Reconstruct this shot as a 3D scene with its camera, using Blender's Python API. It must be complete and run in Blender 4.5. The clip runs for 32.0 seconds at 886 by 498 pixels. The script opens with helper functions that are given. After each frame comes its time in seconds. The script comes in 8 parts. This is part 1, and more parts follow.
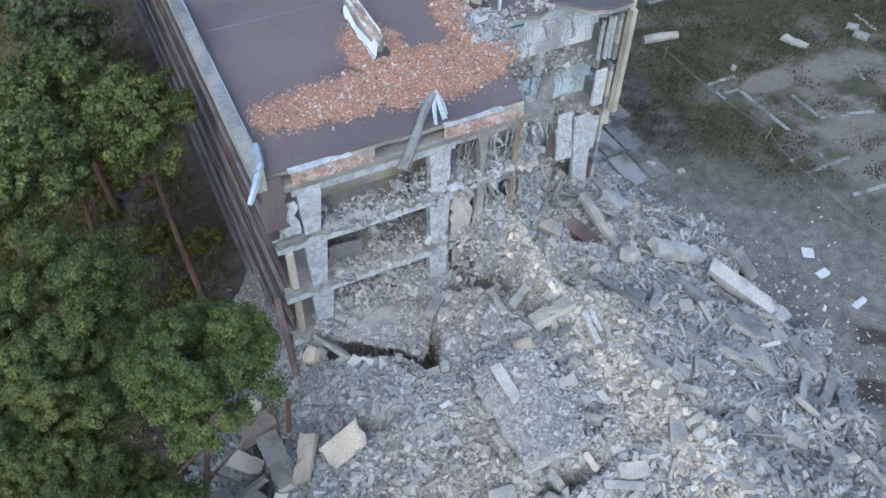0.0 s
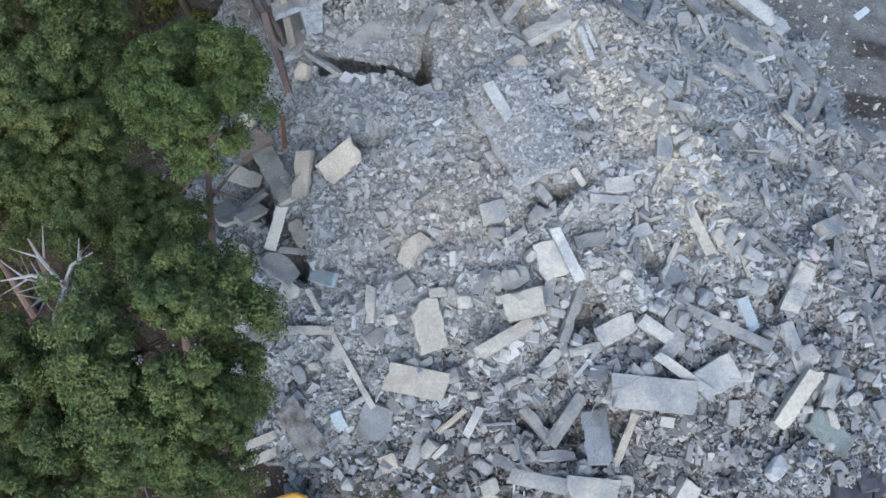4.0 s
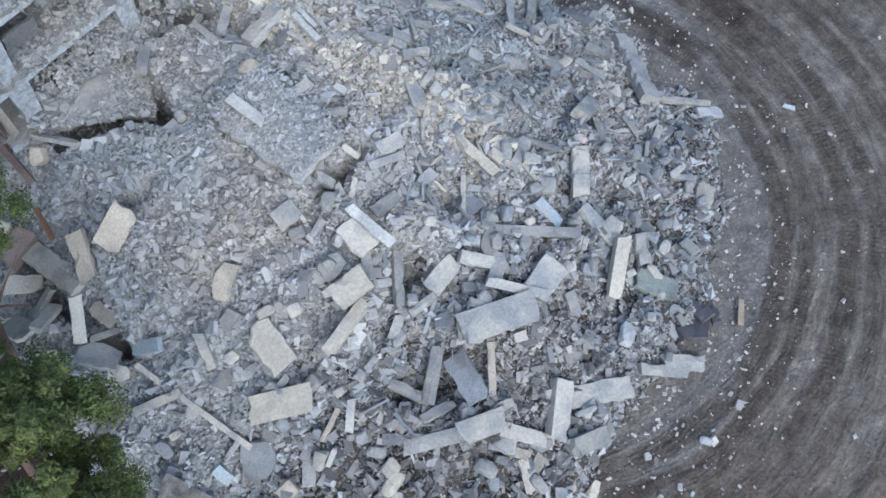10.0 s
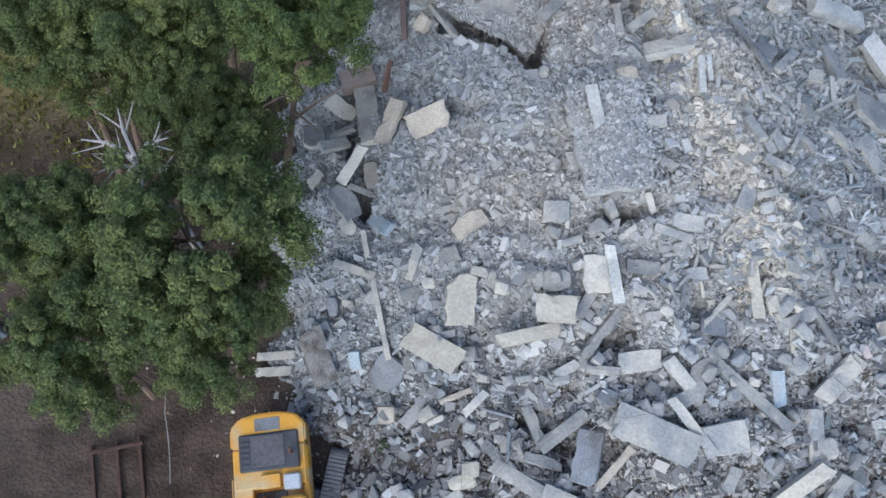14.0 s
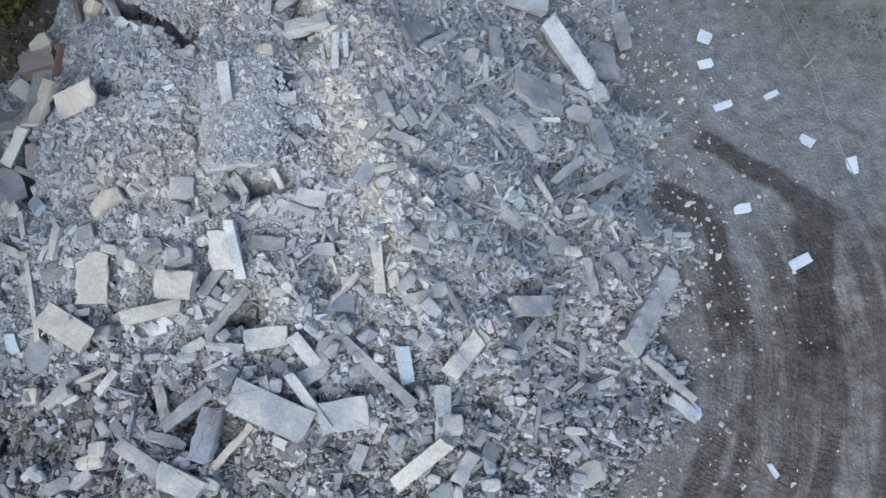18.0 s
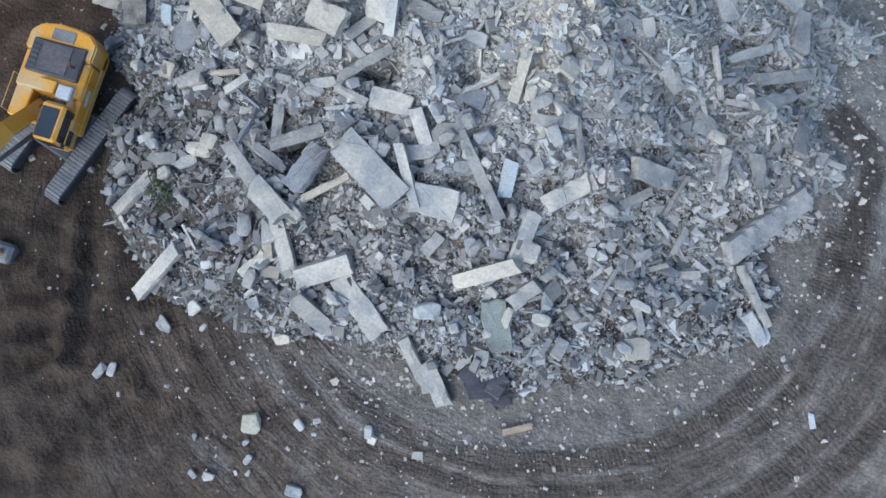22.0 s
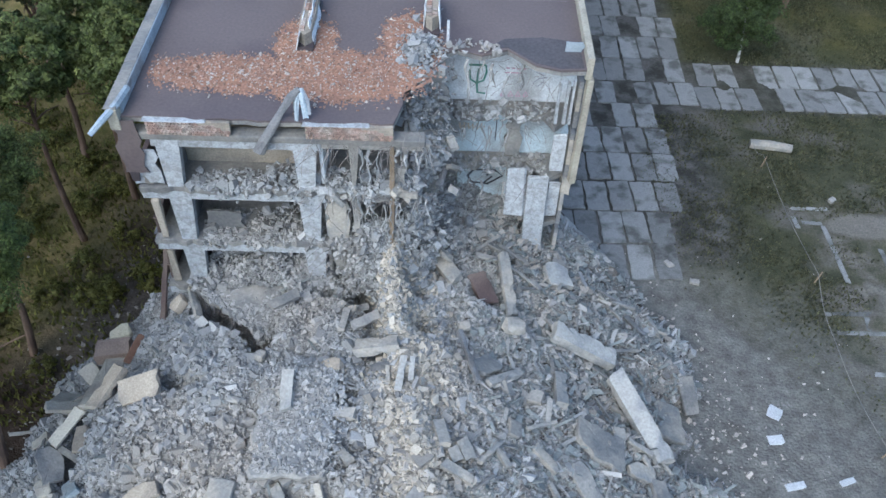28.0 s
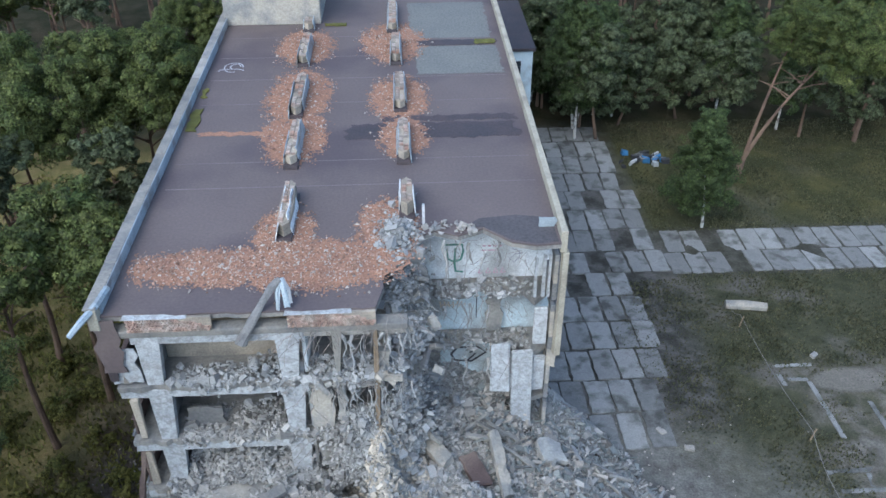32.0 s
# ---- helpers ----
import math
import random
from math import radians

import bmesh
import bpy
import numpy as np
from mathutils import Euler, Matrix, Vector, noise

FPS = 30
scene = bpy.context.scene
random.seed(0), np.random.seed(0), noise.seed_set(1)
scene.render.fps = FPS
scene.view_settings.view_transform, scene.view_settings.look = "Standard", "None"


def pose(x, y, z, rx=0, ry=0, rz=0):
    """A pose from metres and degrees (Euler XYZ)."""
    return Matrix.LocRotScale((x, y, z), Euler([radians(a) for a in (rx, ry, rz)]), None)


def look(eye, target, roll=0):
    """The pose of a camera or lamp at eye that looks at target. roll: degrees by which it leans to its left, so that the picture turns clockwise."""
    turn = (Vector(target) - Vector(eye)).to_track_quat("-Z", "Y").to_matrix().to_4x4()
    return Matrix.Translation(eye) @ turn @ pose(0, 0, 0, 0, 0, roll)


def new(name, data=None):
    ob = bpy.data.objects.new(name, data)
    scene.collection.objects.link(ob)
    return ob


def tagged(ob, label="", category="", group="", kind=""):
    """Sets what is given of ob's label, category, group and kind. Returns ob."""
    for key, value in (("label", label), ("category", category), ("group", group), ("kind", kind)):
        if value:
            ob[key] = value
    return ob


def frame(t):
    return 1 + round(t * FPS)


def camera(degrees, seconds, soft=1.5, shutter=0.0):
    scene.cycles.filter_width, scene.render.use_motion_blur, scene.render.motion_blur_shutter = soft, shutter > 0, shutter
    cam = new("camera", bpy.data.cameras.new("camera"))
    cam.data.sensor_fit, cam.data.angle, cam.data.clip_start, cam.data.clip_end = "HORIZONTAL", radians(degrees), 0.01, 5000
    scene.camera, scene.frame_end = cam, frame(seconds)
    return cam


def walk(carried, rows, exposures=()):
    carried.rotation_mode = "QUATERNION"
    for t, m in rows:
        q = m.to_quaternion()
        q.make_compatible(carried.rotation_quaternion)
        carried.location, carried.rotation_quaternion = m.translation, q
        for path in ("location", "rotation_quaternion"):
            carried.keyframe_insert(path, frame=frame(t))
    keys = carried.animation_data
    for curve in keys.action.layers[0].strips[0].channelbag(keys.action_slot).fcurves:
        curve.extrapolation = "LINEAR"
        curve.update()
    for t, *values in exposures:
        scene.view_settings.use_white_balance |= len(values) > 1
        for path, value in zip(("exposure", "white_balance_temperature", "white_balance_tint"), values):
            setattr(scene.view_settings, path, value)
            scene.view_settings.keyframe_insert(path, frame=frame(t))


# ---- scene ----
# The camera and its flight
PATH = [
    (0.0, (-3.887, -21.778, 36.037), (4.955, -3.929, 13.604), 1.31),
    (0.5, (-3.854, -21.755, 36.132), (4.695, -4.594, 13.057), 1.39),
    (1.0, (-3.883, -21.770, 36.208), (4.647, -4.688, 13.068), 1.41),
    (1.5, (-3.925, -21.684, 36.236), (4.110, -5.865, 12.046), 1.58),
    (2.0, (-3.917, -21.551, 36.259), (3.531, -7.054, 11.073), 1.78),
    (2.5, (-3.876, -21.438, 36.284), (3.125, -8.019, 10.382), 2.14),
    (3.0, (-3.924, -21.335, 36.352), (3.011, -8.355, 10.209), 2.70),
    (3.5, (-3.881, -21.371, 36.439), (2.566, -9.501, 9.652), 3.05),
    (4.0, (-3.808, -21.376, 36.597), (1.659, -11.577, 8.774), 3.60),
    (4.5, (-3.772, -21.397, 36.556), (1.152, -12.865, 8.220), 4.49),
    (6.5, (-3.986, -21.153, 36.468), (2.817, -13.502, 8.269), 9.90),
    (7.0, (-3.946, -21.153, 36.555), (3.427, -13.768, 8.429), 9.57),
    (7.5, (-4.031, -21.270, 36.632), (4.492, -14.453, 8.687), 10.80),
    (8.0, (-4.140, -21.399, 36.666), (5.081, -15.008, 8.843), 10.74),
    (8.5, (-4.178, -21.325, 36.684), (5.529, -15.428, 8.917), 11.20),
    (9.0, (-4.200, -21.367, 36.666), (5.822, -15.714, 8.960), 11.16),
    (9.5, (-4.140, -21.561, 36.693), (6.087, -15.991, 9.046), 10.88),
    (10.0, (-3.990, -22.029, 36.625), (6.321, -16.250, 9.051), 9.69),
    (10.5, (-3.906, -22.130, 36.701), (6.438, -16.343, 9.142), 9.63),
    (11.0, (-3.969, -22.302, 36.641), (6.190, -16.064, 9.112), 8.76),
    (11.5, (-3.869, -22.344, 36.698), (4.836, -14.674, 9.032), 8.62),
    (12.0, (-3.483, -22.277, 36.884), (2.388, -13.000, 8.965), 6.02),
    (12.5, (-3.278, -21.858, 37.125), (0.353, -12.118, 8.984), 2.89),
    (13.0, (-3.208, -21.642, 37.144), (-0.885, -11.778, 8.908), 1.65),
    (13.5, (-2.748, -21.631, 37.138), (-1.205, -11.801, 8.837), 1.71),
    (14.0, (-1.658, -21.786, 37.148), (-0.131, -12.012, 8.826), 1.80),
    (14.5, (0.368, -22.194, 37.098), (1.950, -12.401, 8.786), 3.15),
    (16.5, (7.563, -23.860, 37.007), (9.052, -13.747, 8.802), 1.88),
    (17.0, (8.989, -24.350, 36.792), (10.622, -14.070, 8.656), 2.13),
    (17.5, (10.611, -24.727, 36.679), (12.319, -14.388, 8.569), 2.12),
    (18.0, (12.009, -25.103, 36.555), (13.725, -14.655, 8.485), 1.89),
    (18.5, (12.440, -25.269, 36.431), (14.164, -14.755, 8.387), 2.08),
    (19.0, (12.473, -25.400, 36.413), (13.349, -14.782, 8.369), 0.28),
    (19.5, (12.405, -25.449, 36.355), (11.699, -14.852, 8.298), -2.44),
    (20.0, (12.456, -25.556, 36.355), (10.503, -15.035, 8.328), -4.01),
    (20.5, (12.468, -25.461, 36.363), (10.023, -17.381, 7.575), -5.89),
    (21.0, (12.502, -25.385, 36.381), (10.064, -19.822, 7.003), -10.11),
    (21.5, (12.476, -25.173, 36.378), (10.292, -21.166, 6.728), -13.18),
    (22.0, (12.412, -25.023, 36.390), (10.441, -21.164, 6.704), -11.05),
    (22.5, (12.391, -25.189, 36.303), (10.125, -19.580, 6.919), -6.08),
    (23.0, (12.458, -25.237, 36.228), (9.740, -17.695, 7.319), -4.07),
    (23.5, (12.406, -25.308, 36.155), (9.226, -15.629, 7.937), -2.68),
    (24.0, (12.457, -25.279, 36.131), (8.758, -13.323, 8.866), -1.93),
    (24.5, (12.419, -25.412, 35.972), (8.245, -11.051, 9.965), -1.26),
    (25.0, (12.155, -24.977, 36.021), (7.784, -8.889, 11.079), -0.51),
    (25.5, (12.082, -24.944, 35.869), (7.384, -7.333, 12.041), -0.24),
    (27.5, (11.793, -25.354, 35.572), (11.224, -5.012, 13.530), 2.44),
    (28.0, (11.770, -25.302, 35.626), (12.155, -4.644, 13.875), 2.43),
    (28.5, (11.773, -25.336, 35.597), (12.380, -4.054, 14.461), 1.59),
    (29.0, (11.716, -25.382, 35.646), (12.456, -4.062, 14.553), 1.16),
    (29.5, (11.663, -25.315, 35.672), (12.773, -5.485, 13.188), 1.27),
    (30.0, (11.624, -25.273, 35.651), (12.925, -4.684, 13.870), 1.13),
    (30.5, (11.602, -25.263, 35.639), (12.764, -3.258, 15.281), 0.41),
    (31.0, (11.545, -25.208, 35.618), (12.736, -2.594, 15.942), 0.35),
    (31.5, (11.577, -25.276, 35.609), (12.794, -1.472, 17.391), 0.01),
    (32.0, (11.486, -25.188, 35.489), (12.700, -0.492, 18.499), -0.17),
]

cam = camera(54.48, 32.0, soft=1.6)
walk(cam, [(t, look(eye, aim, roll)) for t, eye, aim, roll in PATH], exposures=[(0.0, 0.64, 5340.0, 4.0), (13.0, 0.62, 5370.0, 4.5), (18.0, 0.62, 5390.0, 3.0), (32.0, 0.62, 5390.0, 3.0)])

# Evening sky light with a low, soft sun
SUN_EL, SUN_AZ = 46.0, -149.0
world = bpy.data.worlds.new("sky")
scene.world = world
world.use_nodes = True
wn = world.node_tree
sky = wn.nodes.new("ShaderNodeTexSky")
sky.sky_type = "NISHITA"
sky.sun_disc = False
sky.sun_elevation = radians(SUN_EL)
sky.sun_rotation = radians(SUN_AZ)
sky.air_density, sky.dust_density, sky.ozone_density = 1.0, 2.5, 1.0
wn.links.new(sky.outputs[0], wn.nodes["Background"].inputs[0])
wn.nodes["Background"].inputs[1].default_value = 0.188
sun = new("sun", bpy.data.lights.new("sun", "SUN"))
sun.data.energy, sun.data.angle, sun.data.color = 1.25, radians(60), (1.0, 0.92, 0.80)
az = radians(SUN_AZ)
sun.matrix_world = look((math.sin(az) * 60, math.cos(az) * 60, math.tan(radians(SUN_EL)) * 60), (0, 0, 0))


# Materials
def mat(name, c1, c2, scale=1.0, rough=0.9, bump=0.3, fine=14.0, grain=0.25, vary="", amount=0.25, metal=0.0, c3=None, s3=0.25, t3=0.55, sharp=0.25):
    """Two colours in broad patches, a fine grain, relief, and a third colour in larger stains."""
    m = bpy.data.materials.new(name)
    m.use_nodes = True
    nt = m.node_tree
    N, L = nt.nodes, nt.links
    bsdf = N["Principled BSDF"]
    geo = N.new("ShaderNodeNewGeometry")

    def noise_at(s, detail=4.0):
        n = N.new("ShaderNodeTexNoise")
        n.inputs["Scale"].default_value = s
        n.inputs["Detail"].default_value = detail
        L.new(geo.outputs["Position"], n.inputs["Vector"])
        return n.outputs[0]

    def ramp(src, a, b):
        r = N.new("ShaderNodeMapRange")
        r.inputs[1].default_value, r.inputs[2].default_value = a, b
        L.new(src, r.inputs[0])
        return r.outputs[0]

    def mix(fac, a, b, blend="MIX"):
        x = N.new("ShaderNodeMix")
        x.data_type, x.blend_type = "RGBA", blend
        for sock, v in ((x.inputs[0], fac), (x.inputs[6], a), (x.inputs[7], b)):
            if isinstance(v, (float, int)):
                sock.default_value = v
            elif isinstance(v, tuple):
                sock.default_value = (*v, 1)
            else:
                L.new(v, sock)
        return x.outputs[2]

    col = mix(ramp(noise_at(scale), 0.5 - sharp, 0.5 + sharp), c1, c2)
    if c3:
        col = mix(ramp(noise_at(s3, 6.0), t3 - 0.08, t3 + 0.1), col, c3)
    g = ramp(noise_at(fine, 5.0), 0.25, 0.75)
    lo = N.new("ShaderNodeMapRange")
    lo.inputs[3].default_value, lo.inputs[4].default_value = 1 - grain, 1 + grain
    L.new(g, lo.inputs[0])
    hsv = N.new("ShaderNodeHueSaturation")
    L.new(col, hsv.inputs["Color"])
    val = lo.outputs[0]
    if vary:
        if vary == "object":
            o = N.new("ShaderNodeObjectInfo").outputs["Random"]
        else:
            o = geo.outputs["Random Per Island"]
        r = N.new("ShaderNodeMapRange")
        r.inputs[3].default_value, r.inputs[4].default_value = 1 - amount, 1 + amount
        L.new(o, r.inputs[0])
        mul = N.new("ShaderNodeMath")
        mul.operation = "MULTIPLY"
        L.new(val, mul.inputs[0]), L.new(r.outputs[0], mul.inputs[1])
        val = mul.outputs[0]
    L.new(val, hsv.inputs["Value"])
    L.new(hsv.outputs[0], bsdf.inputs["Base Color"])
    bsdf.inputs["Roughness"].default_value = rough
    bsdf.inputs["Metallic"].default_value = metal
    bsdf.inputs["Specular IOR Level"].default_value = 0.15 if rough > 0.78 else 0.5
    if bump:
        b = N.new("ShaderNodeBump")
        b.inputs["Strength"].default_value = bump
        b.inputs["Distance"].default_value = 0.05
        L.new(noise_at(fine * 0.6, 6.0), b.inputs["Height"])
        L.new(b.outputs[0], bsdf.inputs["Normal"])
    return m


concrete = mat("concrete", (0.252, 0.238, 0.215), (0.315, 0.297, 0.266), 1.8, vary="object", amount=0.25, c3=(0.185, 0.182, 0.178), s3=0.9, t3=0.52, bump=0.5, grain=0.2, fine=9)
pale_concrete = mat("pale_concrete", (0.315, 0.288, 0.246), (0.385, 0.35, 0.298), 1.6, vary="object", amount=0.18, c3=(0.235, 0.23, 0.218), s3=0.9, t3=0.51, bump=0.45, grain=0.2, fine=9)
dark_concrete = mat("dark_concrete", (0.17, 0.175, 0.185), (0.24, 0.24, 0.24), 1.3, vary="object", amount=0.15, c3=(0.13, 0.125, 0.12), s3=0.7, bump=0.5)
soiled_mat = mat("soiled_stone", (0.14, 0.131, 0.123), (0.205, 0.195, 0.185), 0.5, vary="island", amount=0.45, fine=20, grain=0.25)
rubble_mat = mat("rubble_stone", (0.264, 0.267, 0.268), (0.32, 0.316, 0.306), 0.35, vary="island", amount=0.34, fine=20, grain=0.2, c3=(0.318, 0.293, 0.262), s3=0.13, t3=0.55)
dust_mat = mat("rubble_dust", (0.245, 0.242, 0.235), (0.315, 0.305, 0.287), 0.8, bump=0.9, fine=9, grain=0.35, c3=(0.23, 0.21, 0.185), s3=0.15)
lath_shade_mat = mat("dull_lath_shade", (0.17, 0.182, 0.178), (0.235, 0.245, 0.235), 0.5, vary="island", amount=0.35, fine=20, grain=0.25)
crest_mat = mat("crest_stone", (0.345, 0.312, 0.262), (0.42, 0.376, 0.312), 0.5, vary="island", amount=0.32, fine=20, grain=0.2)
tan_plaster = mat("tan_plaster", (0.33, 0.285, 0.225), (0.41, 0.355, 0.285), 0.9, vary="object", amount=0.14, c3=(0.23, 0.205, 0.175), s3=0.7, bump=0.4)
white_paint = mat("white_paint", (0.62, 0.64, 0.655), (0.72, 0.735, 0.74), 1.1, rough=0.8, bump=0.2, c3=(0.36, 0.36, 0.355), s3=0.6, vary="object", amount=0.08)
blue_paint = mat("pale_blue_paint", (0.48, 0.57, 0.61), (0.56, 0.63, 0.66), 1.1, rough=0.8, bump=0.2, c3=(0.33, 0.34, 0.34), s3=0.6)
brick_mat = mat("brick", (0.36, 0.20, 0.14), (0.44, 0.28, 0.21), 4.0, vary="object", amount=0.25, fine=30, c3=(0.5, 0.42, 0.36), s3=2.0)
whitewash = mat("whitewash", (0.34, 0.352, 0.365), (0.46, 0.47, 0.478), 1.3, c3=(0.30, 0.30, 0.295), s3=5.0, t3=0.52, bump=0.5, grain=0.25, vary="object", amount=0.08)
pale_brick = mat("pale_brick", (0.33, 0.28, 0.245), (0.43, 0.37, 0.32), 4.0, vary="object", amount=0.3, fine=30, c3=(0.36, 0.22, 0.16), s3=1.2, t3=0.56)
grey_felt = mat("grey_felt", (0.075, 0.07, 0.075), (0.105, 0.096, 0.10), 0.7, rough=0.8, bump=0.2, fine=8)
brick_chip = mat("brick_chips", (0.26, 0.15, 0.105), (0.36, 0.25, 0.19), 2.5, vary="island", amount=0.45, fine=30)
mortar_chip = mat("mortar_chips", (0.33, 0.295, 0.26), (0.43, 0.39, 0.35), 2.0, vary="island", amount=0.2)
brick_dust = mat("brick_dust", (0.25, 0.145, 0.105), (0.34, 0.19, 0.125), 0.9, fine=12, grain=0.35, bump=0.5)
membrane = mat("roof_felt", (0.112, 0.088, 0.084), (0.143, 0.112, 0.105), 0.25, rough=0.75, bump=0.12, fine=8, grain=0.14, c3=(0.085, 0.066, 0.07), s3=0.18)
membrane_dark = mat("roof_felt_dark", (0.04, 0.035, 0.04), (0.07, 0.05, 0.05), 0.6, rough=0.7, bump=0.2, fine=8)
membrane_green = mat("roof_felt_faded", (0.15, 0.15, 0.145), (0.18, 0.18, 0.165), 0.5, rough=0.8, bump=0.15, fine=8)
cream = mat("cream_render", (0.34, 0.31, 0.245), (0.42, 0.385, 0.31), 0.8, c3=(0.25, 0.225, 0.185), s3=0.5)
flashing = mat("zinc_flashing", (0.28, 0.33, 0.37), (0.42, 0.47, 0.51), 0.9, rough=0.5, metal=0.25, bump=0.2, c3=(0.22, 0.21, 0.2), s3=0.8)
brown_panel = mat("brown_panel", (0.066, 0.045, 0.041), (0.098, 0.066, 0.058), 0.7, rough=0.7, bump=0.15, c3=(0.16, 0.12, 0.1), s3=0.5)
old_wood = mat("weathered_wood", (0.24, 0.18, 0.12), (0.34, 0.27, 0.2), 3.0, fine=25, vary="object", amount=0.2)
rust = mat("rusted_steel", (0.10, 0.055, 0.04), (0.16, 0.085, 0.055), 2.0, rough=0.85, metal=0.3)
rebar_mat = mat("rebar", (0.20, 0.175, 0.16), (0.28, 0.25, 0.23), 3.0, rough=0.8, vary="island", amount=0.3)
glass_dark = mat("dark_glass", (0.02, 0.024, 0.03), (0.035, 0.04, 0.045), 0.5, rough=0.15, bump=0.02, grain=0.05)
plastic_white = mat("white_sheet", (0.38, 0.39, 0.40), (0.46, 0.47, 0.48), 1.5, rough=0.6, bump=0.1, vary="object", amount=0.1)
yellow = mat("yellow_paint", (0.50, 0.235, 0.018), (0.58, 0.29, 0.03), 1.2, rough=0.5, bump=0.06, grain=0.12, c3=(0.42, 0.32, 0.17), s3=0.8, t3=0.54)
black_steel = mat("black_steel", (0.03, 0.03, 0.035), (0.055, 0.055, 0.06), 2.0, rough=0.6, bump=0.1)
track_steel = mat("track_steel", (0.12, 0.12, 0.125), (0.18, 0.175, 0.17), 2.0, rough=0.7, metal=0.2, vary="object", amount=0.15)
bark = mat("pine_bark", (0.15, 0.10, 0.072), (0.21, 0.145, 0.105), 1.5, fine=18, bump=0.6, c3=(0.1, 0.07, 0.055), s3=0.5)
birch_bark = mat("birch_bark", (0.5, 0.48, 0.45), (0.6, 0.58, 0.54), 2.0, fine=12, bump=0.3, c3=(0.12, 0.1, 0.09), s3=2.5)
dead_wood = mat("dead_wood", (0.34, 0.31, 0.29), (0.44, 0.4, 0.37), 2.0, fine=18)


def leaf(name, c1, c2):
    m = mat(name, c1, c2, 0.9, rough=0.7, bump=0.0, vary="island", amount=0.6, grain=0.3, fine=3)
    nt = m.node_tree
    bsdf, out = nt.nodes["Principled BSDF"], nt.nodes["Material Output"]
    through_leaf, both = nt.nodes.new("ShaderNodeBsdfTranslucent"), nt.nodes.new("ShaderNodeMixShader")
    both.inputs[0].default_value = 0.45
    nt.links.new(bsdf.inputs["Base Color"].links[0].from_socket, through_leaf.inputs[0])
    nt.links.new(bsdf.outputs[0], both.inputs[1]), nt.links.new(through_leaf.outputs[0], both.inputs[2])
    nt.links.new(both.outputs[0], out.inputs[0])
    return m


pine_leaf = leaf("pine_needles", (0.062, 0.094, 0.026), (0.158, 0.172, 0.048))
light_leaf = leaf("sunny_leaves", (0.060, 0.094, 0.024), (0.135, 0.158, 0.038))
dark_leaf = leaf("dark_needles", (0.078, 0.098, 0.050), (0.118, 0.138, 0.064))
birch_leaf = leaf("birch_leaves", (0.055, 0.082, 0.028), (0.088, 0.120, 0.036))
shrub_leaf = leaf("shrub_leaves", (0.12, 0.135, 0.03), (0.20, 0.18, 0.045))
grass_mat = leaf("grass_blades", (0.072, 0.078, 0.04), (0.12, 0.115, 0.06))


# Mesh helpers
def tris_mesh(name, V, F, material):
    """A mesh of triangles or quads from arrays."""
    V, F = np.asarray(V, np.float32), np.asarray(F, np.int32)
    k = F.shape[1]
    me = bpy.data.meshes.new(name)
    me.vertices.add(len(V)), me.loops.add(F.size), me.polygons.add(len(F))
    me.vertices.foreach_set("co", V.ravel())
    me.loops.foreach_set("vertex_index", F.ravel())
    me.polygons.foreach_set("loop_start", np.arange(0, F.size, k, dtype=np.int32))
    me.polygons.foreach_set("use_smooth", np.zeros(len(F), bool))
    me.update(calc_edges=True)
    me.validate()
    me.materials.append(material)
    return me


def part(name, bm, material, parent, label=""):
    if isinstance(bm, bpy.types.Mesh):
        me = bm
    else:
        me = bpy.data.meshes.new(name)
        bm.to_mesh(me)
        bm.free()
        me.materials.append(material)
    ob = new(name, me)
    ob.parent = parent
    return tagged(ob, label)


def thing(name, label, category, group="", kind="", m=None, bm=None, material=None):
    """A top-level thing: an Empty for its parts, or one mesh."""
    data = None
    if bm is not None:
        data = bm if isinstance(bm, bpy.types.Mesh) else bpy.data.meshes.new(name)
        if data is not bm:
            bm.to_mesh(data)
            bm.free()
            data.materials.append(material)
    ob = new(name, data)
    if m is not None:
        ob.matrix_world = m
    return tagged(ob, label, category, group, kind)


def slab_bm(x0, x1, y0, y1, z0, z1, bevel=0.02, rag=0.0, seed=0):
    """A box from corner to corner with worn edges; rag pushes its corners about."""
    rnd = random.Random(seed)
    bm = bmesh.new()
    bmesh.ops.create_cube(bm, size=1.0)
    for v in bm.verts:
        v.co = Vector(((x0 + x1) / 2 + v.co.x * (x1 - x0), (y0 + y1) / 2 + v.co.y * (y1 - y0), (z0 + z1) / 2 + v.co.z * (z1 - z0)))
    if bevel:
        bmesh.ops.bevel(bm, geom=bm.edges[:], offset=min(bevel, 0.3 * min(x1 - x0, y1 - y0, z1 - z0)), segments=1, affect="EDGES")
    if rag:
        for v in bm.verts:
            v.co += Vector((rnd.uniform(-rag, rag), rnd.uniform(-rag, rag), rnd.uniform(-rag, rag)))
    return bm


def prism_bm(points, z0, z1):
    """An upright prism over a closed outline."""
    bm = bmesh.new()
    lo = [bm.verts.new((x, y, z0)) for x, y in points]
    hi = [bm.verts.new((x, y, z1)) for x, y in points]
    bm.faces.new(lo[::-1]), bm.faces.new(hi)
    n = len(points)
    for i in range(n):
        bm.faces.new((lo[i], lo[(i + 1) % n], hi[(i + 1) % n], hi[i]))
    bmesh.ops.recalc_face_normals(bm, faces=bm.faces[:])
    return bm


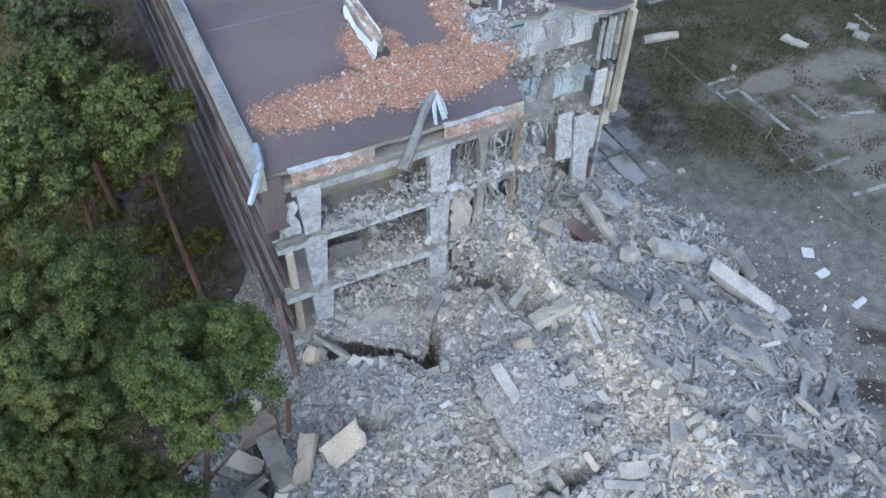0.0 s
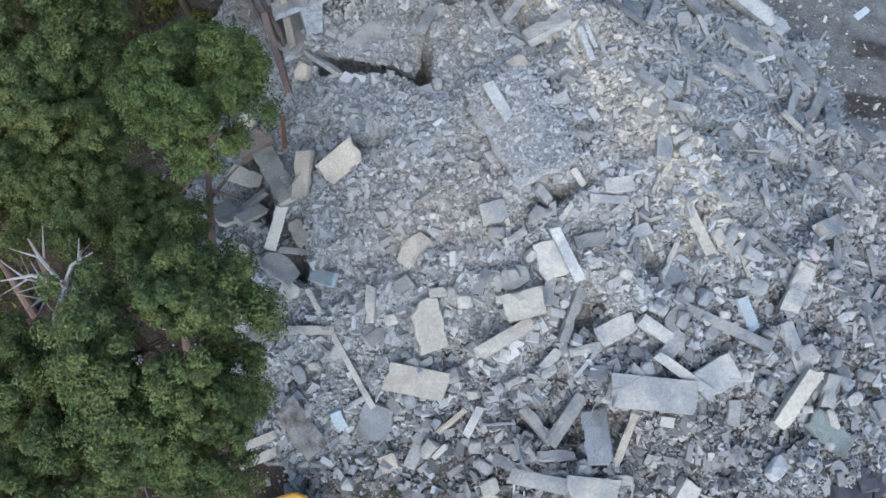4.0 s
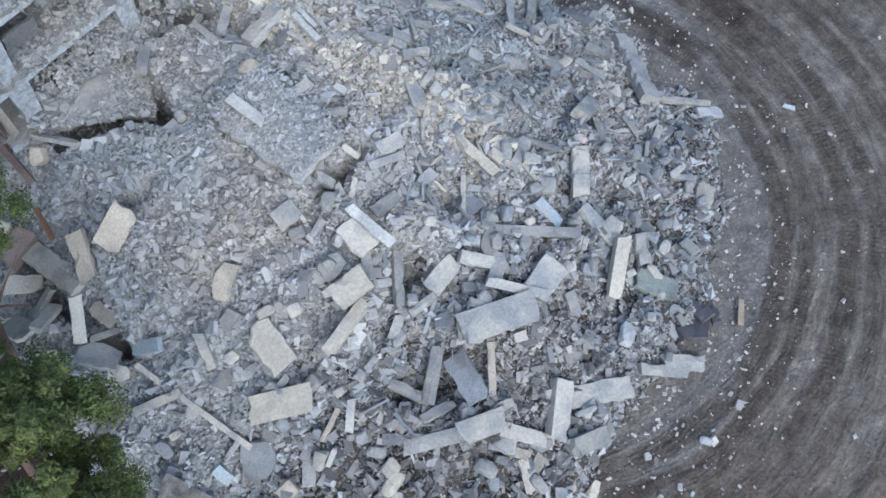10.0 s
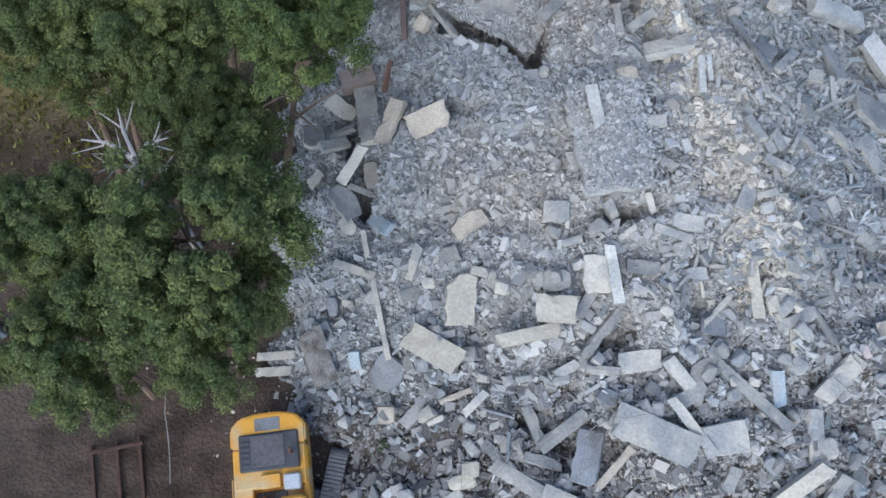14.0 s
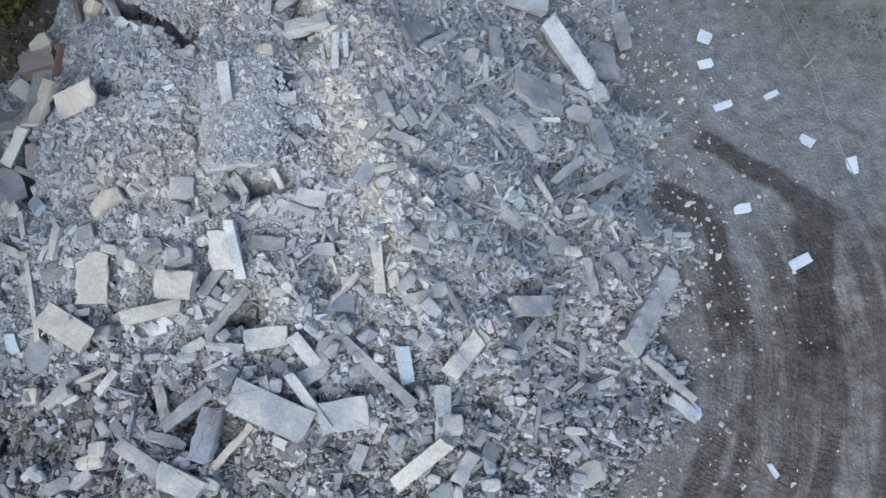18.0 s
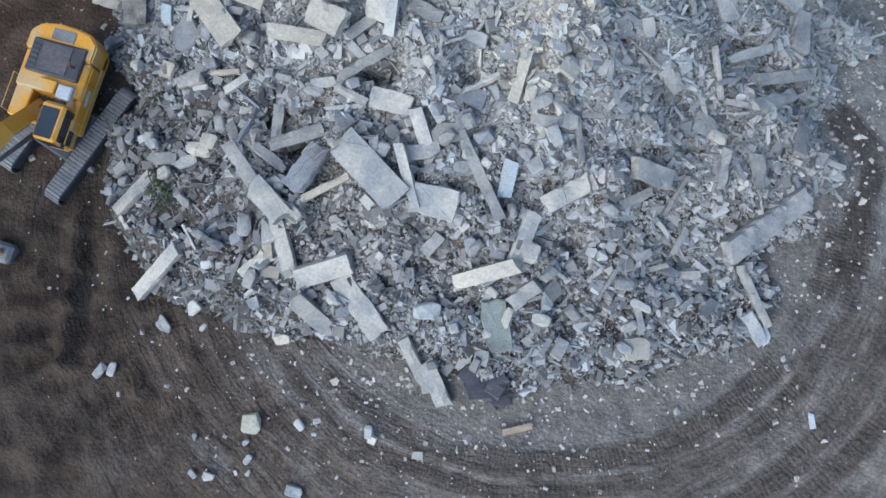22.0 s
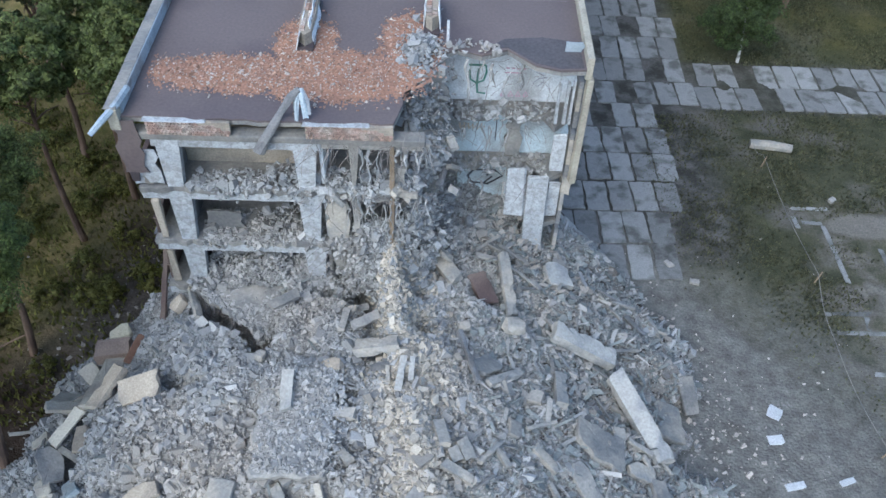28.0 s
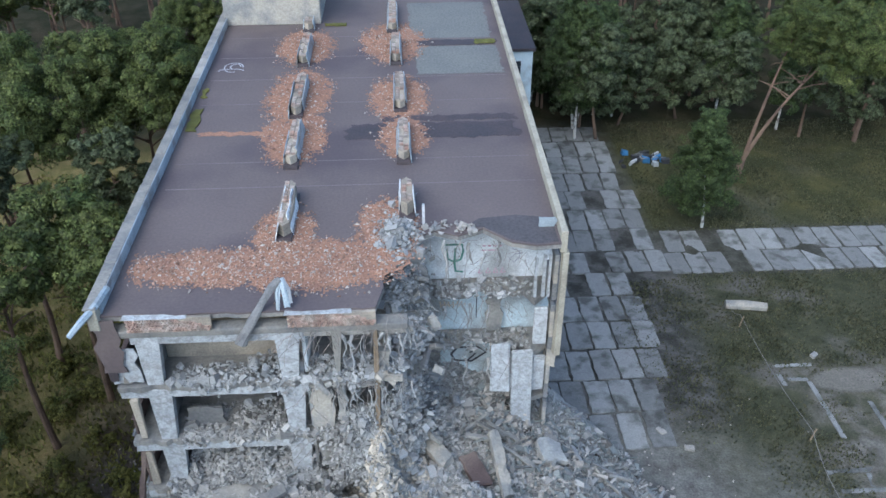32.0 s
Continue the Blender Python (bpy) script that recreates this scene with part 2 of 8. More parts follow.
def tube_bm(points, radii, sides=8, bm=None):
    """A tapering tube along points."""
    bm = bm or bmesh.new()
    rings = []
    for i, p in enumerate(points):
        p = Vector(p)
        d = Vector(points[min(i + 1, len(points) - 1)]) - Vector(points[max(i - 1, 0)])
        q = d.to_track_quat("Z", "Y")
        rings.append([bm.verts.new(p + q @ Vector((math.cos(a) * radii[i], math.sin(a) * radii[i], 0))) for a in [2 * math.pi * k / sides for k in range(sides)]])
    for a, b in zip(rings, rings[1:]):
        for k in range(sides):
            bm.faces.new((a[k], a[(k + 1) % sides], b[(k + 1) % sides], b[k]))
    bm.faces.new(rings[0][::-1]), bm.faces.new(rings[-1])
    return bm


def chunk_shapes(n, seed, flat=(0.45, 0.9), points=11):
    """Broken stones: hulls of scattered points, about one metre across."""
    rnd = random.Random(seed)
    out = []
    for _ in range(n):
        bm = bmesh.new()
        sx, sy, sz = 1.0, rnd.uniform(0.5, 0.9), rnd.uniform(*flat)
        for _ in range(points):
            bm.verts.new((rnd.choice((-1, 1)) * rnd.uniform(0.3, 0.5) * sx, rnd.choice((-1, 1)) * rnd.uniform(0.3, 0.5) * sy, rnd.choice((-1, 1)) * rnd.uniform(0.3, 0.5) * sz))
        bmesh.ops.convex_hull(bm, input=bm.verts[:])
        bmesh.ops.delete(bm, geom=[v for v in bm.verts if not v.link_faces], context="VERTS")
        bmesh.ops.triangulate(bm, faces=bm.faces[:])
        bm.verts.index_update()
        out.append((np.array([v.co[:] for v in bm.verts]), np.array([[v.index for v in f.verts] for f in bm.faces])))
        bm.free()
    return out


def block_shapes(n, seed):
    """Squared blocks and brick ends with uneven corners, about one metre long."""
    rnd = random.Random(seed)
    F = np.array([[0, 2, 3], [0, 3, 1], [4, 5, 7], [4, 7, 6], [0, 1, 5], [0, 5, 4], [2, 6, 7], [2, 7, 3], [0, 4, 6], [0, 6, 2], [1, 3, 7], [1, 7, 5]])
    out = []
    for _ in range(n):
        w, h = rnd.uniform(0.45, 0.85), rnd.uniform(0.25, 0.5)
        out.append((np.array([[(sx + rnd.uniform(-0.18, 0.18)) / 2, (sy + rnd.uniform(-0.2, 0.2)) * w / 2, (sz + rnd.uniform(-0.2, 0.2)) * h / 2] for sx in (-1, 1) for sy in (-1, 1) for sz in (-1, 1)]), F))
    return out


def scatter_mesh(name, shapes, spots, sizes, material, rng, tilt=0.6, stretch=None):
    """One mesh of many stones at the given places, each turned and scaled."""
    Vs, Fs, base = [], [], 0
    pick = rng.integers(0, len(shapes), len(spots))
    yaw = rng.uniform(0, 2 * np.pi, len(spots))
    tx, ty = rng.normal(0, tilt, (2, len(spots)))
    for k, (V, F) in enumerate(shapes):
        idx = np.nonzero(pick == k)[0]
        if not len(idx):
            continue
        s = sizes[idx][:, None, None] * (stretch[idx][:, None, :] if stretch is not None else 1.0)
        P = V[None] * s
        c, n = np.cos(tx[idx])[:, None], np.sin(tx[idx])[:, None]
        y, z = P[..., 1] * c - P[..., 2] * n, P[..., 1] * n + P[..., 2] * c
        P = np.stack([P[..., 0], y, z], -1)
        c, n = np.cos(ty[idx])[:, None], np.sin(ty[idx])[:, None]
        x, z = P[..., 0] * c + P[..., 2] * n, -P[..., 0] * n + P[..., 2] * c
        P = np.stack([x, P[..., 1], z], -1)
        c, n = np.cos(yaw[idx])[:, None], np.sin(yaw[idx])[:, None]
        x, y = P[..., 0] * c - P[..., 1] * n, P[..., 0] * n + P[..., 1] * c
        P = np.stack([x, y, P[..., 2]], -1) + spots[idx][:, None]
        Vs.append(P.reshape(-1, 3))
        Fs.append((F[None] + (base + np.arange(len(idx)) * len(V))[:, None, None]).reshape(-1, 3))
        base += len(idx) * len(V)
    return tris_mesh(name, np.concatenate(Vs), np.concatenate(Fs), material)


# The lie of the land and of the heap
PILE_Y = (-26.6, -25.2, -23.2, -20, -15, -10, -6, -2, 3, 8, 12)
PILE_H = (-0.6, 0.3, 1.3, 2.7, 4.2, 6.4, 7.1, 7.0, 7.4, 8.4, 8.4)
PILE_L = (0, -3.0, -4.6, -5.4, -7, -7.7, -7.7, -7.2, -4.6, -2, -1)
PILE_R = (14, 17, 20.5, 23.5, 24.4, 24.8, 24.8, 25, 25, 22, 20)
PILE_C = (10, 10, 10.5, 11, 11.5, 11.5, 11, 10.5, 10.5, 11, 12)


FOOT_X = (-6, -4.9, -3.6, -1.3, 3.3, 7.6, 10.4, 13.6, 16.2, 19.3, 22, 24, 26)
FOOT_Y = (-18.5, -21.2, -24.7, -25.6, -26.1, -25.4, -25.6, -25.8, -24.9, -23.8, -21.8, -19.4, -12)


# hollows (and two spurs) of the heap: x, y, spread, depth
HOLLOWS = ((7.5, -0.6, 0.5, 0.4, -2.2), (5.0, -7.6, 0.35, 1.1, -0.7), (7.3, -10.5, 1.1, 0.3, -1.3), (4.6, -3.6, 0.45, 0.7, -1.4), (-3.3, -4.4, 0.3, 0.9, -1.6), (-2.9, -7.6, 0.4, 0.9, -2.2), (0.9, -4.9, 0.5, 0.3, -1.0), (9.3, -1.3, 0.4, 0.9, -2.0), (8.2, 0.4, 0.5, 0.5, -1.8), (7.9, -6.6, 0.9, 0.3, -1.0),
           (2.7, -17.7, 0.7, 0.5, -1.3), (6.0, -15.1, 0.8, 0.4, -0.9), (7.2, -10.7, 1.8, 0.25, -0.9), (13.6, -10.6, 0.5, 0.3, -0.8), (-2.2, -2.2, 0.6, 1.2, -1.0), (14.2, -0.2, 0.5, 0.6, -1.2),
           (10.2, -0.6, 0.8, 2.4, 1.7), (1.0, -4.8, 1.6, 1.2, 0.2), (12.0, -10.5, 1.6, 2.2, 0.2),
           (-3.1, -14.0, 1.5, 1.6, -1.2), (15.9, -16.5, 1.7, 1.5, 1.2), (23.0, -5.3, 1.5, 3.0, -0.8), (-3.1, 0.6, 1.5, 1.5, -0.9), (10.9, -21.8, 2.0, 1.0, -0.5), (19.2, -18.3, 1.6, 1.5, -0.6), (8.0, -19.3, 1.3, 1.2, 0.5), (7.4, -9.4, 2.0, 1.2, 0.3),
           (4.7, -3.2, 0.3, 0.5, -1.2), (8.7, -0.6, 0.45, 0.8, -2.6), (9.5, -3.6, 0.35, 0.8, -1.8), (11.3, -2.8, 0.5, 0.4, -1.6), (11.0, -1.0, 0.6, 0.4, -2.0), (8.2, -6.2, 0.8, 0.35, -1.2),
           (-3.2, -7.3, 0.7, 0.6, -1.6), (1.9, -5.3, 0.7, 0.3, -0.9), (2.4, -13.4, 0.6, 0.5, -1.0), (18.4, -14.5, 0.6, 0.5, -0.9), (13.7, -10.4, 0.6, 0.3, -0.9), (14.5, -11.5, 0.6, 0.35, -0.8), (3.7, -18.2, 0.7, 0.5, -1.0))


# ragged edge of the sagging floor slab, over a void
VOID_X = (1.0, 1.6, 2.1, 2.7, 3.1, 3.4, 4.0, 4.35, 4.7, 5.2, 5.6)
VOID_Y = (-0.3, -0.5, -0.95, -1.1, -1.5, -1.7, -2.15, -2.8, -2.95, -2.3, -1.6)

# the western lip of the broken floor
LIP_Y = (-6.6, -5.6, -3.8, -2.0, -0.8)
LIP_X = (-2.55, -2.6, -2.75, -2.6, -1.9)


def land(x, y):
    s = np.clip((np.asarray(x, float) + 2) / 18, 0, 1)
    s = s * s * (3 - 2 * s)
    return -1.5 + 1.5 * s - 0.07 * np.clip(y, -32, 28)


pit_rnd = random.Random(5)
HOLLOWS += tuple((pit_rnd.uniform(-3, 17), pit_rnd.uniform(-22.5, -11.5), pit_rnd.uniform(0.3, 0.65), pit_rnd.uniform(0.3, 0.65), pit_rnd.uniform(-1.1, -0.5)) for _ in range(24))


def soil_and_shade(x, y):
    """How much brown earth is mixed into the heap: most at its south-western foot; also darkens the shaded eastern
    slope.
    """
    a = 1 / (1 + np.exp((np.asarray(y) + 17.5) / 1.3))
    b = 1 / (1 + np.exp((np.asarray(x) - 1.5) / 1.5))
    c = 1 / (1 + np.exp((np.asarray(y) + 16.5) / 1.2)) * b
    # last term: the eastern slope's shade, put in as darker stone
    return np.clip(0.52 * a + 0.92 * c + 0.16 / (1 + np.exp((15.5 - np.asarray(x)) / 1.2)), 0, 0.92)


def roughness_of(x, y, seed, lengths, per=9):
    """Uneven relief: many crossing waves of the given lengths, about one unit high."""
    r = np.random.default_rng(seed)
    out = 0.0
    for length in lengths:
        for _ in range(per):
            a, ph, k = r.uniform(0, 2 * np.pi), r.uniform(0, 2 * np.pi), 2 * np.pi / (length * r.uniform(0.7, 1.4))
            out = out + np.sin((x * np.cos(a) + y * np.sin(a)) * k + ph)
    return out / (per * len(lengths)) ** 0.5


def heap_at(x, y):
    x, y = np.asarray(x, float), np.asarray(y, float)
    yo = y + 0.5
    xc, l, r = np.interp(yo, PILE_Y, PILE_C), np.interp(yo, PILE_Y, PILE_L), np.interp(yo, PILE_Y, PILE_R)
    h = np.interp(yo, PILE_Y, PILE_H) - 0.07 * y
    w = 0.6 * np.sin(y * 0.9 + 1.3) + 0.5 * np.sin(y * 2.1 + x * 0.4)
    u = np.where(x < xc, (xc - x) / (xc - l + w), (x - xc) / (r - xc + w))
    k = 1 - np.clip(u, 0, 1) ** np.where(x < xc, 2.8, 1.6)
    g = land(x, y)
    bumps = 0.22 * np.sin(x * 1.1 + 0.7 * y) * np.sin(y * 0.9 - 0.4 * x + 2) + 0.15 * np.sin(2.3 * x - 1.1 * y) * np.sin(1.9 * y + 0.8 * x)
    bumps = bumps + 0.2 * roughness_of(x, y, 3, (3.2, 1.7), 5) * np.where(y < -11, 1.3, 0.8)
    crest = np.interp(y, (-16, -11, -6, 0), (12.6, 11.8, 11.1, 10.3))
    bumps = bumps + 0.6 * np.exp(-(((x - crest) / 1.0) ** 2)) * np.clip((y + 17) / 3, 0, 1) * np.clip((2 - y) / 3, 0, 1)
    z = g + np.maximum(h - g + bumps, 0) * k
    for hx_, hy_, rx_, ry_, dz in HOLLOWS:
        z = z + dz * np.exp(-(((x - hx_) / rx_) ** 2) - ((y - hy_) / ry_) ** 2)
    # a void under the sagging floor before the front
    lip = np.interp(x, VOID_X, VOID_Y)
    z = z - 3.2 * np.clip((y - lip + 1.05) / 0.25, 0, 1) * np.clip((0.9 - y) / 0.3, 0, 1) * np.clip((x - 1.0) / 0.4, 0, 1) * np.clip((5.6 - x) / 0.4, 0, 1)
    # a broken floor's western lip, with a drop behind it
    past = np.interp(y, LIP_Y, LIP_X) - x
    along = np.clip((y + 6.6) / 0.5, 0, 1) * np.clip((-0.6 - y) / 0.8, 0, 1)
    z = z + along * np.where(past > 0, -1.2 * np.clip(past / 0.15, 0, 1) * np.exp(-((past / 0.6) ** 2)), 0.25 * np.exp(-((past / 1.5) ** 2)))
    # the heap runs out along its southern foot
    foot = np.interp(x, FOOT_X, FOOT_Y)
    return g + np.maximum(z - g, 0) * np.clip((y - foot) / 1.1 + 0.25 * np.sin(x * 2.3) * np.sin(x * 0.9), 0, 1) ** 0.8


def top(x, y):
    """Height of the open ground or heap."""
    return float(heap_at(x, y))


# Ground: one sheet to the horizon, with worn soil, grass and the wheel tracks round the heap
def ground_material():
    m = bpy.data.materials.new("site_soil")
    m.use_nodes = True
    nt = m.node_tree
    N, L = nt.nodes, nt.links
    bsdf = N["Principled BSDF"]
    geo = N.new("ShaderNodeNewGeometry")
    sep = N.new("ShaderNodeSeparateXYZ")
    L.new(geo.outputs["Position"], sep.inputs[0])

    def math_node(op, a, b=None):
        n = N.new("ShaderNodeMath")
        n.operation = op
        for s, v in zip(n.inputs, (a, b)):
            if isinstance(v, (int, float)):
                s.default_value = v
            elif v is not None:
                L.new(v, s)
        return n.outputs[0]

    def noise_at(s, detail=5.0, vec=None):
        n = N.new("ShaderNodeTexNoise")
        n.inputs["Scale"].default_value, n.inputs["Detail"].default_value = s, detail
        L.new(vec or geo.outputs["Position"], n.inputs["Vector"])
        return n.outputs[0]

    def ramp(src, a, b, lo=0.0, hi=1.0):
        r = N.new("ShaderNodeMapRange")
        for i, v in enumerate((a, b, lo, hi)):
            r.inputs[i + 1].default_value = v
        L.new(src, r.inputs[0])
        return r.outputs[0]

    def mix(fac, a, b):
        x = N.new("ShaderNodeMix")
        x.data_type = "RGBA"
        for sock, v in ((x.inputs[0], fac), (x.inputs[6], a), (x.inputs[7], b)):
            if isinstance(v, (float, int)):
                sock.default_value = v
            elif isinstance(v, tuple):
                sock.default_value = (*v, 1)
            else:
                L.new(v, sock)
        return x.outputs[2]

    x, y = sep.outputs[0], sep.outputs[1]
    # distance and bearing round the heap's middle, for the curved tracks
    dx, dy = math_node("SUBTRACT", x, 13.0), math_node("SUBTRACT", y, -15.5)
    r = math_node("SQRT", math_node("ADD", math_node("MULTIPLY", dx, dx), math_node("MULTIPLY", dy, dy)))
    th = math_node("ARCTAN2", dy, dx)
    comb = N.new("ShaderNodeCombineXYZ")
    bend = math_node("MULTIPLY", math_node("SUBTRACT", noise_at(0.09, 3.0), 0.5), 5.0)
    L.new(math_node("MULTIPLY", math_node("ADD", r, bend), 2.6), comb.inputs[0]), L.new(math_node("MULTIPLY", th, 2.6), comb.inputs[1])
    tracks = noise_at(1.0, 4.0, comb.outputs[0])
    wob = math_node("MULTIPLY", math_node("SUBTRACT", noise_at(0.12, 4.0), 0.5), 14.0)
    wob2 = math_node("MULTIPLY", math_node("SUBTRACT", noise_at(0.5, 5.0), 0.5), 4.0)
    w = math_node("ADD", wob, wob2)
    soil = mix(ramp(noise_at(0.16, 6.0), 0.36, 0.64), (0.072, 0.057, 0.045), (0.138, 0.114, 0.092))
    driven = math_node("MULTIPLY", ramp(math_node("ADD", math_node("ADD", y, math_node("MULTIPLY", x, -0.12)), math_node("MULTIPLY", w, 0.3)), -14.5, -18.5), ramp(math_node("ADD", r, math_node("MULTIPLY", wob2, 0.25)), 11.6, 12.2))
    driven = math_node("MULTIPLY", driven, ramp(math_node("ADD", r, wob2), 27.0, 19.0, 0.15, 1.0))
    soil = mix(math_node("MULTIPLY", ramp(x, 6.0, 15.0), 0.8), soil, mix(ramp(noise_at(0.3, 6.0), 0.38, 0.62), (0.105, 0.09, 0.075), (0.195, 0.17, 0.143)))
    soil = mix(math_node("MULTIPLY", driven, ramp(math_node("MULTIPLY", tracks, ramp(noise_at(0.22, 5.0), 0.4, 0.6, 0.88, 1.06)), 0.5, 0.57, 0.0, 0.4)), soil, (0.046, 0.036, 0.028))
    soil = mix(ramp(noise_at(0.33, 6.0), 0.56, 0.62, 0.0, 0.7), soil, (0.15, 0.131, 0.112))
    # grey dust near the heap and along the wall
    d2 = math_node("ADD", math_node("POWER", math_node("DIVIDE", math_node("SUBTRACT", x, 9.5), 19.5), 2.0), math_node("POWER", math_node("DIVIDE", math_node("SUBTRACT", y, -6.0), 21.5), 2.0))
    near = ramp(math_node("ADD", d2, math_node("MULTIPLY", w, 0.012)), 1.12, 1.06)
    near = math_node("MULTIPLY", near, ramp(math_node("ADD", x, w), -6.0, 4.0, 0.15, 0.72))
    soil = mix(near, soil, (0.155, 0.142, 0.128))
    # dust blown over the eastern side, and two scraped strips of dark earth in it
    east = math_node("MULTIPLY", ramp(math_node("ADD", x, w), 17.0, 23.0), ramp(math_node("ADD", y, math_node("MULTIPLY", w, 0.7)), -17.0, -11.0))
    soil = mix(math_node("MULTIPLY", east, 0.85), soil, mix(ramp(noise_at(0.7, 6.0), 0.35, 0.65), (0.135, 0.131, 0.117), (0.168, 0.164, 0.15)))

    def strip(ax, ay, bx, by, half):
        l = math.hypot(bx - ax, by - ay)
        ux, uy = (bx - ax) / l, (by - ay) / l
        px_, py_ = math_node("SUBTRACT", x, ax), math_node("SUBTRACT", y, ay)
        along = math_node("ADD", math_node("MULTIPLY", px_, ux), math_node("MULTIPLY", py_, uy))
        side = math_node("ABSOLUTE", math_node("ADD", math_node("ADD", math_node("MULTIPLY", px_, -uy), math_node("MULTIPLY", py_, ux)), math_node("MULTIPLY", wob2, 0.3)))
        return math_node("MULTIPLY", ramp(side, half + 0.15, half - 0.15), math_node("MULTIPLY", ramp(along, -0.3, 0.3), ramp(along, l + 0.6, l - 0.6)))

    dark = math_node("MAXIMUM", math_node("MAXIMUM", strip(26.9, -7.5, 32.0, -12.6, 0.6), strip(24.2, -10.3, 26.6, -11.9, 0.7)), math_node("MAXIMUM", strip(26.4, -11.8, 26.0, -18.0, 0.5), strip(31.2, -11.8, 29.0, -19.0, 0.9)))
    soil = mix(math_node("MULTIPLY", dark, 0.8), soil, (0.046, 0.037, 0.03))
    # crawler tracks round the foot of the heap: dark bands with cleat marks across them
    curve = math_node("ADD", r, math_node("MULTIPLY", math_node("SUBTRACT", noise_at(0.07, 2.0), 0.5), 1.6))
    cleat = math_node("SINE", math_node("ADD", math_node("MULTIPLY", th, 420.0), math_node("MULTIPLY", noise_at(0.8, 3.0), 22.0)))
    south = ramp(math_node("ADD", y, math_node("MULTIPLY", x, -0.12)), -14.5, -18.5)
    worn = ramp(noise_at(0.3, 6.0), 0.36, 0.52, 0.25, 1.0)
    bands = 0.0
    for mid, half in ((12.55, 0.5), (13.75, 0.35), (15.6, 0.5), (16.9, 0.45), (19.4, 0.5), (20.7, 0.45), (23.5, 0.5)):
        bands = math_node("MAXIMUM", bands, ramp(math_node("ABSOLUTE", math_node("SUBTRACT", curve, mid)), half + 0.12, half - 0.12))
    bands = math_node("MULTIPLY", math_node("MULTIPLY", bands, south), worn)
    apron = math_node("MULTIPLY", ramp(math_node("ADD", curve, math_node("MULTIPLY", wob2, 0.12)), 12.15, 11.9), ramp(math_node("ADD", x, math_node("MULTIPLY", y, -0.4)), 10.0, 17.0))
    soil = mix(math_node("MULTIPLY", apron, 0.8), soil, mix(ramp(noise_at(1.2, 5.0), 0.35, 0.65), (0.128, 0.114, 0.098), (0.165, 0.148, 0.128)))
    soil = mix(math_node("MULTIPLY", bands, 0.72), soil, (0.055, 0.043, 0.034))
    soil = mix(math_node("MULTIPLY", bands, ramp(math_node("MULTIPLY", cleat, ramp(noise_at(1.1, 4.0), 0.42, 0.6)), 0.1, 1.0, 0.0, 0.4)), soil, (0.115, 0.097, 0.082))
    # clods, scrapes along the driving direction, and small pale crumbs
    scrape = N.new("ShaderNodeCombineXYZ")
    L.new(math_node("ADD", math_node("MULTIPLY", curve, 5.5), math_node("MULTIPLY", noise_at(0.35, 4.0), 4.0)), scrape.inputs[0]), L.new(math_node("MULTIPLY", th, 9.0), scrape.inputs[1])
    scraped = noise_at(1.0, 6.0, scrape.outputs[0])
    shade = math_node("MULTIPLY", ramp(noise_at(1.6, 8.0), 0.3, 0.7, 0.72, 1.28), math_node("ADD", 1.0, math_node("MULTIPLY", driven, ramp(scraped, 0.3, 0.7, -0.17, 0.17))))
    tone = N.new("ShaderNodeHueSaturation")
    L.new(soil, tone.inputs["Color"]), L.new(shade, tone.inputs["Value"])
    soil = mix(ramp(noise_at(5.0, 3.0), 0.66, 0.7, 0.0, 0.55), tone.outputs[0], (0.19, 0.175, 0.16))
    # grass on the open side
    gx = ramp(math_node("ADD", math_node("SUBTRACT", math_node("ADD", x, math_node("MULTIPLY", y, 0.75)), 33.0), w), -3.0, 5.0)
    grass = mix(ramp(noise_at(0.8), 0.35, 0.65), (0.046, 0.049, 0.029), (0.080, 0.078, 0.048))
    grass = mix(ramp(noise_at(0.25, 6.0), 0.55, 0.68, 0.0, 0.8), grass, (0.13, 0.12, 0.105))
    # bare trodden dirt among the foundations, yellower grass past the lane
    bare = math_node("MULTIPLY", ramp(math_node("ADD", x, math_node("MULTIPLY", w, 0.3)), 33.8, 36.0), ramp(math_node("ADD", y, math_node("MULTIPLY", w, 0.3)), 15.5, 13.0))
    bare = math_node("MULTIPLY", bare, ramp(noise_at(0.5, 6.0), 0.42, 0.56, 0.12, 0.85))
    grass = mix(bare, grass, mix(ramp(noise_at(1.7, 5.0), 0.35, 0.65), (0.135, 0.122, 0.106), (0.2, 0.182, 0.158)))
    grass = mix(ramp(math_node("ADD", y, math_node("MULTIPLY", w, 0.4)), 29.0, 34.0, 0.0, 0.6), grass, mix(ramp(noise_at(0.35, 6.0), 0.4, 0.6), (0.05, 0.052, 0.02), (0.1, 0.09, 0.032)))
    for cx, cy, rx, ry in ((37.8, 12.3, 2.4, 1.0), (44.0, 11.8, 3.4, 1.8), (39.5, 5.6, 3.6, 1.9), (40.8, 1.2, 5.2, 2.6), (41.5, -4.0, 4.6, 2.8)):
        bed = math_node("ADD", math_node("POWER", math_node("DIVIDE", math_node("SUBTRACT", x, cx), rx), 2.0), math_node("POWER", math_node("DIVIDE", math_node("SUBTRACT", y, cy), ry), 2.0))
        grass = mix(ramp(math_node("ADD", bed, math_node("MULTIPLY", w, 0.35)), 1.1, 0.4, 0.0, 0.8), grass, (0.185, 0.168, 0.146))
    yard = math_node("MULTIPLY", math_node("MULTIPLY", ramp(x, 16.0, 17.0), ramp(math_node("ADD", x, math_node("MULTIPLY", w, 0.25)), 31.5, 29.5)), ramp(math_node("ADD", y, math_node("MULTIPLY", w, 0.3)), 8.0, 11.0))
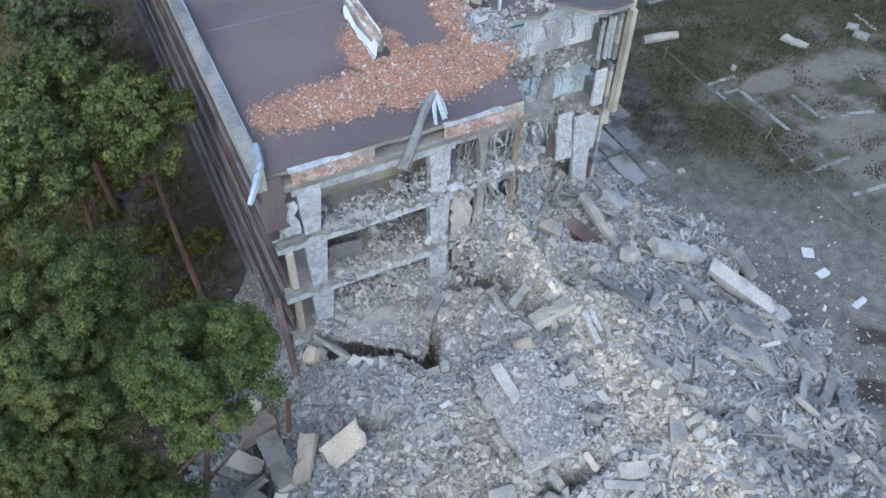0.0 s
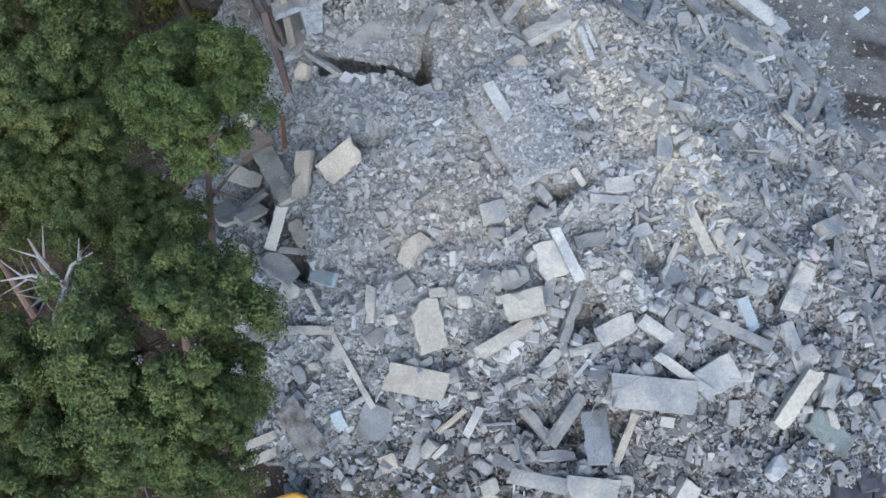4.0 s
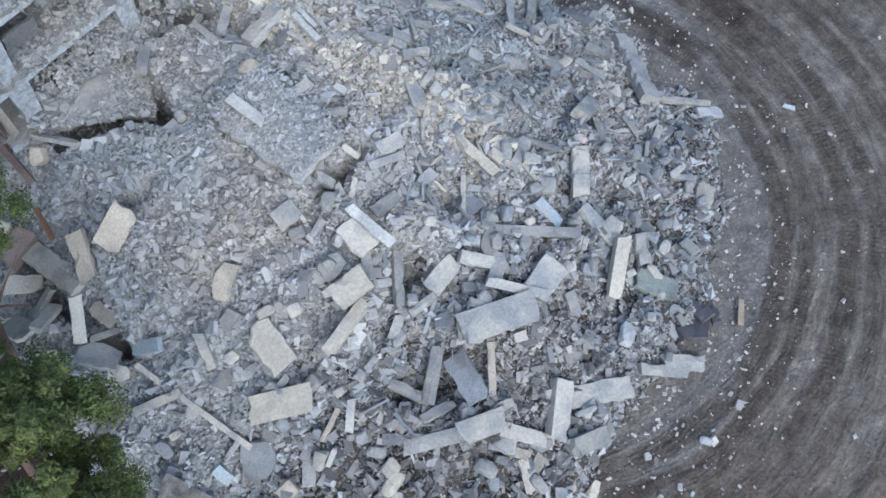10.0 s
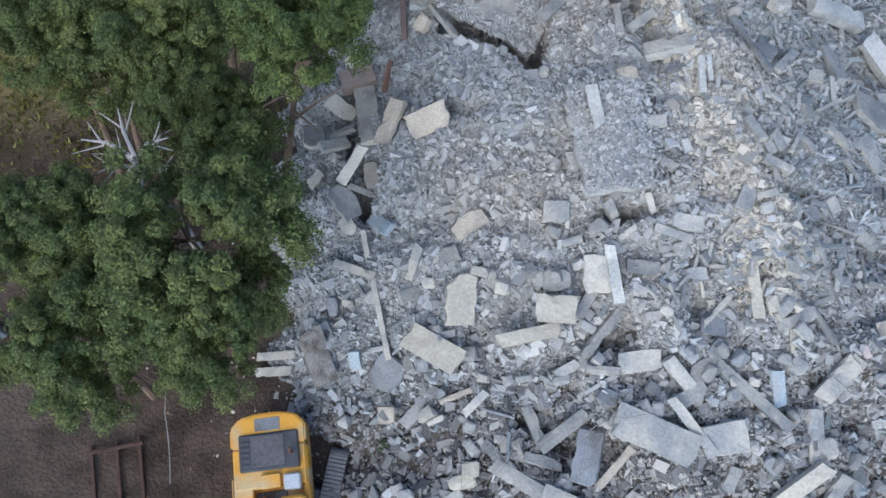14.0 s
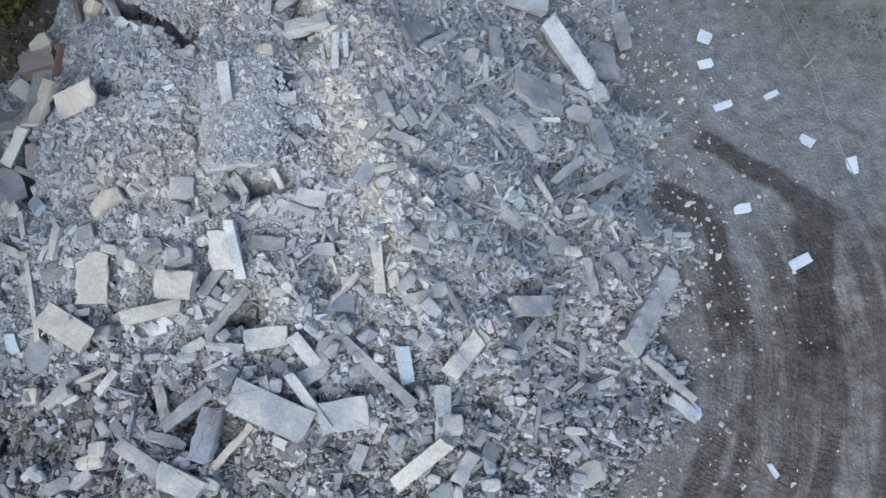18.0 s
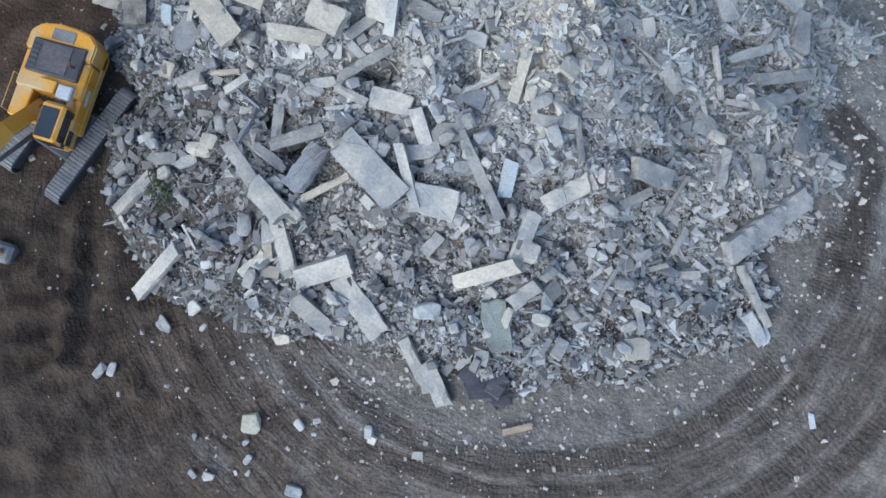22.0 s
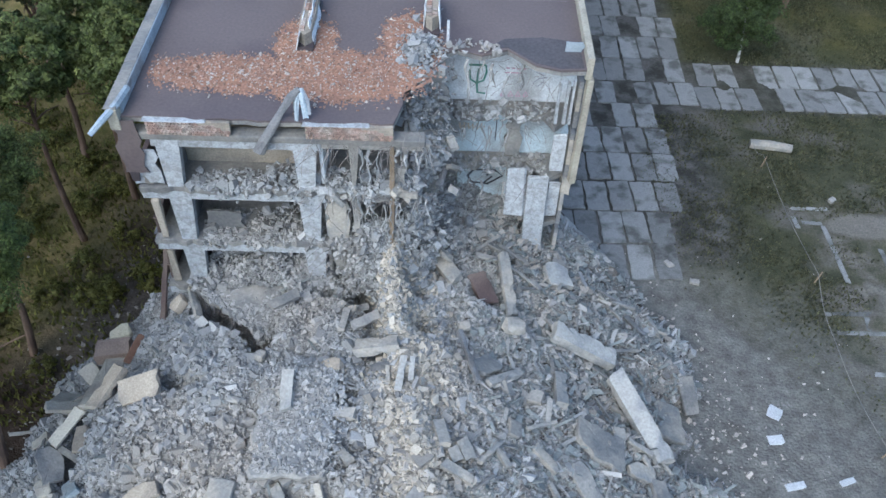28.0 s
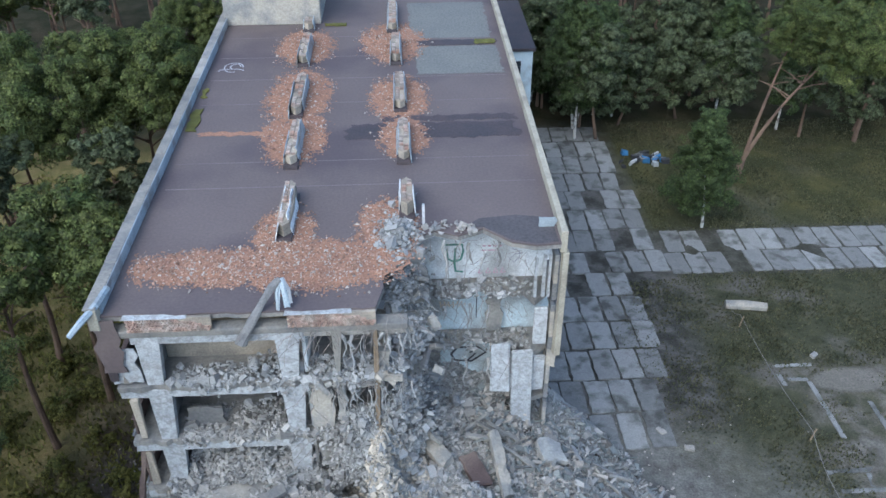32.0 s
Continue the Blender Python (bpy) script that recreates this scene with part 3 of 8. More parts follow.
    lane = math_node("MULTIPLY", ramp(x, 16.0, 17.0), math_node("MULTIPLY", ramp(y, 24.0, 24.8), ramp(y, 31.4, 30.6)))
    col = mix(gx, soil, grass)
    col = mix(math_node("MAXIMUM", yard, math_node("MULTIPLY", lane, 0.7)), col, mix(ramp(noise_at(0.9, 5.0), 0.4, 0.62), (0.052, 0.05, 0.043), (0.11, 0.105, 0.096)))
    # forest floor under the trees, much darker in the far wood
    fx = ramp(math_node("ADD", math_node("ADD", x, 8.0), math_node("MULTIPLY", w, 0.4)), 2.5, -2.5)
    fx = math_node("MULTIPLY", fx, ramp(math_node("ADD", y, math_node("MULTIPLY", w, 0.6)), -2.0, 4.0))
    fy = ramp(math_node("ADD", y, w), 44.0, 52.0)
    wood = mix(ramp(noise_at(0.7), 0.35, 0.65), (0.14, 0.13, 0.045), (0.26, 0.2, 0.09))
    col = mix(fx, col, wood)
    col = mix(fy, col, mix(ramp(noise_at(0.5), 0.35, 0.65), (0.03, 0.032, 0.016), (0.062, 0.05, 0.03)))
    # brown earth west of the machine
    bx = math_node("MULTIPLY", ramp(math_node("ADD", x, math_node("MULTIPLY", w, 0.3)), -5.0, -8.0), ramp(y, 5.0, -1.0))
    corner = math_node("MULTIPLY", ramp(math_node("ADD", x, math_node("MULTIPLY", w, 0.9)), 7.0, -2.0), ramp(math_node("ADD", y, math_node("MULTIPLY", w, 0.3)), -18.0, -23.0))
    col = mix(math_node("MULTIPLY", math_node("MAXIMUM", bx, corner), 0.85), col, mix(ramp(noise_at(0.7, 6.0), 0.4, 0.6), mix(corner, (0.036, 0.025, 0.018), (0.024, 0.018, 0.014)), mix(corner, (0.074, 0.052, 0.038), (0.056, 0.042, 0.031))))
    grain = ramp(noise_at(9.0, 6.0), 0.25, 0.75, 0.7, 1.3)
    hsv = N.new("ShaderNodeHueSaturation")
    L.new(col, hsv.inputs["Color"]), L.new(grain, hsv.inputs["Value"])
    L.new(hsv.outputs[0], bsdf.inputs["Base Color"])
    bsdf.inputs["Roughness"].default_value = 0.95
    bsdf.inputs["Specular IOR Level"].default_value = 0.05
    b1 = N.new("ShaderNodeBump")
    b1.inputs["Strength"].default_value, b1.inputs["Distance"].default_value = 0.7, 0.22
    L.new(math_node("MULTIPLY", driven, math_node("ADD", math_node("ADD", tracks, math_node("MULTIPLY", scraped, 0.5)), math_node("MULTIPLY", math_node("MULTIPLY", bands, cleat), 0.05))), b1.inputs["Height"])
    b2 = N.new("ShaderNodeBump")
    b2.inputs["Strength"].default_value, b2.inputs["Distance"].default_value = 0.9, 0.12
    L.new(noise_at(6.0, 7.0), b2.inputs["Height"]), L.new(b1.outputs[0], b2.inputs["Normal"])
    L.new(b2.outputs[0], bsdf.inputs["Normal"])
    return m


def axis_steps(lo, hi, step, far):
    a = list(np.arange(lo, hi + 1e-6, step))
    out, d = [], step
    while (out[-1] if out else hi) < far:
        d *= 1.35
        out.append((out[-1] if out else hi) + d)
    low, d = [], step
    while (low[-1] if low else lo) > -far:
        d *= 1.35
        low.append((low[-1] if low else lo) - d)
    return np.array(low[::-1] + a + out)


gxs, gys = axis_steps(-22, 38, 0.25, 700), axis_steps(-40, 16, 0.25, 700)
GX, GY = np.meshgrid(gxs, gys, indexing="ij")
rr = np.hypot(GX - 13, GY + 15.5)
trod = np.clip((rr - 11.9) / 0.8, 0, 1) * np.clip((40 - rr) / 8, 0, 1) * np.clip(-(GY + 13.5 - 0.06 * (GX - 10)) / 4, 0, 1)
drift = roughness_of(GX, GY, 11, (14.0, 8.0), 5)
ruts = 0.04 * np.sin(rr * 3.4 + 1.6 * drift) * np.clip(0.3 + roughness_of(GX, GY, 12, (6.0,), 6), 0, 1.3)
clods = 0.045 * roughness_of(GX, GY, 13, (2.2, 1.1, 0.7), 6) * (1 + 1.6 * np.clip(-(GX - 3) / 5, 0, 1) * np.clip(-(GY + 22) / 3, 0, 1))
GZ = land(GX, GY) + trod * (ruts + clods - 0.03) + 0.03 * roughness_of(GX, GY, 14, (4.0, 2.0), 5) * (np.hypot(GX, GY) < 90)
# banks of earth pushed up by the tracks
for ax, ay, bx, by, up in ((-5.5, -23.6, -3.9, -29.3, 0.34), (-7.4, -28.3, -4.7, -26.9, 0.25), (-6.9, -29.8, -4.2, -28.2, 0.28), (-3.9, -29.3, -6.2, -31.5, 0.3), (-1.7, -28.8, -0.4, -29.5, 0.3), (-0.4, -29.5, -2.1, -31.6, 0.32), (-0.4, -29.5, 1.1, -27.8, 0.22), (-6.2, -25.9, -8.6, -27.3, 0.25), (-1.9, -26.4, 3.9, -25.2, 0.16), (-3.8, -23.8, -3.0, -26.1, 0.2)):
    along = np.clip(((GX - ax) * (bx - ax) + (GY - ay) * (by - ay)) / ((bx - ax) ** 2 + (by - ay) ** 2), 0, 1)
    off = np.hypot(GX - ax - along * (bx - ax), GY - ay - along * (by - ay)) + 0.12 * roughness_of(GX, GY, 15, (1.5, 0.8), 4)
    GZ = GZ + up * np.exp(-((off / 0.3) ** 2)) - 0.35 * up * np.exp(-(((off - 0.75) / 0.3) ** 2))
idx = np.arange(GX.size).reshape(GX.shape)
quads = np.stack([idx[:-1, :-1], idx[1:, :-1], idx[1:, 1:], idx[:-1, 1:]], -1).reshape(-1, 4)
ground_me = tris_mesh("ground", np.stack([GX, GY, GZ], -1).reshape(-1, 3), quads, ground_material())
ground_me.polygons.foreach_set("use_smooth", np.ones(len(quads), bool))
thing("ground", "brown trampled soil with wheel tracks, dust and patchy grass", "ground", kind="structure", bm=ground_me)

# The rubble heap: a dusty core and a coat of broken stones
rng = np.random.default_rng(7)
heap_soil = mat("heap_soil", (0.05, 0.041, 0.034), (0.10, 0.085, 0.072), 0.9, bump=0.9, fine=9, grain=0.35)
heap = thing("rubble_heap", "grey heap of crushed concrete and dust against the broken building", "rubble", kind="stuff")
hx, hy = np.arange(-8, 28.01, 0.25), np.arange(-29, 9.31, 0.25)
HX, HY = np.meshgrid(hx, hy, indexing="ij")
HZ = heap_at(HX, HY)
bare = HZ - land(HX, HY) < 0.16
HZ = HZ + rng.normal(0, 0.06, HZ.shape) - 0.1 - 0.6 * bare
idx = np.arange(HX.size).reshape(HX.shape)
quads = np.stack([idx[:-1, :-1], idx[1:, :-1], idx[1:, 1:], idx[:-1, 1:]], -1).reshape(-1, 4)
earthy = rng.uniform(0, 1, len(quads)) < soil_and_shade(HX[:-1, :-1], HY[:-1, :-1]).ravel() * 1.1
for chosen, material in ((~earthy, dust_mat), (earthy, heap_soil)):
    used, faces = np.unique(quads[chosen], return_inverse=True)
    part("dust_core", tris_mesh("dust_core", np.stack([HX, HY, HZ], -1).reshape(-1, 3)[used], faces.reshape(-1, 4), material), None, heap)
stone_shapes = chunk_shapes(14, 3, points=8) + block_shapes(12, 5)
blocks = block_shapes(5, 9) + chunk_shapes(10, 13, (0.5, 0.85), 14)


def on_heap(n, xr, yr, edge=0.15):
    x, y = rng.uniform(*xr, n), rng.uniform(*yr, n)
    z = heap_at(x, y)
    h = z - land(x, y)
    ok = (h > edge) & (rng.uniform(0, 1, n) < np.clip(h / 0.6, 0.12, 1))
    for hx_, hy_, rx_, ry_, dz in HOLLOWS:
        if dz < -1.5:
            ok &= ((x - hx_) / rx_) ** 2 + ((y - hy_) / ry_) ** 2 > 0.7
    return np.stack([x[ok], y[ok], z[ok]], -1)


def stones(name, shapes, spots, size, tilt=0.6, stretch=None):
    """One coat of stones, the earth-stained ones and the eastern slope's shade-dulled ones as meshes of their own."""
    dirty = rng.uniform(0, 1, len(spots)) < soil_and_shade(spots[:, 0], spots[:, 1])
    # greyer stone paints the cooler, less lit eastern slope
    dull = ~dirty & (rng.uniform(0, 1, len(spots)) < 0.42 / (1 + np.exp((14.0 - spots[:, 0]) / 0.7)) / (1 + np.exp((-13.0 - spots[:, 1]) / 1.2)))
    for chosen, material in ((~dirty & ~dull, rubble_mat), (dirty, soiled_mat), (dull, lath_shade_mat)):
        part(name, scatter_mesh(name, shapes, spots[chosen], size[chosen], material, rng, tilt, None if stretch is None else stretch[chosen]), None, heap)


spots = on_heap(135000, (-8, 27), (-28, 8), 0.05)
spots = spots[rng.uniform(0, 1, len(spots)) < 1 - 0.68 * soil_and_shade(spots[:, 0], spots[:, 1])]
size = np.clip(rng.lognormal(-2.2, 0.42, len(spots)), 0.05, 0.35)
spots[:, 2] -= size * 0.05
stones("small_stones", stone_shapes, spots, size)
spots = on_heap(15000, (-8, 27), (-28, 8), 0.08)
spots = spots[rng.uniform(0, 1, len(spots)) < np.clip(0.42 + 0.5 * roughness_of(spots[:, 0], spots[:, 1], 5, (5.0, 2.5)) + 0.25 * ((spots[:, 1] < -11) | (spots[:, 0] < 5)), 0.05, 1)]
size = np.clip(rng.lognormal(-1.25, 0.32, len(spots)), 0.18, 0.6)
stones("middling_stones", blocks, spots, size, 0.4)
spots = on_heap(3400, (-7, 26), (-26, 7), 0.2)
spots = spots[rng.uniform(0, 1, len(spots)) < np.where(spots[:, 1] < -11, 1.0, 0.35)]
size = rng.uniform(0.32, 0.7, len(spots))
stretch = np.stack([rng.uniform(0.8, 1.2, len(spots)), rng.uniform(0.7, 1.0, len(spots)), rng.uniform(0.5, 0.9, len(spots))], -1)
stones("large_stones", blocks, spots, size, 0.4, stretch)
spots = on_heap(6800, (-6, 26), (-26, 7), 0.2)
spots = spots[rng.uniform(0, 1, len(spots)) < np.where(spots[:, 0] > 13.3, np.where(spots[:, 1] > -15, 0.95, 0.4), 0.08)]
size = rng.uniform(0.4, 1.5, len(spots))
stretch = np.stack([np.ones(len(spots)), rng.uniform(0.08, 0.2, len(spots)), rng.uniform(0.06, 0.12, len(spots))], -1)
for chosen, material in ((slice(0, None, 2), rubble_mat), (slice(1, None, 2), lath_shade_mat)):
    part("splinters", scatter_mesh("splinters", blocks, spots[chosen], size[chosen], material, rng, 0.3, stretch[chosen]), None, heap)
tiny = chunk_shapes(8, 23, (0.5, 0.9), 5)
spots = on_heap(75000, (-8, 27), (-28, 8), 0.1)
spots[:, 2] += 0.02
stones("fine_gravel", tiny, spots, rng.uniform(0.05, 0.12, len(spots)))
# the crest and the western shoulder: mortar-dusted stone, warmed in colour for the western sun
n = 5000
q = rng.uniform(0, 1, n)
x = np.interp(q, (0, 0.3, 0.7, 1), (10.2, 11.0, 11.6, 12.3)) + rng.normal(0, 0.8, n)
y = 0.5 - 15.5 * q + rng.normal(0, 0.4, n)
size = np.clip(rng.lognormal(-2.0, 0.5, n), 0.06, 0.5)
part("crest_stones", scatter_mesh("crest_stones", stone_shapes, np.stack([x, y, heap_at(x, y) + 0.03], -1), size, crest_mat, rng, 0.5), None, heap)

# loose stones strewn over the ground round the heap
x, y = rng.uniform(-14, 34, 26000), rng.uniform(-36, 16, 26000)
dist = np.clip(np.hypot((x - 9.5) / 17.5, (y + 8) / 20.5), 0, 9)
keep = (heap_at(x, y) - land(x, y) < 0.05) & (rng.uniform(0, 1, len(x)) < np.exp(-(np.maximum(dist - 0.95, 0)) * 11) * 0.75 + 0.006)
keep &= ~((x > -0.5) & (x < 18.5) & (y > 0))
keep |= (x > -8) & (x < -0.6) & (y > -2) & (y < 9) & (heap_at(x, y) - land(x, y) < 0.05) & (rng.uniform(0, 1, len(x)) < 0.35 * np.exp(-np.maximum(np.abs(x + 2.5) - 2, 0)))
keep |= (x > -10) & (x < -3) & (y > -17) & (y < 0) & (heap_at(x, y) - land(x, y) < 0.05) & (rng.uniform(0, 1, len(x)) < 0.5 * np.exp(-np.maximum(-5.5 - x, 0) * 0.7))
spots = np.stack([x, y, land(x, y) + 0.02], -1)[keep]
size = np.clip(rng.lognormal(-2.3, 0.5, len(spots)), 0.05, 0.4)
thing("scattered_stones", "pale concrete crumbs strewn over the soil round the heap", "stones", kind="stuff", bm=scatter_mesh("scattered_stones", stone_shapes, spots, size, mortar_chip, rng, 0.4))

# The broken building
FLOORS = (0.2, 3.2, 6.14, 9.04, 12.06)
ROOF = 15.5
END = 48.0
house = thing("demolished_building", "half-demolished concrete building with torn floors and a brown felt roof", "building")


def ragged_front(x0, x1, y, amp, seed, step=0.45):
    rnd = random.Random(seed)
    n = max(2, int((x1 - x0) / step))
    return [(x0 + (x1 - x0) * i / n, y + rnd.uniform(-amp, amp)) for i in range(n + 1)]


def torn_wall(x0, x1, z0, z1, y, th, seed, bite=0.25):
    rnd = random.Random(seed)
    def edge(a, b, n, along, fixed, b_amp):
        return [((a + (b - a) * i / n, fixed + rnd.uniform(-b_amp, b_amp)) if along == "x" else (fixed + rnd.uniform(-b_amp, b_amp), a + (b - a) * i / n)) for i in range(n)]
    n, m_ = max(3, int((x1 - x0) / 0.25)), max(3, int((z1 - z0) / 0.3))
    pts = edge(x0, x1, n, "x", z0, bite * 0.5) + edge(z0, z1, m_, "z", x1, bite) + edge(x1, x0, n, "x", z1, bite * 0.5) + edge(z1, z0, m_, "z", x0, bite)
    bm = prism_bm(pts, -th / 2, th / 2)
    bmesh.ops.transform(bm, matrix=Matrix.Translation((0, y, 0)) @ Matrix.Rotation(radians(90), 4, "X"), verts=bm.verts[:])
    return bm


for k, z in enumerate(FLOORS):
    front = ragged_front(0.0, 10.4, 0.05, 0.11 if z > 5 else 0.15, k, 0.22)
    back = ragged_front(10.8, 16.6, 5.6, 0.5, k + 9) + [(17.0, 4.6), (17.95, 4.4 + 0.3 * k)]
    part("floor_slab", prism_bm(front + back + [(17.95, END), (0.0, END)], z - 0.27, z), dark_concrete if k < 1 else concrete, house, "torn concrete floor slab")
    part("edge_beam", torn_wall(0.0, 7.4, z - 0.68, z - 0.275, 0.27, 0.3, k, 0.045), whitewash, house)
    part("edge_beam", torn_wall(7.45, 10.3, z - 0.60, z - 0.275, 0.35, 0.3, k + 20, 0.16), concrete, house)
# top storey's lintel and the ledge under the roof
part("edge_beam", slab_bm(0.9, 7.4, 0.12, 0.42, 14.1, 14.5, 0.03, 0.02, 40), whitewash, house)
part("edge_beam", slab_bm(7.4, 11.6, 0.18, 0.48, 14.2, 14.55, 0.03, 0.03, 41), concrete, house)
part("roof_ledge", slab_bm(0.3, 11.4, 0.02, 0.6, 14.52, 14.82, 0.04, 0.02, 42), concrete, house)

# columns, tapered below each slab
for k, z in enumerate(FLOORS):
    hi = (FLOORS[k + 1] - 0.3) if k < 4 else 14.5
    for x, w, material in ((1.05, 0.95, whitewash), (6.3, 0.95, whitewash), (8.45, 0.42, concrete)):
        bm = bmesh.new()
        a = [bm.verts.new(p) for p in ((x + 0.1, 0.1, z), (x + w - 0.22, 0.1, z), (x + w - 0.22, 0.5, z), (x + 0.1, 0.5, z))]
        b = [bm.verts.new(p) for p in ((x, 0.1, hi), (x + w, 0.1, hi), (x + w, 0.5, hi), (x, 0.5, hi))]
        bm.faces.new(a[::-1]), bm.faces.new(b)
        for i in range(4):
            bm.faces.new((a[i], a[(i + 1) % 4], b[(i + 1) % 4], b[i]))
        part("column", bm, material, house)
    # rooms behind the torn front: side, cross and back walls, the rear ones dark for shade
    part("partition_wall", slab_bm(7.25, 7.4, 0.5, 9.0, z, hi, 0.02), white_paint if k > 2 else concrete, house)
    part("back_wall", slab_bm(10.6, 18.0, 6.45, 6.65, z, hi, 0.02), (concrete, concrete, concrete, blue_paint, white_paint)[k], house, "painted inner wall laid open")
    part("back_wall", slab_bm(1.6, 7.25, 1.7 + (0.9 if k < 4 else 0), 1.85 + (0.9 if k < 4 else 0), z, hi, 0.02), tan_plaster if k == 4 else dark_concrete, house, "stained plaster inner wall, shade-dark below the top storey")
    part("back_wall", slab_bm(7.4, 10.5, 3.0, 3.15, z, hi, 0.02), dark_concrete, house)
    part("partition_wall", slab_bm(10.5, 10.65, 1.2 + 0.6 * k % 2, 6.45, z, hi - 0.2 * k, 0.02, 0.03, k), concrete, house)
    # side walls with their window openings; the western one's dark tone stands for gallery shade
    for x0 in (1.35, 17.75):
        y = 0.6 if x0 < 9 else 4.6
        part("side_wall", slab_bm(x0, x0 + 0.2, y, END, z, z + 0.9, 0.02), dark_concrete, house)
        part("side_wall", slab_bm(x0, x0 + 0.2, y, END, hi - 0.35, hi, 0.02), dark_concrete, house)
        yy = y
        while yy < END - 1:
            part("window_pier", slab_bm(x0 + 0.004, x0 + 0.196, yy, yy + 0.7, z + 0.9, hi - 0.35, 0.02), pale_concrete, house)
            yy += 3.0
    # gallery on the west side: parapet panel, rail
    part("gallery_parapet", slab_bm(0.06, 0.16, 0.4, END, z + 0.02, z + 0.85, 0.015), brown_panel, house, "dark brown gallery parapet")
    part("gallery_rail", slab_bm(0.0, 0.22, 0.4, END, z + 0.86, z + 0.92, 0.015), brown_panel, house)
    part("gallery_fascia", slab_bm(-0.08, -0.003, 0.3, END, z - 0.5, z + 0.01, 0.02), brown_panel, house, "dark brown fascia under the gallery floor")
    part("gallery_edge", slab_bm(-0.11, -0.003, 0.3, END, z + 0.013, z + 0.07, 0.015), dark_concrete, house)

# torn wall pieces, strips and panels of the open front
for x0, x1, z0, z1, y, th, m_ in ((-0.1, 0.95, 12.2, 13.9, 0.14, 0.08, whitewash), (7.42, 8.25, 9.1, 11.4, 0.3, 0.16, pale_concrete), 
                               (10.15, 10.7, 12.1, 13.2, 0.45, 0.2, concrete), (7.5, 8.3, 6.9, 8.5, 0.4, 0.2, concrete), (9.9, 10.9, 6.0, 8.6, 0.5, 0.25, concrete), (10.7, 11.9, 9.2, 12.6, 3.4, 0.25, concrete), (10.6, 12.2, 12.4, 15.1, 4.4, 0.25, concrete),
                               (11.0, 12.4, 6.5, 8.6, 2.6, 0.25, dark_concrete), (15.1, 15.8, 9.1, 11.2, 6.2, 0.1, concrete), (15.3, 16.6, 6.2, 8.6, 5.5, 0.15, concrete), (2.2, 3.6, 9.1, 10.0, 0.9, 0.12, concrete)):
    part("torn_wall", torn_wall(x0, x1, z0, z1, y, th, int(x0 * 31 + z0 * 7), 0.14), m_, house)
for x0, x1, z0, z1 in ((17.05, 17.65, 9.5, 11.6), (17.15, 17.7, 6.6, 8.7), (16.95, 17.05, 12.2, 14.3), (17.3, 17.42, 12.2, 14.4), (17.55, 17.64, 12.2, 14.4)):
    part("wall_panel", slab_bm(x0, x1, 4.7, 4.82, z0, z1, 0.02, 0.04, int(z0)), whitewash, house)
for z0, z1 in ((9.15, 11.3), (6.3, 8.3), (12.2, 12.9)):
    part("wall_strip", slab_bm(0.3, 0.58, 0.12, 0.3, z0, z1, 0.03, 0.06, int(z0)), tan_plaster, house, "tan plastered wall end")
part("wall_strip", slab_bm(17.95, 18.2, 4.1, 4.5, 9.2, 14.9, 0.03, 0.05, 2), cream, house)
part("wall_strip", slab_bm(17.8, 18.1, 4.5, 5.4, 8.3, 9.2, 0.03, 0.1, 3), pale_concrete, house)
part("torn_post", tube_bm([(10.14, 0.15, 14.5), (10.1, 0.1, 11.0), (10.0, 0.0, 8.3)], [0.1, 0.12, 0.1], 5), old_wood, house)
part("loose_block", slab_bm(10.35, 11.15, -0.1, 0.15, 11.95, 12.2, 0.03, 0.03, 5), pale_concrete, house)
# paint strokes on the opened inner walls
def stroke(points, w, material, y=6.43):
    bm = bmesh.new()
    tube_bm([(x, y, z) for x, z in points], [w] * len(points), 4, bm)
    for v in bm.verts:
        v.co.y = y + (v.co.y - y) * 0.15
    part("graffiti_stroke", bm, material, house)


paint = {c: mat("spray_" + c, a, b, 2.0, rough=0.6, bump=0.05) for c, a, b in (("green", (0.05, 0.16, 0.12), (0.07, 0.2, 0.15)), ("rose", (0.42, 0.24, 0.3), (0.5, 0.3, 0.36)), ("black", (0.03, 0.03, 0.04), (0.05, 0.05, 0.06)), ("grey", (0.25, 0.25, 0.29), (0.32, 0.32, 0.36)), ("tan", (0.42, 0.34, 0.26), (0.48, 0.4, 0.3)))}
stroke([(13.15, 13.95), (13.9, 13.95)], 0.05, paint["green"])
stroke([(13.2, 13.7), (13.25, 13.2), (13.55, 13.0), (13.85, 13.15), (13.95, 13.6), (13.9, 13.95)], 0.05, paint["green"])
stroke([(13.6, 13.75), (13.55, 13.0), (13.6, 12.5), (13.95, 12.45)], 0.05, paint["green"])
for i in range(4):
    stroke([(14.8 + i * 0.24, 13.85 - 0.02 * i), (14.95 + i * 0.24, 13.83)], 0.04, paint["rose"])
    stroke([(14.65 + i * 0.34, 12.35), (14.75 + i * 0.34, 12.62), (14.85 + i * 0.34, 12.35), (14.65 + i * 0.34, 12.35)], 0.03, paint["rose"])
stroke([(14.75, 13.6), (15.5, 13.6)], 0.03, paint["rose"])
stroke([(16.5, 13.9), (16.2, 13.9), (16.15, 13.65), (16.5, 13.5), (16.5, 13.15), (16.25, 12.9), (16.05, 13.1), (16.3, 13.35), (16.65, 13.4)], 0.025, paint["grey"])
for i in range(6):
    stroke([(12.9 + i * 0.2, 10.75), (12.93 + i * 0.2, 10.4), (13.05 + i * 0.2, 10.6)], 0.035, paint["tan"])
stroke([(14.6, 11.2), (14.6, 9.75)], 0.025, paint["black"])
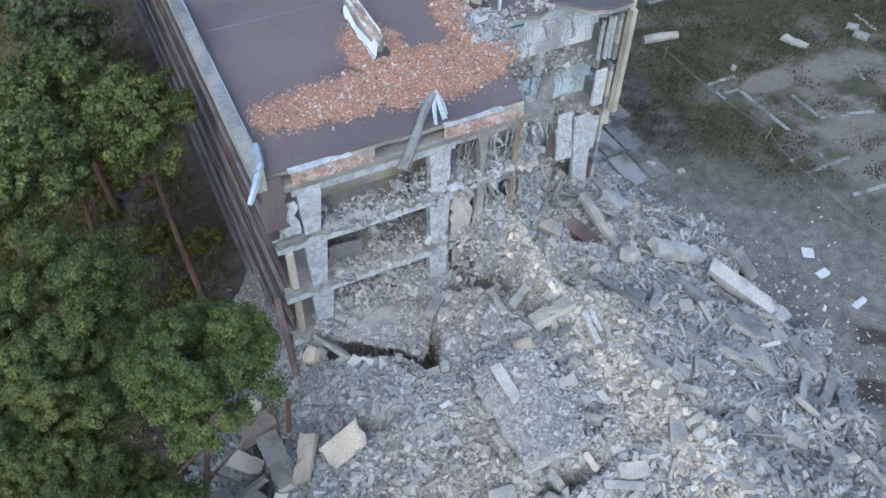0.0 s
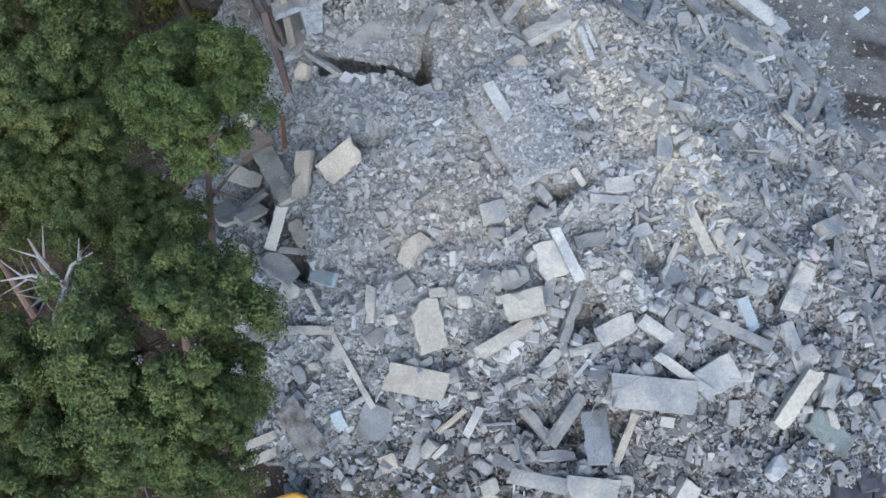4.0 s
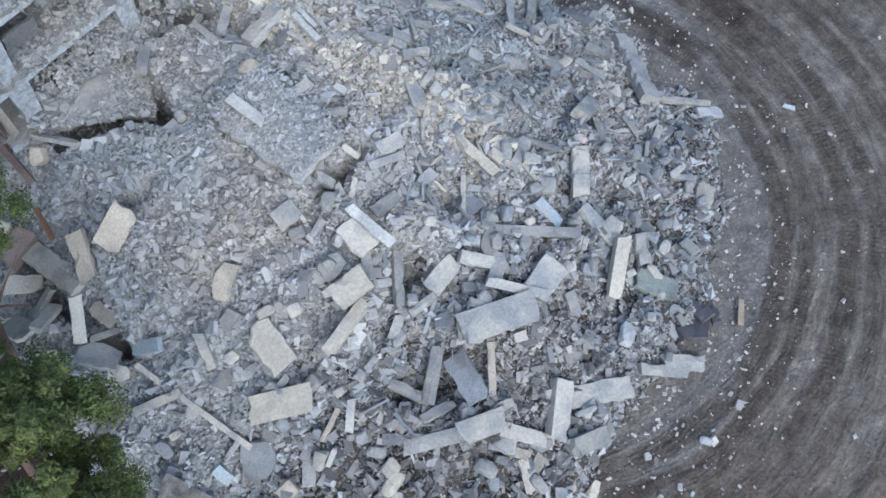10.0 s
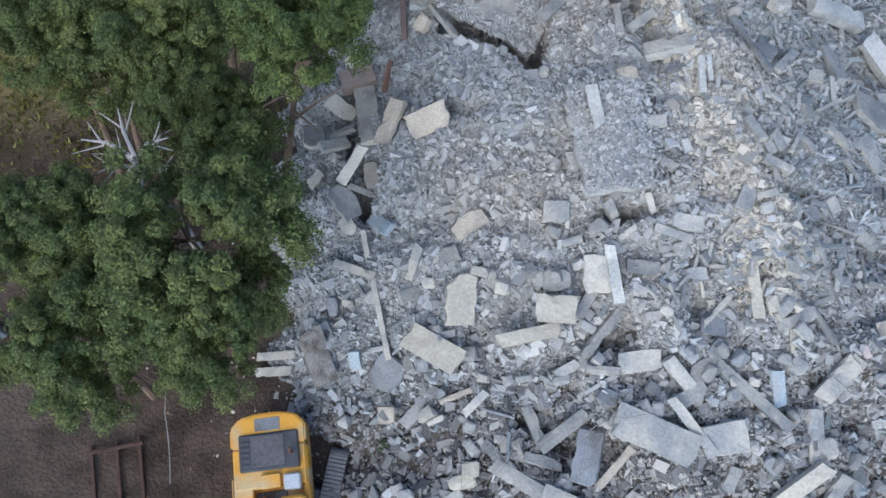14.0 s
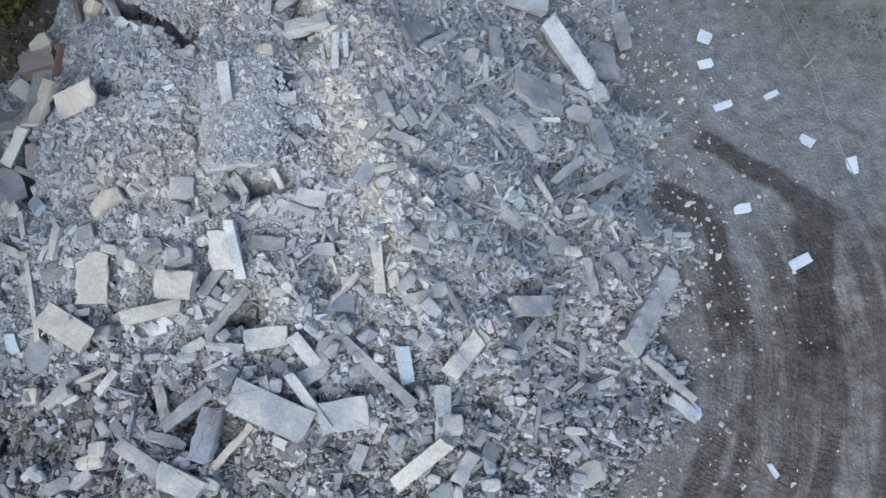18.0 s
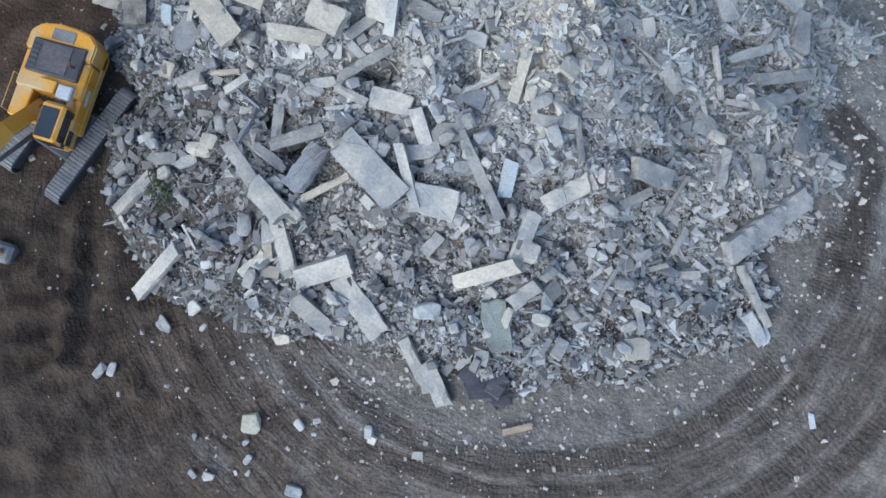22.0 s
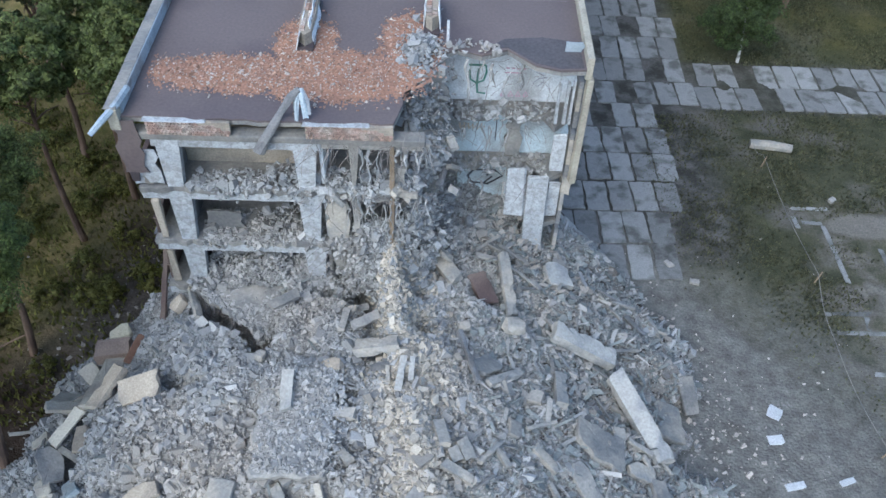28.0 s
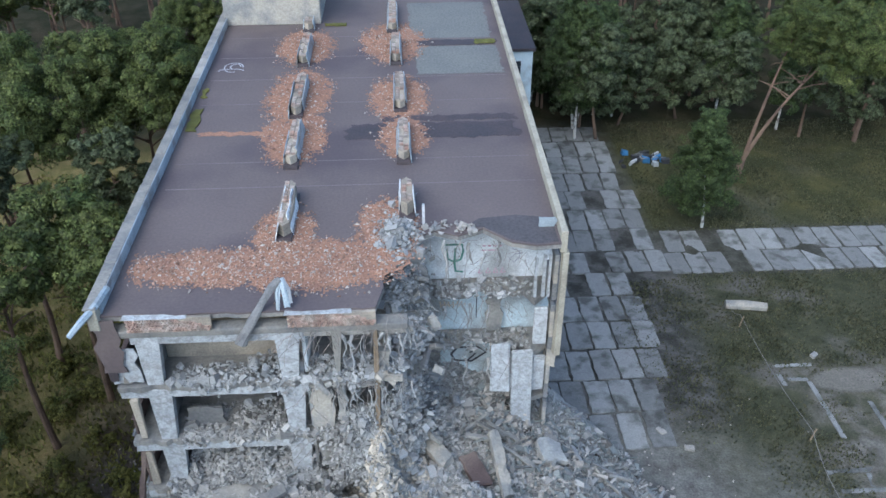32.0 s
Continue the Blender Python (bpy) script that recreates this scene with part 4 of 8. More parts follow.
part("back_wall", slab_bm(12.9, 16.0, 6.25, 6.4, 6.2, 8.6, 0.02, 0.04, 77), blue_paint, house, "pale blue stained inner wall with black spray paint")
stroke([(13.4, 7.7), (13.7, 8.1), (14.7, 8.1), (15.1, 7.75), (14.4, 7.2), (13.6, 7.3), (13.4, 7.7)], 0.06, paint["black"], 6.22)
stroke([(14.2, 7.25), (14.6, 7.7), (14.3, 7.75), (14.75, 8.05)], 0.05, paint["black"], 6.22)

# roof deck, felt and parapets; its east front corner is torn off
torn = ragged_front(0.05, 10.2, 0.2, 0.06, 5) + [(10.5, 1.5), (10.3, 2.6), (11.2, 3.6), (11.9, 4.9), (12.6, 5.3), (13.6, 4.9), (14.7, 5.4), (15.8, 4.3), (16.8, 4.0), (17.85, 4.1)]
part("roof_deck", prism_bm(torn + [(17.85, END), (0.05, END)], 15.2, 15.42), concrete, house)
felt = [(x, y - 0.05) for x, y in torn]
part("roof_felt", prism_bm(felt + [(17.85, END), (0.05, END)], 15.42, ROOF), membrane, house, "brown-violet roofing felt")
# the sheet's darker grey holds dusty felt and the shadow of its fold
part("felt_flap", prism_bm([(13.7, 5.3), (14.7, 5.45), (15.8, 4.4), (16.8, 4.05), (17.75, 4.15), (17.7, 6.0), (16.2, 6.3), (14.6, 6.1)], ROOF + 0.004, ROOF + 0.02), grey_felt, house, "torn grey felt folded back at the edge, the fold's shadow in its tone")
part("west_parapet", slab_bm(-0.35, 0.05, -0.1, END, 15.0, 15.95, 0.03), cream, house, "cream rendered parapet")
part("parapet_flashing", slab_bm(0.053, 0.1, 0.3, END, 15.51, 16.03, 0.01), flashing, house, "dented zinc flashing")
for i in range(16):
    part("parapet_cap", slab_bm(-0.42, 0.05, -0.1 + i * 3.0, 2.88 + i * 3.0, 15.955, 16.02 + 0.008 * (i % 3), 0.02, 0.012, 200 + i), concrete, house)
part("east_parapet", slab_bm(17.85, 18.15, 4.2, END, 14.9, 15.95, 0.03), cream, house)
part("bent_gutter", tube_bm([(0.15, 1.2, 16.02), (0.0, 0.2, 15.98), (-0.45, -0.5, 15.7), (-0.8, -0.9, 15.4)], [0.14, 0.15, 0.13, 0.1], 6), flashing, house, "bent zinc gutter end")
part("felt_strip", torn_wall(-0.3, 0.55, 12.9, 15.42, -0.02, 0.04, 51, 0.12), membrane, house, "hanging sheet of torn roofing felt")
part("felt_strip", torn_wall(-0.15, 0.15, 12.4, 13.4, 0.0, 0.03, 52, 0.06), membrane_dark, house)
def flat_patch(x0, x1, y0, y1, seed, thick=0.012, lift=0.004, bite=0.25):
    """A thin ragged patch lying on the roof."""
    bm = torn_wall(x0, x1, y0, y1, 0.0, thick, seed, bite)
    bmesh.ops.transform(bm, matrix=Matrix.Translation((0, 0, ROOF + lift + thick / 2)) @ Matrix.Rotation(radians(-90), 4, "X"), verts=bm.verts[:])
    return bm


part("felt_patch", flat_patch(8.6, 17.3, 13.8, 15.5, 3), membrane_dark, house, "dark worn strip of felt")
part("felt_patch", flat_patch(10.4, 17.4, 15.75, 16.4, 4), membrane_dark, house)
part("felt_patch", flat_patch(1.0, 5.2, 14.55, 15.0, 5, 0.01, 0.004, 0.2), brick_dust, house, "rust-brown streak on the felt")
part("felt_patch", flat_patch(11.4, 17.4, 26.3, 27.2, 6, 0.01, 0.018, 0.2), membrane_dark, house)
part("felt_patch", flat_patch(12.3, 17.4, 21.9, 26.2, 7, 0.01, 0.004, 0.12), membrane_green, house, "grey-green replaced felt")
part("felt_patch", flat_patch(12.0, 17.2, 27.6, 34.4, 8, 0.01, 0.004, 0.12), membrane_green, house, "grey-green replaced felt")
seam_mat = mat("felt_seam", (0.16, 0.135, 0.14), (0.2, 0.17, 0.175), 1.0, rough=0.8, bump=0.1)
for i, (x0, x1, y) in enumerate(((0.5, 17.5, 9.3), (0.5, 17.5, 11.7), (0.5, 17.5, 18.3), (0.5, 17.5, 21.6), (0.5, 11.5, 24.9), (0.5, 11.5, 28.2), (6.5, 17.5, 36.0))):
    part("felt_seam", slab_bm(x0, x1, y - 0.03, y + 0.03, ROOF + 0.003, ROOF + 0.009, 0.002, 0.004, i), seam_mat, house)
# moss along the parapets and a scribble on the felt
for i, (x, y, w, l) in enumerate(((0.5, 16.4, 0.25, 1.3), (16.7, 26.8, 0.6, 0.35), (0.45, 19.8, 0.15, 0.6), (7.2, 30.3, 0.7, 0.25))):
    part("moss", flat_patch(x - w, x + w, y - l, y + l, 20 + i, 0.05, 0.03, 0.12), shrub_leaf, house, "yellow-green moss")
scribble = mat("chalk_paint", (0.42, 0.42, 0.44), (0.5, 0.5, 0.52), 2.0, rough=0.8, bump=0.05)
for k, (rx, ry, ox, oy) in enumerate(((0.55, 0.7, 0, 0), (0.3, 0.4, 0.1, 0.1), (0.75, 0.25, -0.1, -0.5))):
    bm = tube_bm([(1.5 + ox + rx * math.cos(a), 23.5 + oy + ry * math.sin(a), ROOF + 0.004) for a in [0.42 * i for i in range(13 - 2 * k)]], [0.035] * (13 - 2 * k), 4)
    for v in bm.verts:
        v.co.z = ROOF + 0.006 + (v.co.z - ROOF - 0.004) * 0.08
    part("chalk_scribble", bm, scribble, house, "white scribble on the felt")
# hipped strip of pierced bricks under the felt
bm = slab_bm(-0.06, 0.06, -0.05, 0.05, -0.05, 0.05, 0.008)
front_face = min(bm.faces, key=lambda f: f.calc_center_median().y)
for f in bmesh.ops.inset_individual(bm, faces=[front_face], thickness=0.022, depth=0.0)["faces"]:
    pass
for v in front_face.verts:
    v.co.y += 0.07
brick_me = bpy.data.meshes.new("brick")
bm.to_mesh(brick_me), bm.free()
brick_me.materials.append(brick_mat)
strip_brick_me = brick_me.copy()
strip_brick_me.materials.clear()
strip_brick_me.materials.append(mat("faded_brick", (0.36, 0.25, 0.205), (0.44, 0.33, 0.275), 4.0, vary="object", amount=0.3, fine=30, c3=(0.47, 0.41, 0.36), s3=1.5, t3=0.53))
vent_brick_me = brick_me.copy()
vent_brick_me.materials.clear()
vent_brick_me.materials.append(pale_brick)
for x0, x1 in ((0.95, 4.1), (6.9, 10.2)):
    strip = part("brick_strip", slab_bm(x0, x1, 0.0, 0.14, 14.83, 15.44, 0.01), tan_plaster, house)
    part("coping", slab_bm(x0 - 0.1, x1 - 0.9, -0.06, 0.2, 15.443, 15.5, 0.02, 0.03, 4), whitewash, strip)
    n = int((x1 - x0) / 0.14)
    for row in range(5):
        for i in range(n):
            if row > 4.6 - 4.2 * (i / n) ** 4:
                continue
            b = new("brick", strip_brick_me)
            b.parent = strip
            b.location = (x0 + 0.07 + i * 0.14 + (0.07 if row % 2 else 0), -0.02, 14.89 + row * 0.117)

# penthouse on the roof
part("penthouse", slab_bm(-0.1, 6.2, 30.6, 38.0, ROOF, 19.0, 0.04), pale_concrete, house, "stained pale rendered penthouse")
part("penthouse_roof", slab_bm(-0.3, 6.4, 30.4, 38.2, 19.0, 19.25, 0.04), membrane, house)

# brick vents on the roof, with torn zinc sides
for x, y0, y1, h in ((6.35, 4.8, 8.6, 0.75), (6.05, 11.0, 15.2, 0.6), (5.8, 16.4, 21.2, 0.6), (5.6, 23.4, 27.6, 0.6), (5.5, 29.0, 30.4, 0.6),
                     (11.5, 6.2, 8.5, 0.8), (11.42, 11.2, 15.1, 0.6), (11.3, 16.9, 21.0, 0.6), (11.1, 23.4, 27.3, 0.6), (10.9, 28.7, 33.7, 0.6)):
    bm = prism_bm([(x, y0), (x + 0.26, y0 + 0.3), (x + 0.3, (y0 + y1) / 2), (x + 0.24, y1 - 0.3), (x, y1), (x - 0.24, y1 - 0.3), (x - 0.3, (y0 + y1) / 2), (x - 0.26, y0 + 0.3)], ROOF, ROOF + h)
    vent = part("roof_vent", bm, tan_plaster, house, "crumbling brick vent stack")
    part("curb", slab_bm(x - 0.34, x + 0.34, y0 - 0.12, y1 - 0.2, ROOF + 0.002, ROOF + 0.2, 0.03, 0.02, 3), membrane_dark, vent)
    for sx in (-1, 1):
        vrnd = random.Random(int(y0 * 7) + sx)
        a0, a1 = y0 + vrnd.uniform(-0.2, 0.8), y1 - vrnd.uniform(0.2, 1.6)
        side = torn_wall(a0, a1, 0.05, h * vrnd.uniform(1.0, 1.3), 0.0, 0.04, int(y0 * 7) + sx, 0.14)
        bmesh.ops.transform(side, matrix=Matrix.Translation((x + sx * 0.36, 0, ROOF + 0.03)) @ Matrix.Rotation(radians(-vrnd.uniform(3, 14) * sx), 4, "Y") @ Matrix.Rotation(radians(90), 4, "Z"), verts=side.verts[:])
        part("zinc_side", side, white_paint if y0 < 9 else flashing, vent)
    for i in range(int((y1 - y0 - 0.4) / 0.16)):
        for sx in (-1, 1):
            if math.sin(i * 12.9 + sx * 4.1 + x) < -0.75:
                continue
            b = new("brick", vent_brick_me)
            b.parent = vent
            b.matrix_world = pose(x + sx * 0.12, y0 + 0.28 + i * 0.16, ROOF + h + 0.03 + 0.03 * math.sin(i * 3.3 + sx), 6 * math.sin(i), 0, 5 * math.sin(i * 2.7)) @ Matrix.Diagonal((1.7, 1.25, 0.9, 1))
# wrecked front vent
def duct_bm(points, wide, thick, seed):
    """A crumpled sheet-metal duct, flattened across its bends."""
    rnd = random.Random(seed)
    bm = tube_bm(points, [1.0] * len(points), 8)
    for i, v in enumerate(bm.verts):
        c = Vector(points[i // 8])
        d = v.co - c
        w = wide[i // 8]
        v.co = c + Vector((d.x * w, d.y * thick + 0.5 * d.z * thick, d.z * thick)) + Vector((rnd.uniform(-0.03, 0.03), rnd.uniform(-0.03, 0.03), rnd.uniform(-0.03, 0.03)))
    return bm


part("bent_duct", duct_bm([(5.08, -0.22, 14.25), (5.35, -0.15, 14.75), (5.75, 0.05, 15.4), (6.0, 0.25, 15.8), (6.4, 0.5, 16.35), (6.72, 0.65, 16.6)], [0.26, 0.24, 0.17, 0.12, 0.16, 0.12], 0.12, 1), track_steel, house, "dented grey duct bent over the edge")
for pts, w_, m_ in (([(6.72, 0.65, 16.6), (6.62, 0.4, 16.1), (6.6, 0.2, 15.5)], 0.07, flashing), ([(6.75, 0.65, 16.62), (6.86, 0.4, 16.2), (6.95, 0.2, 15.62)], 0.1, flashing), ([(6.8, 0.7, 16.6), (7.02, 0.5, 16.2), (7.06, 0.3, 15.7)], 0.06, plastic_white), ([(6.7, 0.75, 16.55), (6.5, 0.75, 16.0), (6.45, 0.8, 15.52)], 0.08, track_steel)):
    part("duct_strip", duct_bm(pts, [w_, w_ * 1.2, w_], 0.05, int(w_ * 900)), m_, house, "torn strip of sheet metal")
# green painted wall end and a pale post at the torn roof edge
part("torn_wall", torn_wall(10.35, 11.25, 13.2, 15.1, 3.85, 0.2, 77, 0.12), mat("green_plaster", (0.22, 0.26, 0.235), (0.28, 0.315, 0.285), 1.0, c3=(0.24, 0.235, 0.22), s3=1.0), house, "grey-green painted wall end")
part("torn_post", slab_bm(12.12, 12.24, 5.75, 5.87, 15.0, 16.5, 0.015, 0.01, 4), plastic_white, house, "pale upright strip at the torn edge")
part("loose_flashing", torn_wall(17.1, 17.75, 15.35, 16.0, 5.3, 0.03, 19, 0.1), flashing, house, "bent sheet of zinc at the torn corner")

# brick dust and crumbs on the roof: a thin uneven layer and loose chips
crumbs = thing("brick_crumbs", "orange brick dust and pale mortar crumbs on the roof felt", "rubble", kind="stuff")
PATCHES = ((4.4, 3.0, 3.2, 1.0), (8.2, 3.0, 2.3, 1.3), (6.3, 4.4, 1.0, 2.2), (1.4, 2.9, 1.0, 0.4), (10.6, 5.2, 1.0, 2.0), (5.9, 14.5, 1.2, 2.4), (5.7, 19.0, 1.3, 2.8), (11.4, 14.2, 1.0, 1.8), (11.2, 18.6, 1.2, 2.2), (5.5, 26.5, 1.3, 2.2), (11.0, 27.0, 1.6, 2.4))


def dust_depth(x, y):
    """How thickly the brick dust lies."""
    d = np.zeros_like(x)
    for cx, cy, rx, ry in PATCHES:
        d = np.maximum(d, np.exp(-0.5 * (((x - cx) / rx) ** 2 + ((y - cy) / ry) ** 2) ** 1.3))
    wave = 0.5 * np.sin(x * 2.9 + np.sin(y * 1.7)) * np.sin(y * 3.3 + 1.3 * np.sin(x * 1.9)) + 0.3 * np.sin(x * 7.1 + 2 * np.sin(y * 4)) * np.sin(y * 6.3 + x)
    return d * (1 + 0.35 * wave) + 0.22 * d * roughness_of(x, y, 31, (1.6, 0.7, 0.35), 5)


dxs, dys = np.arange(0.35, 13.6, 0.07), np.arange(0.45, 32, 0.07)
DX, DY = np.meshgrid(dxs, dys, indexing="ij")
D = dust_depth(DX, DY) + rng.normal(0, 0.075, DX.shape)
DZ = ROOF + 0.004 + 0.06 * np.clip(D - 0.4, 0, 1) + rng.uniform(0, 0.012, DX.shape)
idx = np.arange(DX.size).reshape(DX.shape)
quads = np.stack([idx[:-1, :-1], idx[1:, :-1], idx[1:, 1:], idx[:-1, 1:]], -1)[D[:-1, :-1] > 0.36].reshape(-1, 4)
used, quads = np.unique(quads, return_inverse=True)
part("brick_dust", tris_mesh("brick_dust", np.stack([DX, DY, DZ], -1).reshape(-1, 3)[used], quads.reshape(-1, 4), brick_dust), None, crumbs)
n = 60000
px_, py_ = rng.uniform(0.4, 13.5, n), rng.uniform(0.45, 32, n)
dens = dust_depth(px_, py_)
ok = rng.uniform(0, 1, n) < np.clip(dens - 0.12, 0, 1) * np.where(py_ < 8, 1.1, 0.5)
pts = np.stack([px_, py_, ROOF + 0.02 + 0.06 * np.clip(dens - 0.4, 0, 1)], -1)[ok]
pick = rng.uniform(0, 1, len(pts)) < 0.66
part("brick_chips", scatter_mesh("brick_chips", stone_shapes, pts[pick], np.clip(rng.lognormal(-2.75, 0.35, pick.sum()), 0.035, 0.16), brick_chip, rng), None, crumbs)
part("mortar_chips", scatter_mesh("mortar_chips", stone_shapes, pts[~pick], np.clip(rng.lognormal(-2.8, 0.4, (~pick).sum()), 0.035, 0.16), mortar_chip, rng), None, crumbs)

# debris lying on the torn floors
pts = []
for k, z in enumerate(FLOORS):
    n = 480 if k == 4 else 1000
    x, y = rng.uniform(2.0, 7.2, n), 0.12 + rng.uniform(0, 1, n) ** 1.5 * (1.0 if k == 4 else 1.9)
    pts.append(np.stack([x, y, z + rng.uniform(0, 0.12, n) + (0.45 if k < 4 else 0.8) * np.exp(-((x - 5.9) / 1.0) ** 2) * rng.uniform(0, 1, n)], -1))
    n = 700
    x, y = rng.uniform(7.4, 11.2, n), 0.05 + rng.uniform(0, 1, n) * 1.1
    pts.append(np.stack([x, y, z + rng.uniform(0, 0.3, n)], -1))
    n = 420 if k > 2 else 1200
    x, y = rng.uniform(10.8, 17.0, n), rng.uniform(4.9, 6.2, n)
    pts.append(np.stack([x, y, z + rng.uniform(0, 0.22 if k > 2 else 0.4, n) * (y - 4.6) / 1.8], -1))
# stones lying over the torn lips of the floors
for z in FLOORS[2:]:
    n = 620
    x = rng.uniform(2.0, 10.4, n)
    drop = np.clip(rng.exponential(0.16, n), 0, 0.7) * (np.sin(x * 2.3 + z) + np.sin(x * 5.1) > -0.2)
    pts.append(np.stack([x, 0.1 - 0.1 * np.clip(drop * 6, 0, 1) + rng.normal(0, 0.05, n), z + 0.06 - drop], -1)[rng.uniform(0, 1, n) < 0.35 + 0.5 * np.sin(x * 1.3 + z * 2) ** 2])
# the third storey's bay, choked with rubble
n = 3800
x, y = rng.uniform(1.9, 7.3, n), rng.uniform(-0.25, 2.5, n)
pts.append(np.stack([x, y, 6.3 + np.clip(0.35 + 0.6 * y + 0.3 * np.sin(x * 1.7) + 0.2 * np.sin(x * 3.9 + y * 2), 0.1, 2.0) + rng.normal(0, 0.08, n)], -1))
# fine rubble pouring down the torn middle of the front
n = 4200
q = rng.uniform(0, 1, n)
pts.append(np.stack([9.35 + 0.1 * np.sin(q * 9) + rng.normal(0, 0.42 + 0.25 * (1 - q), n), 0.35 - 0.9 * (1 - q) + rng.normal(0, 0.2, n), 6.8 + 3.2 * q + rng.normal(0, 0.15, n)], -1))
# the torn seam between the standing front and the opened bay
n = 5200
q = rng.uniform(0, 1, n)
x = 11.35 + 0.35 * np.sin(q * 11) + rng.normal(0, 0.42, n)
pts.append(np.stack([x, 0.1 + 4.2 * q ** 1.5 + 1.2 * np.clip(x - 11.2, -0.5, 1) + rng.normal(0, 0.25, n), 7.2 + 7.6 * q + rng.normal(0, 0.2, n)], -1)[np.sin(q * 23) > -0.55])
# rubble of the wrecked vent along the torn roof edge
n = 700
x, y = 11.1 + rng.normal(0, 0.42, n), 5.0 + rng.normal(0, 0.8, n)
pts.append(np.stack([x, y, ROOF + np.maximum(0.55 - 0.4 * np.hypot((x - 11.1) / 0.9, (y - 5.0) / 1.1), 0.03) * rng.uniform(0.1, 1, n)], -1))
n = 90
x = rng.uniform(11.5, 14.4, n)
pts.append(np.stack([x, 5.3 + 0.2 * np.sin(x * 3) + rng.normal(0, 0.22, n), ROOF + rng.uniform(0, 0.2, n)], -1))
pts = np.concatenate(pts)
thing("floor_debris", "broken stone and plaster lying on the torn floors", "rubble", kind="stuff", bm=scatter_mesh("floor_debris", stone_shapes, pts, np.clip(rng.lognormal(-2.15, 0.55, len(pts)), 0.06, 0.55), rubble_mat, rng))
# slabs and lintel ends hanging in the torn seam
seam_rnd = random.Random(8)
for i in range(34):
    q = seam_rnd.random()
    x, y, z = 11.2 + seam_rnd.gauss(0, 0.7), 0.8 + 4.0 * q ** 1.5 + seam_rnd.gauss(0, 0.3), 7.4 + 7.2 * q
    if i % 3 == 0:
        x, y, z = seam_rnd.uniform(7.6, 10.8), seam_rnd.uniform(-0.1, 0.4), seam_rnd.choice((6.2, 9.0, 12.0)) + seam_rnd.uniform(-0.5, 0.3)
    ob = part("torn_stub", slab_bm(-seam_rnd.uniform(0.2, 0.55), seam_rnd.uniform(0.2, 0.55), -0.16, 0.16, -0.09, 0.09, 0.03, 0.05, i), seam_rnd.choice((concrete, pale_concrete, dark_concrete)), house)
    ob.matrix_world = pose(x, y, z, seam_rnd.uniform(-50, 50), seam_rnd.uniform(-60, 60), seam_rnd.uniform(0, 180))

# bent reinforcing bars hanging from the torn edges and tangled in the heap
def bars(n, place, seed):
    r = random.Random(seed)
    bm = bmesh.new()
    for _ in range(n):
        x, y, z, l = place(r)
        p, d = Vector((x, y, z)), Vector((r.uniform(-1, 1), r.uniform(-1, 0.4), r.uniform(-1.2, 0.3))).normalized()
        pts = []
        for i in range(6):
            pts.append(tuple(p))
            p = p + d * l / 5
            d = (d + Vector((r.uniform(-0.5, 0.5), r.uniform(-0.5, 0.5), r.uniform(-0.6, 0.25)))).normalized()
        tube_bm(pts, [0.011] * 6, 3, bm)
    me = bpy.data.meshes.new("reinforcing_bars")
    bm.to_mesh(me), bm.free()
    me.materials.append(rebar_mat)
    return me


def hanging(r):
    z = r.choice(FLOORS[2:] + (14.6, 15.2))
    return (r.uniform(7.0, 11.6), r.uniform(-0.1, 0.4), z - 0.1, r.uniform(0.8, 2.4)) if r.random() < 0.6 else (r.uniform(11, 17), r.uniform(4.4, 5.6), z - 0.1, r.uniform(0.6, 1.6))


thing("hanging_bars", "thin bent reinforcing bars hanging from the torn floors", "reinforcing bars", kind="stuff", bm=bars(260, hanging, 3))


def shreds(n, seed):
    """Dusty strips of felt, netting and plaster hanging down the torn front."""
    r = random.Random(seed)
    bm = bmesh.new()
    for _ in range(n):
        if r.random() < 0.7:
            x, y, z = r.uniform(8.4, 11.6), r.uniform(-0.15, 0.35), r.choice((14.4, 12.0, 11.6, 9.0, 8.6))
        else:
            x, y, z = r.uniform(11, 15.5), r.uniform(4.3, 5.2), r.choice((15.2, 12.0, 9.0))
        l, w, p = r.uniform(0.5, 1.8), r.uniform(0.03, 0.1), Vector((x, y, z + r.uniform(-0.3, 0.1)))
        pts, rad = [], []
        for i in range(6):
            pts.append(tuple(p)), rad.append(w * r.uniform(0.4, 1.2) * (1 - i / 8))
            p = p + Vector((r.uniform(-0.12, 0.12), r.uniform(-0.12, 0.06), -l / 5))
        tube_bm(pts, rad, 4, bm)
    me = bpy.data.meshes.new("hanging_strips")
    bm.to_mesh(me), bm.free()
    me.materials.append(rubble_mat)
    return me


thing("hanging_strips", "dusty torn strips hanging from the broken floors", "debris", kind="stuff", bm=shreds(95, 21))


def tangled(r):
    cx, cy = r.choice(((3.0, -18.5), (16.5, -13.5), (19.0, -12.0), (14.5, -18.5), (1.5, -19.5), (20.0, -14.5), (16.0, -10.0)))
    x, y = r.gauss(cx, 1.3), r.gauss(cy, 1.2)
    return x, y, top(x, y) + 0.35, r.uniform(0.8, 2.2)


thing("tangled_bars", "rusty reinforcing bars tangled in the rubble", "reinforcing bars", kind="stuff", bm=bars(520, tangled, 4))


# Large pieces lying on the heap
chunk_rnd = random.Random(11)


